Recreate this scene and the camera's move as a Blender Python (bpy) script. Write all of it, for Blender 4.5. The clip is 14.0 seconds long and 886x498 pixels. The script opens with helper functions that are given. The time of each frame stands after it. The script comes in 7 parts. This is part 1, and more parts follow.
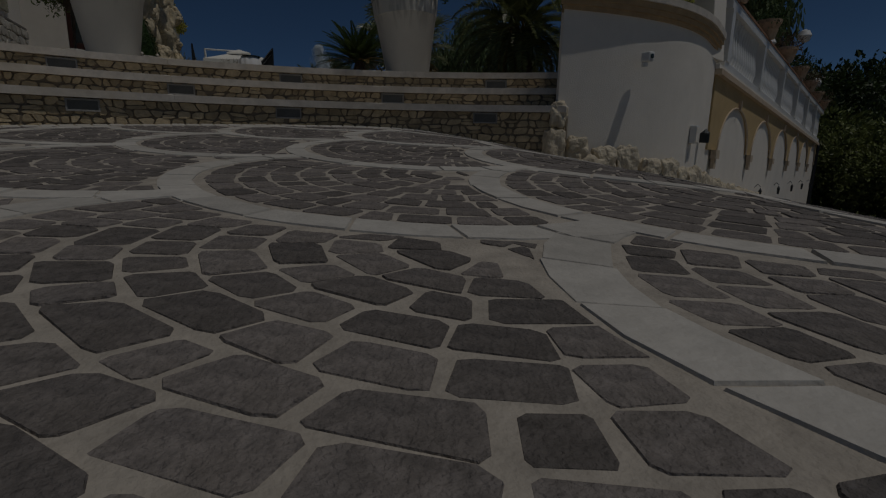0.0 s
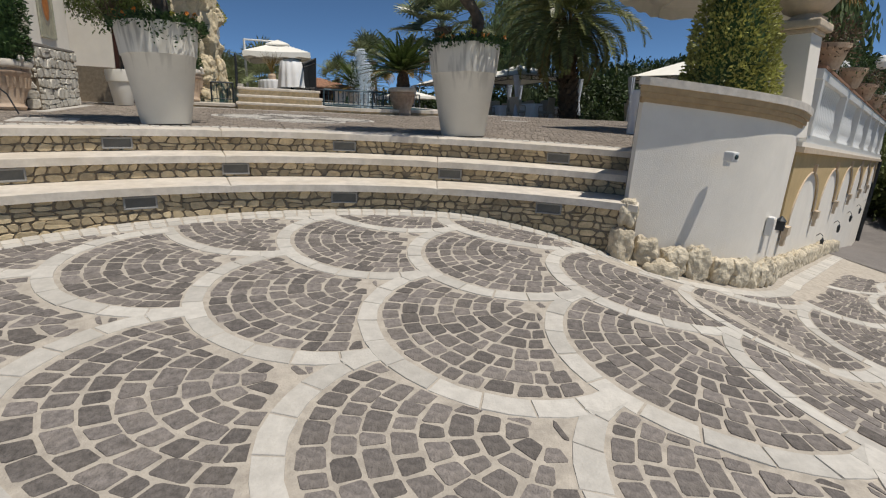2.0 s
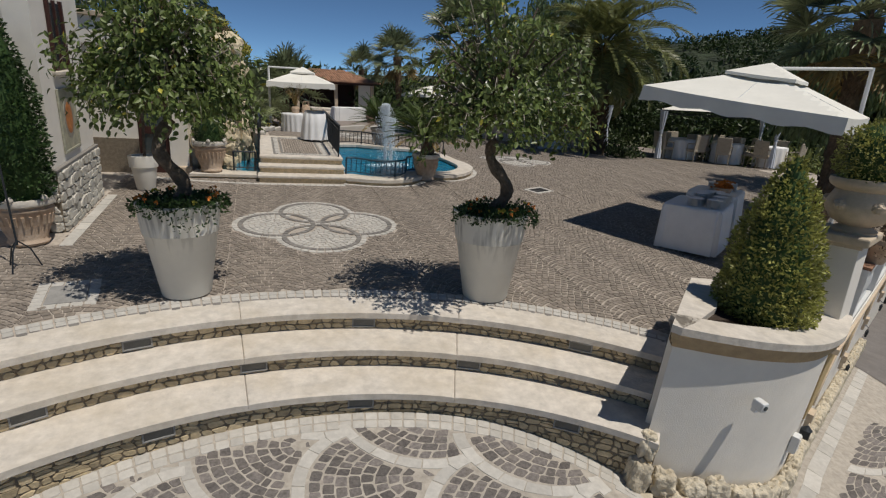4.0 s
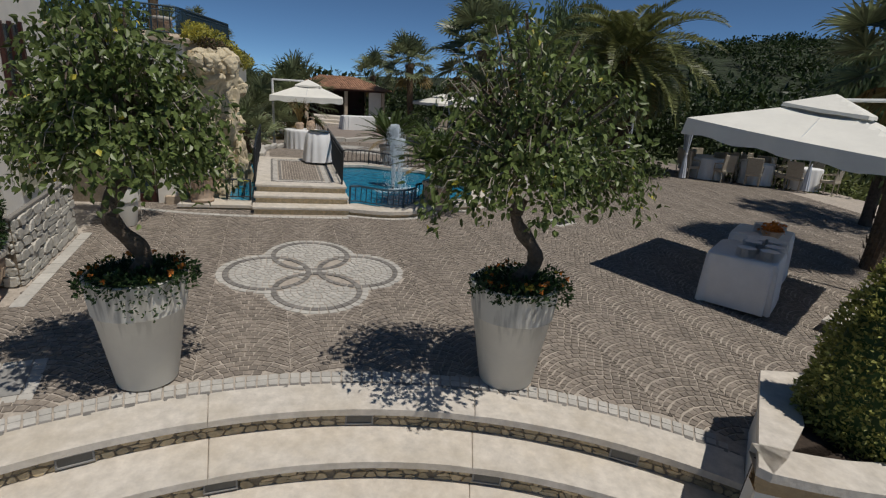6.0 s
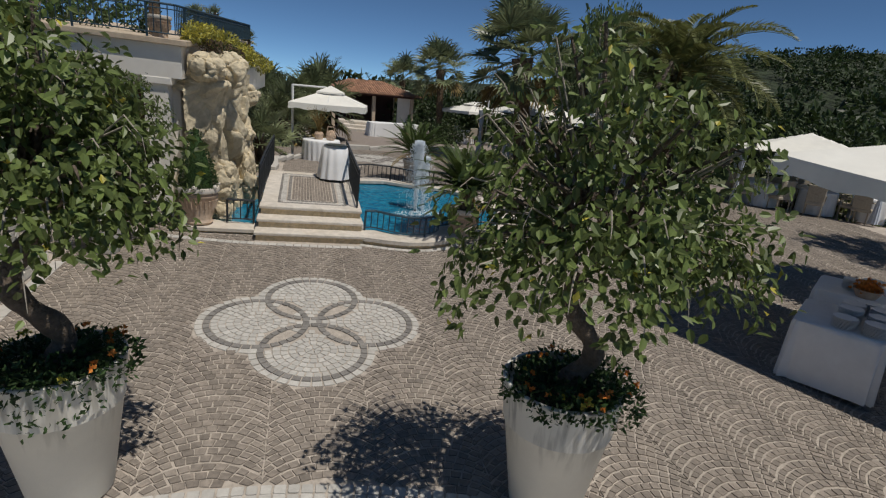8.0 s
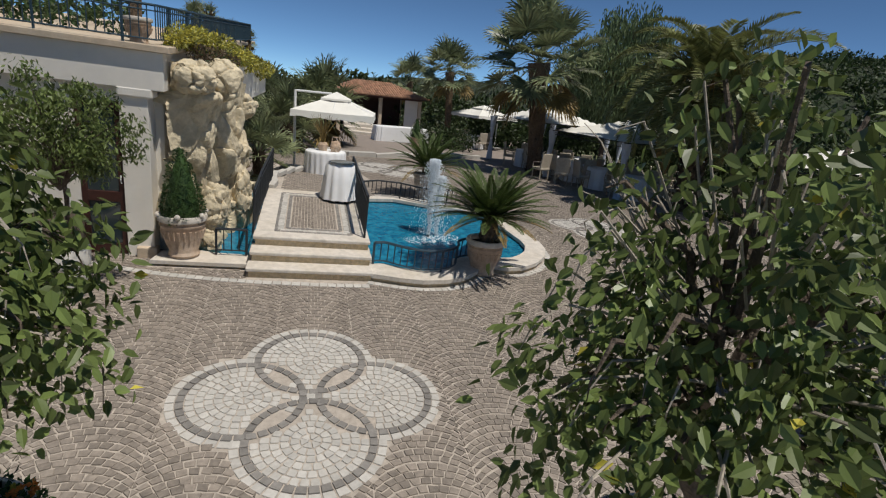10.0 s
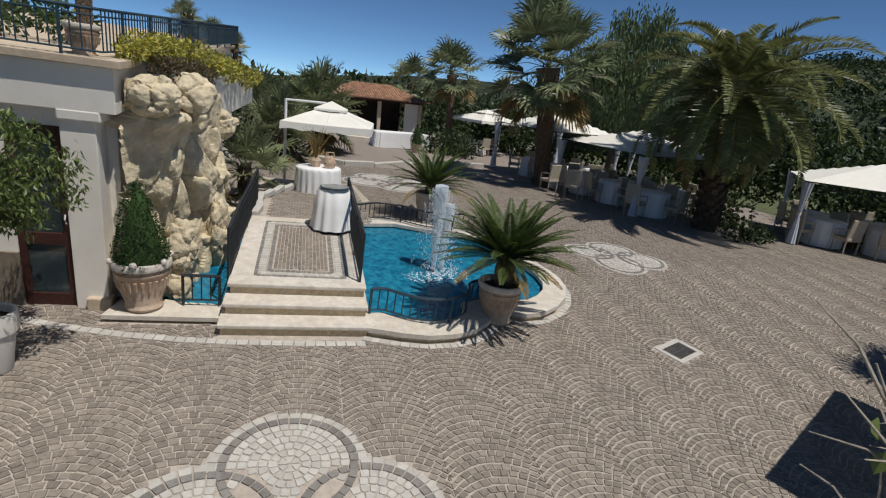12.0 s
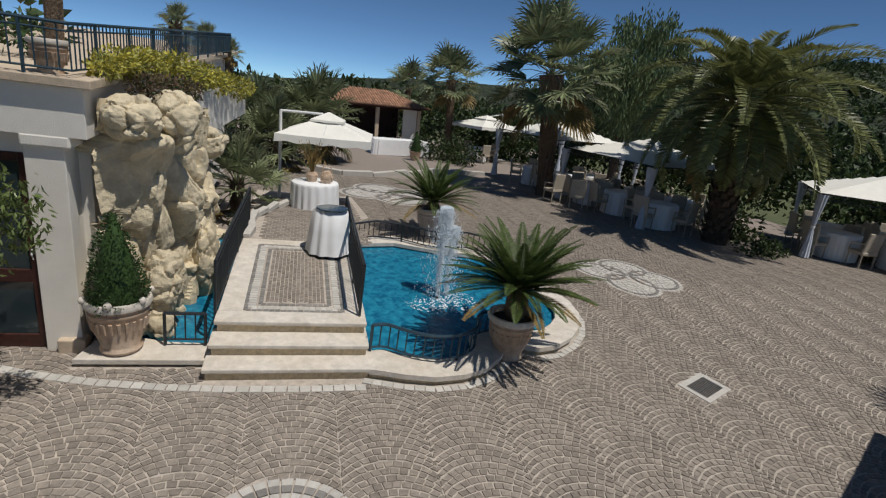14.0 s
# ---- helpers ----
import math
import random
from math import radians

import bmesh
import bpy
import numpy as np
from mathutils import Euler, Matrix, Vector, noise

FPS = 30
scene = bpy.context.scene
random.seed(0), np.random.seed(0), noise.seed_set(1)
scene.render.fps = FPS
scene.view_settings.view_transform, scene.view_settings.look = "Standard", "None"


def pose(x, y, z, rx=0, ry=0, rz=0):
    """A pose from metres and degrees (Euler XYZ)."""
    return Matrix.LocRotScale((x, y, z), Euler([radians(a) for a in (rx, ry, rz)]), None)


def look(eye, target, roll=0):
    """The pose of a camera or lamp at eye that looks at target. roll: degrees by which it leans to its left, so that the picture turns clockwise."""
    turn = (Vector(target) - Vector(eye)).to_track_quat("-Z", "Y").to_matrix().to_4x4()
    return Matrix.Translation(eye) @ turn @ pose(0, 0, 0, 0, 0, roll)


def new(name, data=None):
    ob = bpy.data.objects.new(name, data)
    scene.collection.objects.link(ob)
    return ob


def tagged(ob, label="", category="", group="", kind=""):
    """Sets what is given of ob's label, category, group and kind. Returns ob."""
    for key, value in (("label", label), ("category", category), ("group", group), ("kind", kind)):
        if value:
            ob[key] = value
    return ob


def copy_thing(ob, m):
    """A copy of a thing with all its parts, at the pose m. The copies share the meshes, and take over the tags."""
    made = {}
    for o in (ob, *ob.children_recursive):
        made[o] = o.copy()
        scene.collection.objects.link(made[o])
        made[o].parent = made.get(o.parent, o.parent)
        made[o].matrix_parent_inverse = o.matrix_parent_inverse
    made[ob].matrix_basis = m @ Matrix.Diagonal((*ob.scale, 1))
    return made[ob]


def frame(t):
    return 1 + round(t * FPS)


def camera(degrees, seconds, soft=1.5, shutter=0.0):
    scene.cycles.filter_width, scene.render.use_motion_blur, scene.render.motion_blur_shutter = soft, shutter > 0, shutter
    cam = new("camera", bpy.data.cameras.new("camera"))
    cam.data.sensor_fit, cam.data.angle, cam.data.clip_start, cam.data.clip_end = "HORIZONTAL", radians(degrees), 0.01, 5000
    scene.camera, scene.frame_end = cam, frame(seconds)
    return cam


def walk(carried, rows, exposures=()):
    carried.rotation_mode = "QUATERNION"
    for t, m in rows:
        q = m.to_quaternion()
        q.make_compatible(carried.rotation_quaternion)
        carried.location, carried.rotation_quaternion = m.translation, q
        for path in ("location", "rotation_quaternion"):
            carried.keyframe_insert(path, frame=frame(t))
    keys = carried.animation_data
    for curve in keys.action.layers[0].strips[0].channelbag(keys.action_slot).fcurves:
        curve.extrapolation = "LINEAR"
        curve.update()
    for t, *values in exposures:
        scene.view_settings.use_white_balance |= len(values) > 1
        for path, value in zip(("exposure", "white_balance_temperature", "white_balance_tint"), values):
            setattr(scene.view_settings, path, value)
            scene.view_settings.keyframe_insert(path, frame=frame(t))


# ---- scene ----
# ---- camera and walk ----
cam = camera(81.13, 14.0, soft=1.2)
PATH = [
    (0, (-0.762, -8.645, -1.260), (0.046, -6.844, -1.583), -1.87),
    (0.5, (-0.772, -8.685, -1.260), (0.115, -6.923, -1.591), -2.58),
    (1, (-0.838, -8.608, -1.082), (0.146, -6.905, -1.443), -2.79),
    (1.5, (-0.912, -8.393, -0.687), (-0.001, -6.653, -1.066), -1.79),
    (2, (-0.866, -8.178, -0.138), (-0.155, -6.365, -0.593), 0.19),
    (2.5, (-0.784, -8.018, 0.378), (-0.164, -6.182, -0.117), 0.93),
    (3, (-0.726, -7.873, 0.978), (-0.095, -6.050, 0.450), 1.48),
    (3.5, (-0.730, -7.730, 1.499), (-0.086, -5.920, 0.943), 2.21),
    (4, (-0.730, -7.548, 1.926), (-0.085, -5.745, 1.349), 2.86),
    (6.5, (-0.308, -6.199, 2.312), (0.273, -4.371, 1.744), 4.03),
    (7, (-0.169, -5.889, 2.330), (0.339, -4.039, 1.764), 4.25),
    (7.5, (-0.106, -5.589, 2.328), (0.414, -3.741, 1.767), 4.35),
    (8, (-0.108, -5.307, 2.467), (0.414, -3.460, 1.902), 5.14),
    (8.5, (-0.101, -5.045, 2.533), (0.413, -3.198, 1.964), 5.24),
    (9, (-0.107, -4.770, 2.578), (0.403, -2.921, 2.010), 5.53),
    (11.5, (0.016, -3.183, 2.867), (0.538, -1.342, 2.287), 6.47),
    (12, (0.052, -2.926, 2.925), (0.573, -1.083, 2.349), 6.45),
    (12.5, (0.079, -2.733, 2.972), (0.596, -0.889, 2.395), 6.49),
    (13, (0.094, -2.562, 3.014), (0.613, -0.718, 2.441), 6.50),
    (13.5, (0.093, -2.427, 3.051), (0.623, -0.583, 2.484), 6.40),
    (14, (0.073, -2.327, 3.077), (0.603, -0.484, 2.510), 6.43),
]
EXPOSURES = [(0.0, -2.5, 6500, 10), (0.3, -1.9, 6500, 10), (0.6, -1.0, 6550, 10), (0.9, -0.5, 6600, 10), (1.2, -0.15, 6700, 10), (1.5, 0.04, 6650, 10), (2.0, 0.24, 6750, 10), (2.5, 0.10, 6800, 10), (3.0, 0.08, 6800, 10), (4.0, -0.08, 6700, 10), (6.5, -0.25, 6600, 10), (9.0, 0.0, 6600, 10), (11.5, 0.13, 6550, 10), (12.0, 0.11, 6500, 10), (12.5, 0.0, 6500, 10), (14.0, 0.0, 6500, 10)]
walk(cam, [(t, look(eye, target, roll)) for t, eye, target, roll in PATH], EXPOSURES)

# ---- light: clear summer sky, high sun ----
SUN = Vector((0.28, -0.35, 1.0)).normalized()
world = bpy.data.worlds.new("sky")
scene.world = world
world.use_nodes = True
wn = world.node_tree
wn.nodes.clear()
sky = wn.nodes.new("ShaderNodeTexSky")
sky.sky_type = "NISHITA"
sky.sun_disc = False
sky.sun_elevation = math.asin(SUN.z)
sky.sun_rotation = math.atan2(SUN.x, SUN.y)
sky.altitude, sky.air_density, sky.dust_density, sky.ozone_density = 4500, 0.54, 0.0, 2.0
bg = wn.nodes.new("ShaderNodeBackground")
bg.inputs["Strength"].default_value = 0.10
wo = wn.nodes.new("ShaderNodeOutputWorld")
tone = wn.nodes.new("ShaderNodeVectorMath")
tone.operation = "MULTIPLY"
tone.inputs[1].default_value = (0.74, 0.95, 1.0)
wn.links.new(sky.outputs[0], tone.inputs[0])
wn.links.new(tone.outputs[0], bg.inputs[0])
wn.links.new(bg.outputs[0], wo.inputs[0])
sun_data = bpy.data.lights.new("sun", "SUN")
sun_data.energy, sun_data.angle, sun_data.color = 3.55, radians(0.53), (1.0, 0.96, 0.90)
sun = new("sun", sun_data)
sun.matrix_world = look(SUN * 60, (0, 0, 0))
# ---- materials ----
def material(name, color, rough=0.7, var=0.25, scale=8.0, bump=0.3, bscale=60.0, color2=None, metal=0.0, island=0.0, objrand=0.0, spec=0.4, trans=0.0, stain=0.0, stain_color=(0.1, 0.09, 0.08), bdist=0.01):
    """A procedural surface: colour mottled at two scales, stains, fine relief; island and objrand vary piece by piece."""
    m = bpy.data.materials.new(name)
    m.use_nodes = True
    nt = m.node_tree
    b = nt.nodes["Principled BSDF"]
    N, K = nt.nodes.new, nt.links.new
    b.inputs["Roughness"].default_value = rough
    b.inputs["Metallic"].default_value = metal
    b.inputs["Specular IOR Level"].default_value = spec
    if trans:
        b.inputs["Transmission Weight"].default_value = trans
    tc = N("ShaderNodeTexCoord")
    n1 = N("ShaderNodeTexNoise")
    n1.inputs["Scale"].default_value = scale
    n1.inputs["Detail"].default_value = 6
    n1.inputs["Roughness"].default_value = 0.65
    K(tc.outputs["Object"], n1.inputs["Vector"])
    ramp = N("ShaderNodeValToRGB")
    c2 = color2 or tuple(c * (1 - var) for c in color)
    c1 = tuple(min(1, c * (1 + var * 0.6)) for c in color)
    ramp.color_ramp.elements[0].position, ramp.color_ramp.elements[1].position = 0.32, 0.68
    ramp.color_ramp.elements[0].color, ramp.color_ramp.elements[1].color = (*c2, 1), (*c1, 1)
    K(n1.outputs["Fac"], ramp.inputs[0])
    out = ramp.outputs[0]
    if stain:
        n3 = N("ShaderNodeTexNoise")
        n3.inputs["Scale"].default_value = scale * 0.13
        n3.inputs["Detail"].default_value = 8
        n3.inputs["Roughness"].default_value = 0.7
        K(tc.outputs["Object"], n3.inputs["Vector"])
        r3 = N("ShaderNodeMapRange")
        r3.inputs["From Min"].default_value, r3.inputs["From Max"].default_value = 0.45, 0.75
        r3.inputs["To Max"].default_value = stain
        K(n3.outputs["Fac"], r3.inputs["Value"])
        mx = N("ShaderNodeMix")
        mx.data_type = "RGBA"
        mx.inputs["B"].default_value = (*stain_color, 1)
        K(r3.outputs[0], mx.inputs["Factor"])
        K(out, mx.inputs["A"])
        out = mx.outputs["Result"]
    for amount, node, socket in ((island, "ShaderNodeNewGeometry", "Random Per Island"), (objrand, "ShaderNodeObjectInfo", "Random")):
        if amount:
            g = N(node)
            mr = N("ShaderNodeMapRange")
            mr.inputs["To Min"].default_value, mr.inputs["To Max"].default_value = 1 - amount, 1 + amount
            K(g.outputs[socket], mr.inputs["Value"])
            hs = N("ShaderNodeHueSaturation")
            K(mr.outputs[0], hs.inputs["Value"])
            K(out, hs.inputs["Color"])
            out = hs.outputs[0]
    K(out, b.inputs["Base Color"])
    if bump:
        n2 = N("ShaderNodeTexNoise")
        n2.inputs["Scale"].default_value = bscale
        n2.inputs["Detail"].default_value = 5
        K(tc.outputs["Object"], n2.inputs["Vector"])
        bp = N("ShaderNodeBump")
        bp.inputs["Strength"].default_value = bump
        bp.inputs["Distance"].default_value = bdist
        K(n2.outputs["Fac"], bp.inputs["Height"])
        K(bp.outputs[0], b.inputs["Normal"])
    return m


M_SCRUB = material("dry_scrub_ground", (0.10, 0.11, 0.045), 0.95, 0.4, 0.6, 0.4, 9, stain=0.5, stain_color=(0.06, 0.08, 0.03))
M_ROAD = material("worn_asphalt", (0.17, 0.155, 0.145), 0.85, 0.2, 3, 0.5, 120, stain=0.4, stain_color=(0.24, 0.22, 0.2))
M_ASPHALT_JOINT = material("sand_mortar", (0.44, 0.395, 0.335), 0.9, 0.25, 14, 0.5, 120, stain=0.35, stain_color=(0.28, 0.25, 0.21))
M_JOINT_DARK = material("plaza_mortar", (0.47, 0.41, 0.345), 0.9, 0.25, 14, 0.5, 120, stain=0.4, stain_color=(0.2, 0.18, 0.15))
M_COBBLE = material("grey_porphyry", (0.185, 0.165, 0.152), 0.8, 0.42, 34, 1.0, 110, island=0.32, stain=0.25, stain_color=(0.26, 0.22, 0.17))
M_COBBLE_ONE = material("grey_porphyry_single", (0.185, 0.165, 0.152), 0.8, 0.42, 34, 1.0, 110, objrand=0.32, stain=0.25, stain_color=(0.26, 0.22, 0.17))
M_SETT = material("brown_porphyry", (0.265, 0.225, 0.185), 0.75, 0.28, 18, 0.5, 90, island=0.2, stain=0.3, stain_color=(0.17, 0.15, 0.13))
M_SETT_ONE = material("brown_porphyry_single", (0.265, 0.225, 0.185), 0.75, 0.28, 18, 0.5, 90, objrand=0.2, stain=0.3, stain_color=(0.17, 0.15, 0.13))
M_SETT_FAR = material("distant_setts", (0.28, 0.235, 0.20), 0.8, 0.3, 22, 0.5, 60, stain=0.35, stain_color=(0.2, 0.17, 0.15))
M_WHITE_STONE = material("white_limestone", (0.50, 0.475, 0.43), 0.7, 0.14, 16, 0.35, 80, island=0.12, stain=0.3, stain_color=(0.42, 0.38, 0.32))
M_DARK_STONE = material("grey_band_stone", (0.22, 0.205, 0.185), 0.75, 0.2, 20, 0.4, 80, island=0.2)
M_TRAVERTINE = material("travertine", (0.635, 0.58, 0.505), 0.6, 0.2, 9, 0.5, 30, stain=0.6, stain_color=(0.5, 0.42, 0.30))
M_RISER_STONE = material("yellow_rubble", (0.50, 0.40, 0.25), 0.85, 0.3, 16, 0.7, 60, island=0.3, stain=0.4, stain_color=(0.3, 0.26, 0.2))
M_RISER_JOINT = material("rubble_joint", (0.22, 0.18, 0.13), 0.9, 0.3, 20, 0.5, 90)
M_PLASTER = material("white_plaster", (0.79, 0.745, 0.665), 0.85, 0.06, 3, 0.25, 110, stain=0.12, stain_color=(0.58, 0.54, 0.46))
M_OCHRE = material("ochre_plaster", (0.52, 0.38, 0.19), 0.85, 0.12, 4, 0.25, 110, stain=0.25, stain_color=(0.4, 0.3, 0.17))
M_CAP = material("cast_stone_cap", (0.56, 0.46, 0.34), 0.8, 0.16, 10, 0.4, 60, stain=0.4, stain_color=(0.45, 0.28, 0.18))
M_BROWN_WALL = material("brown_masonry", (0.16, 0.12, 0.09), 0.9, 0.35, 5, 0.8, 30, stain=0.4, stain_color=(0.09, 0.07, 0.05))
M_OCHRE_CAP = material("ochre_cast_stone", (0.50, 0.36, 0.20), 0.8, 0.16, 10, 0.4, 60, stain=0.35, stain_color=(0.36, 0.24, 0.14))
M_POT = material("white_resin", (0.66, 0.63, 0.56), 0.6, 0.05, 4, 0.15, 90, stain=0.25, stain_color=(0.52, 0.49, 0.42))


def streaked(m, z0, z1, color, amount):
    """Adds grey rain streaks running down a surface between two heights of its object."""
    nt = m.node_tree
    b = nt.nodes["Principled BSDF"]
    N, K = nt.nodes.new, nt.links.new
    src = b.inputs["Base Color"].links[0].from_socket
    tc, mp, nz, rg = N("ShaderNodeTexCoord"), N("ShaderNodeMapping"), N("ShaderNodeTexNoise"), N("ShaderNodeMapRange")
    mp.inputs["Scale"].default_value = (17, 17, 1.1)
    nz.inputs["Scale"].default_value, nz.inputs["Detail"].default_value = 1.0, 3
    rg.inputs["From Min"].default_value, rg.inputs["From Max"].default_value = 0.50, 0.62
    sep, h, mul, mx = N("ShaderNodeSeparateXYZ"), N("ShaderNodeMapRange"), N("ShaderNodeMath"), N("ShaderNodeMix")
    h.inputs["From Min"].default_value, h.inputs["From Max"].default_value = z0, z1
    h.inputs["To Max"].default_value = amount
    mul.operation = "MULTIPLY"
    mx.data_type = "RGBA"
    mx.inputs["B"].default_value = (*color, 1)
    K(tc.outputs["Object"], mp.inputs["Vector"])
    K(mp.outputs[0], nz.inputs["Vector"])
    K(nz.outputs["Fac"], rg.inputs["Value"])
    K(tc.outputs["Object"], sep.inputs[0])
    K(sep.outputs["Z"], h.inputs["Value"])
    K(rg.outputs[0], mul.inputs[0])
    K(h.outputs[0], mul.inputs[1])
    K(mul.outputs[0], mx.inputs["Factor"])
    K(src, mx.inputs["A"])
    K(mx.outputs["Result"], b.inputs["Base Color"])
    return m


streaked(M_POT, 0.45, 0.8, (0.30, 0.285, 0.25), 0.75)
M_TERRA = material("weathered_terracotta", (0.50, 0.36, 0.25), 0.85, 0.25, 14, 0.5, 60, stain=0.5, stain_color=(0.6, 0.54, 0.45))
M_ROCK = material("tufa_rock", (0.62, 0.53, 0.365), 0.9, 0.28, 6, 0.7, 34, stain=0.4, stain_color=(0.42, 0.35, 0.24), bdist=0.02)
M_RUBBLE = material("pale_fieldstone", (0.66, 0.58, 0.44), 0.9, 0.3, 9, 0.8, 35, island=0.18, stain=0.5, stain_color=(0.42, 0.34, 0.23), bdist=0.02)
M_DADO = material("pale_rubble_dado", (0.58, 0.55, 0.48), 0.9, 0.22, 9, 0.7, 35, island=0.16, stain=0.3, stain_color=(0.4, 0.37, 0.32), bdist=0.02)
M_CLOTH = material("white_cloth", (0.78, 0.78, 0.77), 0.9, 0.05, 6, 0.15, 120)
M_CANVAS = material("ivory_canvas", (0.76, 0.74, 0.67), 0.9, 0.06, 3, 0.12, 120)
M_CURTAIN = material("pale_blue_curtain", (0.50, 0.54, 0.60), 0.9, 0.12, 6, 0.2, 100)
M_METAL_W = material("white_lacquered_metal", (0.68, 0.68, 0.66), 0.4, 0.05, 8, 0.05, 60)
M_IRON = material("dark_painted_iron", (0.035, 0.04, 0.045), 0.45, 0.2, 30, 0.2, 120, metal=0.4)
M_BLUE_IRON = material("blue_grey_iron", (0.04, 0.075, 0.10), 0.45, 0.2, 30, 0.2, 120, metal=0.3)
M_WICKER = material("light_wicker", (0.46, 0.40, 0.31), 0.8, 0.3, 40, 0.6, 150)
M_DARK_WOOD = material("mahogany_frame", (0.055, 0.02, 0.015), 0.45, 0.3, 20, 0.2, 60)
M_GLASS_DARK = material("dark_window_glass", (0.03, 0.045, 0.05), 0.08, 0.1, 4, 0.0, 60, spec=0.7)
M_STEPGLASS = material("dusty_lamp_glass", (0.13, 0.125, 0.11), 0.35, 0.2, 12, 0.1, 60)
M_TILE = material("clay_roof_tile", (0.33, 0.18, 0.11), 0.85, 0.3, 12, 0.5, 60, island=0.3)
M_SOIL = material("potting_soil", (0.05, 0.035, 0.025), 0.95, 0.4, 30, 0.7, 80)
M_BARK = material("grey_brown_bark", (0.13, 0.10, 0.075), 0.9, 0.4, 18, 0.9, 50, bdist=0.02)
M_TWIG = material("pale_twig_bark", (0.36, 0.32, 0.26), 0.9, 0.3, 30, 0.4, 80)
M_PALM_BARK = material("palm_bark", (0.12, 0.085, 0.055), 0.95, 0.45, 16, 0.9, 40, island=0.3, bdist=0.03)
M_GRATE = material("cast_iron_grate", (0.10, 0.10, 0.10), 0.6, 0.25, 30, 0.3, 90, metal=0.5)
M_LAMPGLASS = material("opal_globe", (0.8, 0.8, 0.78), 0.3, 0.03, 4, 0.0, 60)
M_CONCRETE = material("grey_slab", (0.30, 0.29, 0.27), 0.85, 0.2, 8, 0.4, 80)
M_POOL = material("pool_mosaic", (0.04, 0.22, 0.33), 0.4, 0.15, 18, 0.15, 90)


def leaf_material(name, color, var=0.3, rough=0.5, back=0.25):
    """Leaf: green that differs leaf by leaf, a little light through the blade."""
    m = material(name, color, rough, var, 3.0, 0.0, 60, island=var, spec=0.35)
    nt = m.node_tree
    b = nt.nodes["Principled BSDF"]
    tr = nt.nodes.new("ShaderNodeBsdfTranslucent")
    src = b.inputs["Base Color"].links[0].from_socket
    nt.links.new(src, tr.inputs["Color"])
    ad = nt.nodes.new("ShaderNodeMixShader")
    ad.inputs[0].default_value = back
    o = nt.nodes["Material Output"]
    nt.links.new(b.outputs[0], ad.inputs[1])
    nt.links.new(tr.outputs[0], ad.inputs[2])
    nt.links.new(ad.outputs[0], o.inputs["Surface"])
    return m


M_FICUS = leaf_material("ficus_leaf", (0.14, 0.185, 0.055), 0.45, 0.38, 0.3)
M_BOX = leaf_material("boxwood_leaf", (0.34, 0.34, 0.095), 0.45)
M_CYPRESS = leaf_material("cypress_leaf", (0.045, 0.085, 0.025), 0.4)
M_PALM = leaf_material("palm_leaf", (0.17, 0.185, 0.065), 0.4, 0.35)
M_FANPALM = leaf_material("fan_palm_leaf", (0.21, 0.24, 0.125), 0.45, 0.35)
M_CYCAS = leaf_material("cycas_leaf", (0.075, 0.11, 0.028), 0.35)
M_DRYLEAF = leaf_material("dry_palm_leaf", (0.26, 0.18, 0.06), 0.3)
M_WOOD_FAR = leaf_material("far_wood_leaf", (0.042, 0.066, 0.02), 0.5)
M_HEDGE = leaf_material("hedge_leaf", (0.17, 0.20, 0.065), 0.5)
M_HILL = material("hill_woods", (0.031, 0.044, 0.020), 0.95, 0.7, 0.16, 1.0, 0.22, stain=0.6, stain_color=(0.012, 0.018, 0.008), bdist=6.0)
M_PEPPER = leaf_material("pepper_tree_leaf", (0.15, 0.20, 0.09), 0.35)
M_YELLOW = leaf_material("yellow_blossom", (0.50, 0.44, 0.07), 0.35)
M_ORANGE = leaf_material("orange_petal", (0.70, 0.25, 0.05), 0.3)
M_BROWNPLANT = leaf_material("dry_succulent", (0.13, 0.09, 0.055), 0.4)


# ---- mesh helpers ----
def part(name, bm, mat, parent=None, label="", smooth=False):
    """Links a bmesh as one mesh object, under a parent if one is given."""
    me = bpy.data.meshes.new(name)
    bm.to_mesh(me)
    bm.free()
    if smooth:
        me.shade_smooth()
        me.set_sharp_from_angle(angle=radians(42))
    for mm in (mat if isinstance(mat, (list, tuple)) else (mat,)):
        me.materials.append(mm)
    ob = new(name, me)
    if parent:
        ob.parent = parent
    if label:
        ob["label"] = label
    return ob


def mesh_part(name, verts, faces, mat, parent=None, label="", smooth=False):
    me = bpy.data.meshes.new(name)
    me.from_pydata([tuple(v) for v in verts], [], faces)
    if smooth:
        me.shade_smooth()
        me.set_sharp_from_angle(angle=radians(42))
    for mm in (mat if isinstance(mat, (list, tuple)) else (mat,)):
        me.materials.append(mm)
    ob = new(name, me)
    if parent:
        ob.parent = parent
    if label:
        ob["label"] = label
    return ob


def thing(name, m, label, category, group="", kind=""):
    ob = new(name)
    ob.matrix_basis = m
    return tagged(ob, label, category, group, kind)


def box(bm, a, b, bevel=0.0):
    """A box from corner a to corner b, its edges bevelled."""
    r = bmesh.ops.create_cube(bm, size=1.0)
    vs = r["verts"]
    for v in vs:
        v.co = Vector([a[i] + (b[i] - a[i]) * (v.co[i] + 0.5) for i in range(3)])
    if bevel:
        es = list({e for v in vs for e in v.link_edges})
        bmesh.ops.bevel(bm, geom=es, offset=bevel, segments=2, affect="EDGES", profile=0.5)
    return bm


def bm_box(a, b, bevel=0.0):
    return box(bmesh.new(), a, b, bevel)


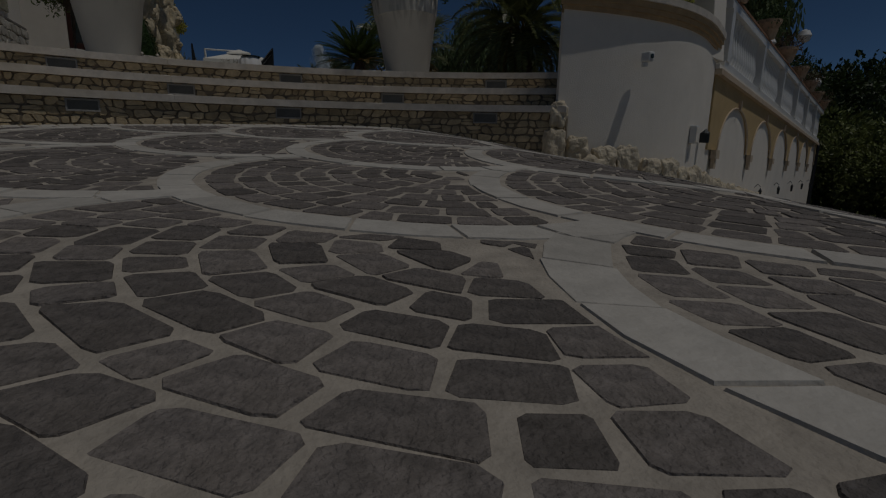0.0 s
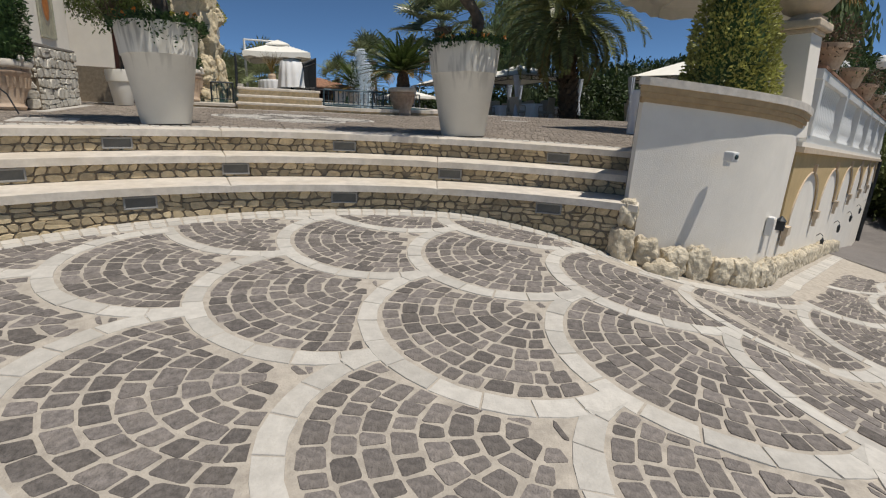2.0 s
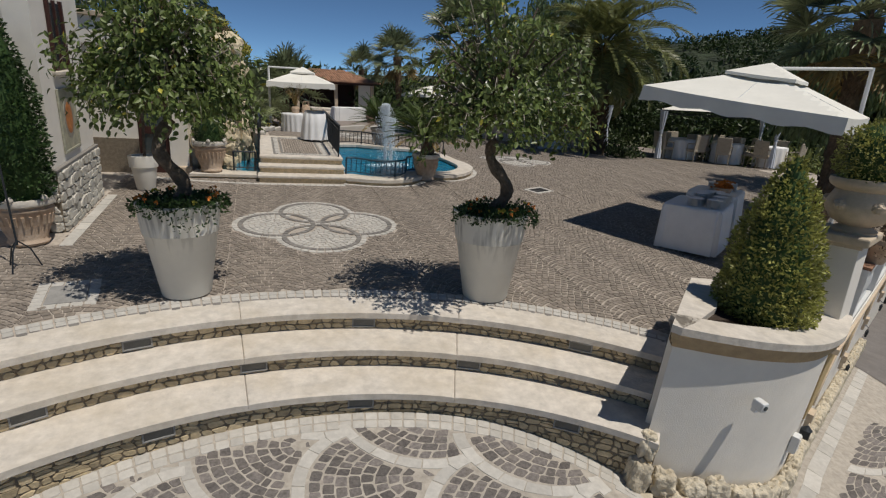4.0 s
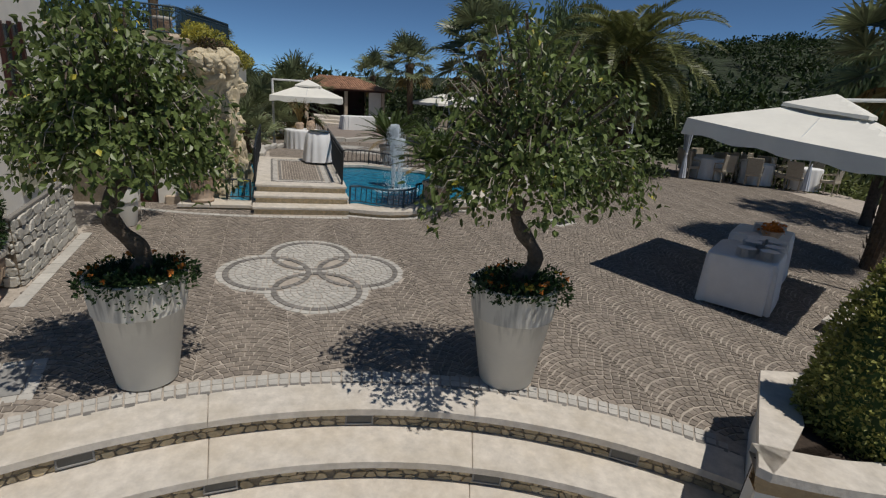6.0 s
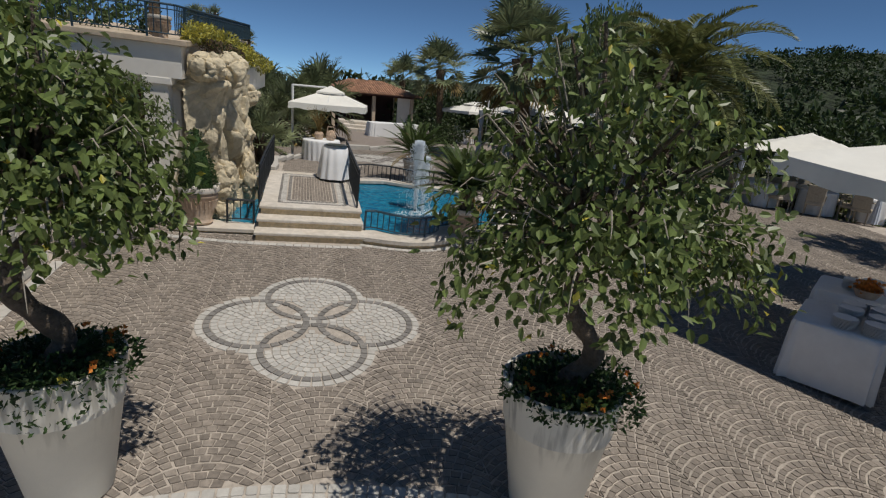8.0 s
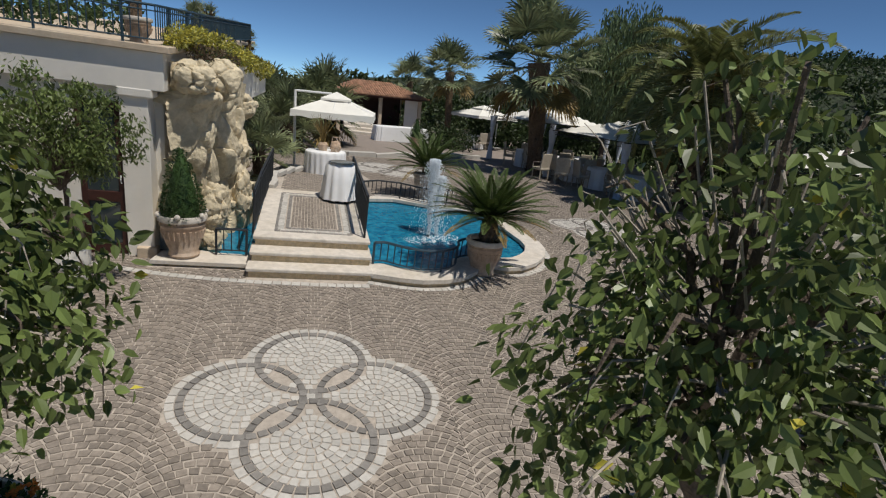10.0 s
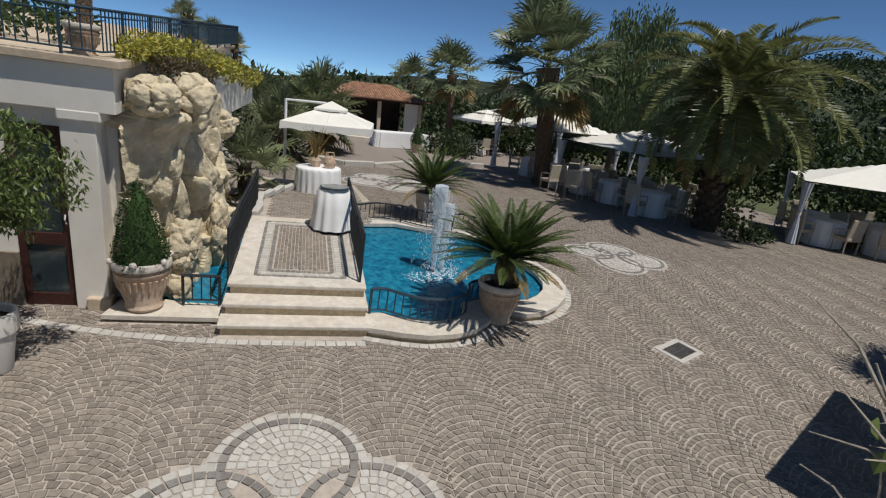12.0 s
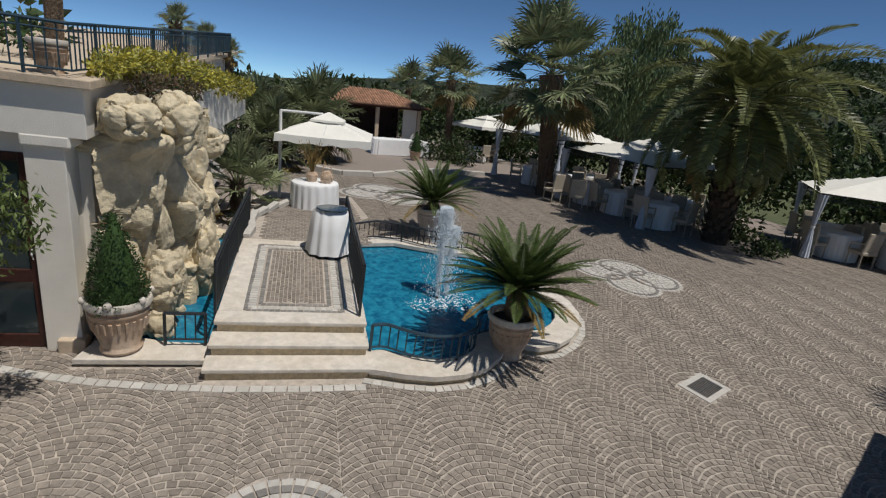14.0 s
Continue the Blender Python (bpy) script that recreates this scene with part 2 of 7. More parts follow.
def lathe(bm, prof, seg=32, center=(0, 0, 0), wob=0.0):
    """Turns a profile of (radius, z) round the vertical."""
    rings = []
    for r, z in prof:
        rings.append([bm.verts.new((center[0] + r * math.cos(2 * math.pi * i / seg), center[1] + r * math.sin(2 * math.pi * i / seg), center[2] + z)) for i in range(seg)])
    for p, q in zip(rings, rings[1:]):
        for i in range(seg):
            j = (i + 1) % seg
            bm.faces.new((p[i], p[j], q[j], q[i]))
    bm.faces.new(list(reversed(rings[0])))
    bm.faces.new(rings[-1])
    return bm


def tube(bm, pts, rad, seg=8):
    """A round bar along points; rad is one number or one for each point."""
    pts = [Vector(p) for p in pts]
    rings = []
    for i, p in enumerate(pts):
        d = (pts[min(i + 1, len(pts) - 1)] - pts[max(i - 1, 0)]).normalized()
        q = d.to_track_quat("Z", "Y")
        r = rad[i] if isinstance(rad, (list, tuple)) else rad
        rings.append([bm.verts.new(p + q @ Vector((r * math.cos(2 * math.pi * k / seg), r * math.sin(2 * math.pi * k / seg), 0))) for k in range(seg)])
    for a, b in zip(rings, rings[1:]):
        for k in range(seg):
            j = (k + 1) % seg
            bm.faces.new((a[k], a[j], b[j], b[k]))
    bm.faces.new(list(reversed(rings[0])))
    bm.faces.new(rings[-1])
    return bm


def prism(bm, poly, z0, z1, bevel=0.0):
    """A plan outline (counter-clockwise) raised from z0 to z1; z1 may be a function of x, y."""
    f1 = z1 if callable(z1) else (lambda x, y: z1)
    f0 = z0 if callable(z0) else (lambda x, y: z0)
    lo = [bm.verts.new((x, y, f0(x, y))) for x, y in poly]
    hi = [bm.verts.new((x, y, f1(x, y))) for x, y in poly]
    n = len(poly)
    for i in range(n):
        j = (i + 1) % n
        bm.faces.new((lo[i], lo[j], hi[j], hi[i]))
    top = bm.faces.new(hi)
    bm.faces.new(list(reversed(lo)))
    if bevel:
        bmesh.ops.bevel(bm, geom=list(top.edges), offset=bevel, segments=3, affect="EDGES", profile=0.5)
    return bm


def arc_pts(c, r, a0, a1, n):
    """Points on a circle, angles in degrees."""
    return [(c[0] + r * math.cos(radians(a0 + (a1 - a0) * i / n)), c[1] + r * math.sin(radians(a0 + (a1 - a0) * i / n))) for i in range(n + 1)]


def sector(c, r0, r1, a0, a1, n):
    return arc_pts(c, r1, a0, a1, n) + arc_pts(c, r0, a1, a0, n)


def blob(bm, center, size, seed, detail=2, rough=0.35, freq=1.5):
    """A lump of rock: a sphere pushed in and out by noise."""
    r = bmesh.ops.create_icosphere(bm, subdivisions=detail, radius=1.0)
    off = Vector((seed * 7.3, seed * 3.1, seed * 5.7))
    for v in r["verts"]:
        d = v.co.normalized()
        k = 1 + rough * noise.noise(d * freq + off) + rough * 0.5 * noise.noise(d * freq * 2.7 + off)
        v.co = Vector((center[0] + d.x * size[0] * k, center[1] + d.y * size[1] * k, center[2] + d.z * size[2] * k))
    return bm
# ---- the plaza lies on a gentle slope: plan places are given on it ----
SLOPE = (-0.028, 0.070)
TILT = Vector((0, 0, 1)).rotation_difference(Vector((-SLOPE[0], -SLOPE[1], 1)).normalized()).to_matrix().to_4x4()


def at(x, y, z=0.0, turn=0.0):
    """An upright pose at a place of the plaza, z above its floor, turned by degrees."""
    p = TILT @ Vector((x, y, z))
    return pose(p.x, p.y, p.z, 0, 0, turn)


def far_z(y):
    """Beyond the pool the floor of the plaza falls away from its slope and runs level."""
    return -0.08 * max(0.0, y - 5.5)


def beyond(x, y, z=0.0, turn=0.0, lean=0.0):
    """As at(), on the level floor beyond the pool; lean in degrees towards -x for palms."""
    return at(x, y, far_z(y) + z, 0) @ pose(0, 0, 0, 0, -lean, turn)


# ---- the ground, the steps and the raised plaza ----
C0 = (-0.6, -7.7)          # centre of the curved steps
A0, A1 = 45.5, 168.0       # their two ends, degrees
R_TOP, R_MID, R_LOW = 4.90, 4.52, 4.11
Z_MID, Z_LOW = -0.187, -0.377
R_BAND = 5.45
FD = Vector((0.9, 0.436, 0)).normalized()   # the way the long facade runs


def ground_z(x, y):
    """The sloping drive below the steps: it falls towards the viewer and faster beside the facade."""
    d = 0.0
    if x > 0.7:
        d = 0.10 * (min(x, 2.4) - 0.7) ** 2 + max(0.0, min(x, 16) - 2.4) * 0.2
    z = -0.337 + 0.0242 * max(x, -12) + 0.0742 * max(min(y, -2.5), -14) - d - 0.075 * max(0.0, y - 10) - 0.2 * max(0.0, y - 22) - 0.15 * max(0.0, -x - 12)
    return max(z, -8.0 - 0.0702 * y + 0.0281 * x)


def build_ground():
    xs = sorted(set([-2500, -900, -300, -120, -60, -30, -20] + [round(-12 + 0.25 * i, 2) for i in range(121)] + [25, 35, 60, 120, 300, 900, 2500]))
    ys = sorted(set([-2500, -900, -300, -120, -60, -30, -20] + [round(-14 + 0.25 * i, 2) for i in range(61)] + [25, 35, 60, 120, 300, 900, 2500]))
    vs = [(x, y, ground_z(x, y)) for y in ys for x in xs]
    n = len(xs)
    fs = [(j * n + i, j * n + i + 1, (j + 1) * n + i + 1, (j + 1) * n + i) for j in range(len(ys) - 1) for i in range(n - 1)]
    g = mesh_part("ground", vs, fs, M_ASPHALT_JOINT, None, "", True)
    g.matrix_basis = TILT
    g.data.materials.append(M_SCRUB)
    for p in g.data.polygons:
        c = p.center
        p.material_index = int(c.x > 14 or c.y > 18 or c.x < -14 or c.y < -20)
    return tagged(g, "sloping drive of sandy mortar between stone setts", "ground", kind="structure")


build_ground()
rx = [9.0 + 0.5 * i for i in range(30)]
ry = [-15.0 + 0.7 * i for i in range(30)]
rv = [(x, y, ground_z(x, y) + 0.012) for y in ry for x in rx]
road = tagged(mesh_part("road", rv, [(j * 30 + i, j * 30 + i + 1, j * 30 + i + 31, j * 30 + i + 30) for j in range(29) for i in range(29)], M_ROAD, None, "", True), "worn grey road beyond the paved drive", "road", kind="structure")
road.matrix_basis = TILT

FAC0 = Vector((4.65, -4.3, 0))
far = FAC0 + FD * 14
plaza_poly = [(3.2, -4.2), (FAC0.x, FAC0.y + 0.1), (far.x, far.y), (far.x, 5.5), (-12, 5.5), (-12, -5.5)] + list(reversed(arc_pts(C0, R_TOP + 0.1, 47, 152, 48)))
plaza = tagged(part("plaza_floor", prism(bmesh.new(), plaza_poly, -1.6, -0.007), M_JOINT_DARK), "raised plaza floor of fine mortar joints between setts", "floor", kind="structure")
plaza.matrix_basis = TILT
bm = bmesh.new()
lo, hi = [[bm.verts.new((x, y, z - d)) for x, y, z in ((-12, 5.502, -0.007), (far.x, 5.502, -0.007), (far.x, 36, far_z(36) - 0.007), (-12, 36, far_z(36) - 0.007))] for d in (1.5, 0.0)]
bm.faces.new(hi)
for k in range(4):
    bm.faces.new((lo[k], lo[(k + 1) % 4], hi[(k + 1) % 4], hi[k]))
court_floor = tagged(part("court_floor", bm, M_SETT_FAR), "level floor of brown setts beyond the pool", "floor", kind="structure")
court_floor.matrix_basis = TILT

# low bed and brown wall beside the road
bed = thing("roadside_bed", TILT, "low pale rendered wall of a planted bed beside the road", "wall", kind="structure")
part("bed_wall", prism(bmesh.new(), [(15.3, -1.7), (17.0, -7.4), (17.3, -7.3), (15.7, -1.45)], -3.6, -2.5, 0.02), M_CAP, bed)
part("bed_wall", prism(bmesh.new(), [(15.72, -1.45), (15.8, -1.75), (18.4, -1.3), (18.35, -1.0)], -3.6, -2.5, 0.02), M_CAP, bed)
part("back_wall", prism(bmesh.new(), [(16.3, -2.1), (17.6, -6.8), (17.9, -6.7), (16.6, -2.0)], -3.6, -1.05, 0.02), M_BROWN_WALL, bed, "taller brown masonry wall")

# curved travertine steps
steps = thing("curved_steps", TILT, "three curved travertine steps with rubble stone risers", "steps", kind="structure")
for r0, r1, z in ((R_TOP, R_TOP + 0.36, 0.004), (R_MID, R_TOP + 0.06, Z_MID), (R_LOW, R_MID + 0.06, Z_LOW)):
    edges = [A0 + (A1 - A0) * k / 5 for k in range(6)]
    for k in range(5):
        part("tread_slab", prism(bmesh.new(), sector(C0, r0, r1, edges[k] + 0.012, edges[k + 1] - 0.012, 20), z - 0.06, z, 0.012), M_TRAVERTINE, steps)
for r, z0, z1 in ((R_TOP + 0.05, Z_MID, -0.056), (R_MID + 0.05, Z_LOW, Z_MID - 0.06), (R_LOW + 0.05, -1.3, Z_LOW - 0.06)):
    part("riser", prism(bmesh.new(), sector(C0, r, r + 0.25, A0, A1, 72), z0, z1), M_RISER_JOINT, steps)

# ---- the white planter bay at the end of the steps ----
bay_out = [(2.88, -4.15), (2.30, -4.61), (2.62, -4.755), (2.98, -4.87), (3.42, -4.92), (3.86, -4.81), (4.2, -4.63), (4.52, -4.445), (4.50, -4.0), (4.0, -3.78), (3.4, -3.7)]


def smoothed(poly, first, last, times=2):
    """Rounds the stretch of an outline between two of its points."""
    a, mid, b = poly[:first], poly[first:last + 1], poly[last + 1:]
    for _ in range(times):
        out = [mid[0]]
        for p, q in zip(mid, mid[1:]):
            out += [(p[0] * 0.75 + q[0] * 0.25, p[1] * 0.75 + q[1] * 0.25), (p[0] * 0.25 + q[0] * 0.75, p[1] * 0.25 + q[1] * 0.75)]
        mid = out + [mid[-1]]
    return a + mid + b


bay_out = smoothed(bay_out, 1, 7, 3)


def grown(poly, d):
    """The outline moved outwards by d."""
    n = len(poly)
    out = []
    for i in range(n):
        a, p, b = Vector(poly[i - 1]), Vector(poly[i]), Vector(poly[(i + 1) % n])
        t = ((p - a).normalized() + (b - p).normalized()).normalized()
        out.append((poly[i][0] + t.y * d, poly[i][1] - t.x * d))
    return out


def ring_prism(outer, inner, z0, z1, bevel=0.0):
    """A wall between two outlines of as many points."""
    bm = bmesh.new()
    n = len(outer)
    vs = [[bm.verts.new((x, y, z)) for x, y in p] for p, z in ((outer, z0), (outer, z1), (inner, z1), (inner, z0))]
    for k in range(4):
        a, b = vs[k], vs[(k + 1) % 4]
        for i in range(n):
            j = (i + 1) % n
            bm.faces.new((a[i], a[j], b[j], b[i]))
    return bm


bay = thing("planter_bay", TILT, "curved white plastered planter wall with a moulded stone cap", "planter wall", kind="structure")
part("wall", ring_prism(bay_out, grown(bay_out, -0.13), -2.4, 0.32), M_PLASTER, bay)
for out, z0, z1 in ((0.02, 0.225, 0.262), (0.042, 0.263, 0.305), (0.058, 0.306, 0.355)):
    part("moulding", ring_prism(grown(bay_out, out), grown(bay_out, -0.12), z0, z1), M_OCHRE_CAP, bay, "ochre moulded band")
part("coping", ring_prism(grown(bay_out, 0.075), grown(bay_out, -0.21), 0.356, 0.42), M_TRAVERTINE, bay)
part("soil", prism(bmesh.new(), grown(bay_out, -0.14), -0.3, 0.36), M_SOIL, bay)
for o in bay.children:
    for v in o.data.vertices:
        if v.co.z > 0:
            v.co.z += 0.25 - 0.075 * (v.co.x - 2.2)

# ---- deck with three low steps between pools ----
def landing_z(x, y):
    """The landing behind the deck runs down to the level floor."""
    k = min(1.0, max(0.0, (y - 5.38) / 5.6))
    return 0.39 * (1 - k) + (far_z(y) + 0.004) * k


deck = thing("deck", TILT, "raised travertine deck with three low steps and a cobbled panel", "deck", kind="structure")
DX0, DX1 = -0.77, 0.79
for k, (y, z) in enumerate(((2.46, 0.13), (2.69, 0.265), (2.93, 0.40))):
    part("step_slab", bm_box((DX0 - 0.05 + 0.02 * k, y, z - 0.05), (DX1 + 0.02 - 0.01 * k, y + 0.34 if k < 2 else 3.17, z), 0.012), M_TRAVERTINE, deck)
    part("step_riser", bm_box((DX0 - 0.02 + 0.02 * k, y + 0.03, z - 0.14), (DX1 - 0.01 * k, y + 0.3, z - 0.05)), M_RISER_STONE, deck)
part("deck_body", bm_box((DX0, 3.19, -0.4), (DX1, 5.38, 0.345)), M_TRAVERTINE, deck)

# ---- plant builders ----
RNG = random.Random(11)


def leaf_mesh(name, leaves, mat, parent=None, label="", fold=0.18, oval=False):
    """Many leaves as one mesh: each is (base, direction, normal hint, length, width), a folded kite."""
    vs, fs = [], []
    for p, d, nrm, ln, wd in leaves:
        side = d.cross(nrm)
        if side.length < 1e-4:
            side = d.orthogonal()
        side = side.normalized() * (wd * 0.5)
        up = side.cross(d).normalized() * (wd * fold)
        k = len(vs)
        if oval:
            a, b = p + d * (ln * 0.22) + up, p + d * (ln * 0.6) + up
            vs += [p, a + side * 0.9, b + side * 0.85, p + d * ln, b - side * 0.85, a - side * 0.9]
            fs += [(k, k + 1, k + 2, k + 3), (k, k + 3, k + 4, k + 5)]
            continue
        mid = p + d * (ln * 0.45)
        vs += [p, mid + side + up, p + d * ln, mid - side + up]
        fs += [(k, k + 1, k + 2), (k, k + 2, k + 3)]
    return mesh_part(name, vs, fs, mat, parent, label)


def rand_dir(rng=RNG):
    while True:
        v = Vector((rng.uniform(-1, 1), rng.uniform(-1, 1), rng.uniform(-1, 1)))
        if 0.05 < v.length < 1:
            return v.normalized()


def ficus(m, seed, top, rad, bend, label, north=1.0, bare_tips=()):
    """A weeping fig: twisted trunk, limbs that arch out and twigs with pointed leaves that nod at their ends."""
    rng = random.Random(seed)
    t = thing("weeping_fig_tree", m, label, "tree", "weeping figs in planters")
    pts, rr = [], []
    for i in range(19):
        k = i / 18
        w = math.sin(k * math.pi * 2.0 + bend)
        pts.append(Vector((0.10 * (w - math.sin(bend)), 0.05 * math.cos(k * 5 + bend) - 0.05 * math.cos(bend), 0.9 + k * 0.78)))
        rr.append(0.070 - 0.018 * k + 0.008 * math.sin(k * 23))
    part("trunk", tube(bmesh.new(), pts, rr, 12), M_BARK, t, "twisted grey-brown trunk", True)
    head = pts[-1]
    c = head + Vector((0, 0, 0.38))
    limbs, twigs, leaves = bmesh.new(), bmesh.new(), []
    for i in range(330):
        d = rand_dir(rng)
        d.z = abs(d.z) * 1.15 - 0.42
        d.normalize()
        lump = 1 + 0.16 * noise.noise(Vector((d.x * 2.2, d.y * 2.2, d.z * 2.2 + seed)))
        f = rng.uniform(0.5, 1.0) * lump if i % 3 else rng.uniform(0.88, 1.08) * lump
        p2 = c + Vector((d.x * rad * f, d.y * rad * f, d.z * (top - c.z) * f if d.z > 0 else d.z * 0.62 * f))
        off = m.to_3x3() @ (p2 - c)
        thin = north < 0.4 and off.y > 0.12
        if off.y > 0:
            off.y *= north
            p2 = c + m.to_3x3().inverted() @ off
        p1 = head.lerp(p2, 0.5) + Vector((0, 0, 0.10 + 0.12 * rng.random()))
        drop = rng.uniform(0.06, 0.30) * (1.0 if d.z < 0.5 else 0.3)
        p3 = p2 + Vector((d.x * 0.16 * rng.random(), d.y * 0.16 * rng.random(), -drop))
        kink = rand_dir(rng) * 0.05
        path = [head.lerp(p1, 0.5), p1 + kink, p2, p2.lerp(p3, 0.5) + Vector((d.x, d.y, 0)) * 0.04, p3]
        if i < 30:
            tube(limbs, path, [0.026, 0.017, 0.009, 0.004, 0.002], 5)
        elif i < 150:
            tube(twigs, path[1:], [0.0065, 0.0045, 0.003, 0.0015], 4)
        n = rng.randint(17, 31)
        bare = i % 19 == 7 or (thin and i % 5 > 0)
        for j in range(n if not bare else 2):
            s = rng.uniform(1.0, 4.0)
            a = int(s)
            q = path[min(a, 4)].lerp(path[min(a + 1, 4)], s - a) + rand_dir(rng) * 0.10
            dd = (Vector((d.x * 0.45, d.y * 0.45, -0.75)) + rand_dir(rng) * 0.95).normalized()
            leaves.append((q, dd, (rand_dir(rng) * 0.8 + Vector((d.x, d.y, 0.7))).normalized(), rng.uniform(0.046, 0.076), rng.uniform(0.028, 0.042)))
    inv = m.inverted()
    for tips in bare_tips:
        q = inv @ (TILT @ Vector(tips))
        a = head.lerp(q, 0.35) + Vector((0, 0, 0.16))
        b = head.lerp(q, 0.7) + Vector((0, 0, 0.10)) + rand_dir(rng) * 0.05
        tube(twigs, [head.lerp(a, 0.4), a, b, q], [0.011, 0.0085, 0.006, 0.002], 5)
        for _ in range(5):
            o = b.lerp(q, rng.uniform(-0.6, 0.8))
            e = (q - b).normalized() * rng.uniform(0.08, 0.2) + rand_dir(rng) * 0.12
            tube(twigs, [o, o + e * 0.5 + Vector((0, 0, 0.015)), o + e + Vector((0, 0, -0.02))], [0.004, 0.003, 0.0015], 4)
            for _ in range(rng.choice((0, 0, 0, 1))):
                leaves.append((o + e, Vector((rng.uniform(-0.4, 0.4), rng.uniform(-0.4, 0.4), -1)).normalized(), rand_dir(rng), rng.uniform(0.05, 0.07), rng.uniform(0.03, 0.042)))
    part("limb_work", limbs, M_BARK, t, "arching limbs", True)["kind"] = "stuff"
    part("twig_work", twigs, M_TWIG, t, "thin pale grey twigs", True)["kind"] = "stuff"
    rng.shuffle(leaves)
    cut = int(len(leaves) * 0.012)
    leaf_mesh("crown", leaves[cut:], M_FICUS, t, "hanging crown of small pointed glossy leaves", oval=True)
    leaf_mesh("yellowed_leaves", leaves[:cut], M_YELLOW, t, "few yellowed leaves")
    return t


def flower_bed(m, seed, r, label, spill=0.18):
    """Low bedding plants over a pot's rim, with a few blossoms."""
    rng = random.Random(seed)
    t = thing("bedding_plants", m, label, "plants", "bedding plants in planters")
    lv, petals, white = [], [], []
    for i in range(2100):
        a, k = rng.uniform(0, 2 * math.pi), math.sqrt(rng.random())
        rr = r * 1.12 * k
        z = 0.02 + 0.09 * rng.random() + 0.05 * noise.noise(Vector((a * 2, k * 3, seed)))
        if k > 0.86:
            z -= rng.random() * spill * (0.4 + max(0, math.sin(a * 2 + seed)))
            rr = r * 1.06 + 0.04 * rng.random()
        p = Vector((rr * math.cos(a), rr * math.sin(a), z))
        lv.append((p, (rand_dir(rng) + Vector((math.cos(a) * 0.6, math.sin(a) * 0.6, 0.5))).normalized(), rand_dir(rng), rng.uniform(0.025, 0.06), rng.uniform(0.015, 0.03)))
    for i in range(26):
        a, k = rng.uniform(0, 2 * math.pi), rng.uniform(0.7, 1.05)
        c = Vector((r * k * math.cos(a), r * k * math.sin(a), 0.10 + 0.05 * rng.random()))
        for j in range(9):
            (petals if i % 4 else white).append((c, (rand_dir(rng) + Vector((0, 0, 0.6))).normalized(), rand_dir(rng), 0.028, 0.022))
    leaf_mesh("foliage", lv, M_CYPRESS, t)
    leaf_mesh("blossoms", petals, M_ORANGE, t, "orange blossoms")
    leaf_mesh("pale_blossoms", white, M_YELLOW, t, "yellow blossoms")
    return t


def clipped_bush(name, m, prof, n, mat, label, category, seed, leaf=(0.035, 0.05), trunk=0.0, group=""):
    """A clipped bush: a solid core, coloured dark as its shaded inside, within a shell of small leaves; prof is
    (radius, z).
    """
    rng = random.Random(seed)
    t = thing(name, m, label, category, group)
    # solid body whose dark green paints the shade deep between the leaves
    part("core", lathe(bmesh.new(), [(max(0.01, r * 0.8), z) for r, z in prof], 16), M_CYPRESS, t, "solid core coloured dark as the shaded inside", True)
    if trunk:
        part("trunk", tube(bmesh.new(), [(0, 0, -trunk), (0, 0, prof[0][1] + 0.1)], 0.025, 8), M_BARK, t, "", True)
    zs = [z for _, z in prof]
    segs = []
    for (r0, z0), (r1, z1) in zip(prof, prof[1:]):
        segs.append(math.hypot(r1 - r0, z1 - z0) * (r0 + r1 + 0.02))
    tot = sum(segs)
    lv = []
    for i in range(n):
        k = rng.random() * tot
        for s, ((r0, z0), (r1, z1)) in zip(segs, zip(prof, prof[1:])):
            if k <= s:
                break
            k -= s
        u = rng.random()
        a = rng.uniform(0, 2 * math.pi)
        r, z = r0 + (r1 - r0) * u, z0 + (z1 - z0) * u
        out = Vector((math.cos(a) * (z1 - z0 + 0.001), math.sin(a) * (z1 - z0 + 0.001), r0 - r1)).normalized()
        nz = noise.noise(Vector((math.cos(a) * r * 6, math.sin(a) * r * 6, z * 6 + seed))) + 0.6 * noise.noise(Vector((math.cos(a) * r * 17, math.sin(a) * r * 17, z * 17 + seed)))
        q = Vector((r * math.cos(a), r * math.sin(a), z)) + out * (0.055 * nz - rng.random() ** 2 * 0.10 + 0.015)
        d = (out + rand_dir(rng) * 0.9 + Vector((0, 0, 0.35))).normalized()
        lv.append((q, d, rand_dir(rng), rng.uniform(*leaf), rng.uniform(leaf[0] * 0.45, leaf[1] * 0.6)))
    leaf_mesh("leaves", lv, mat, t)
    return t


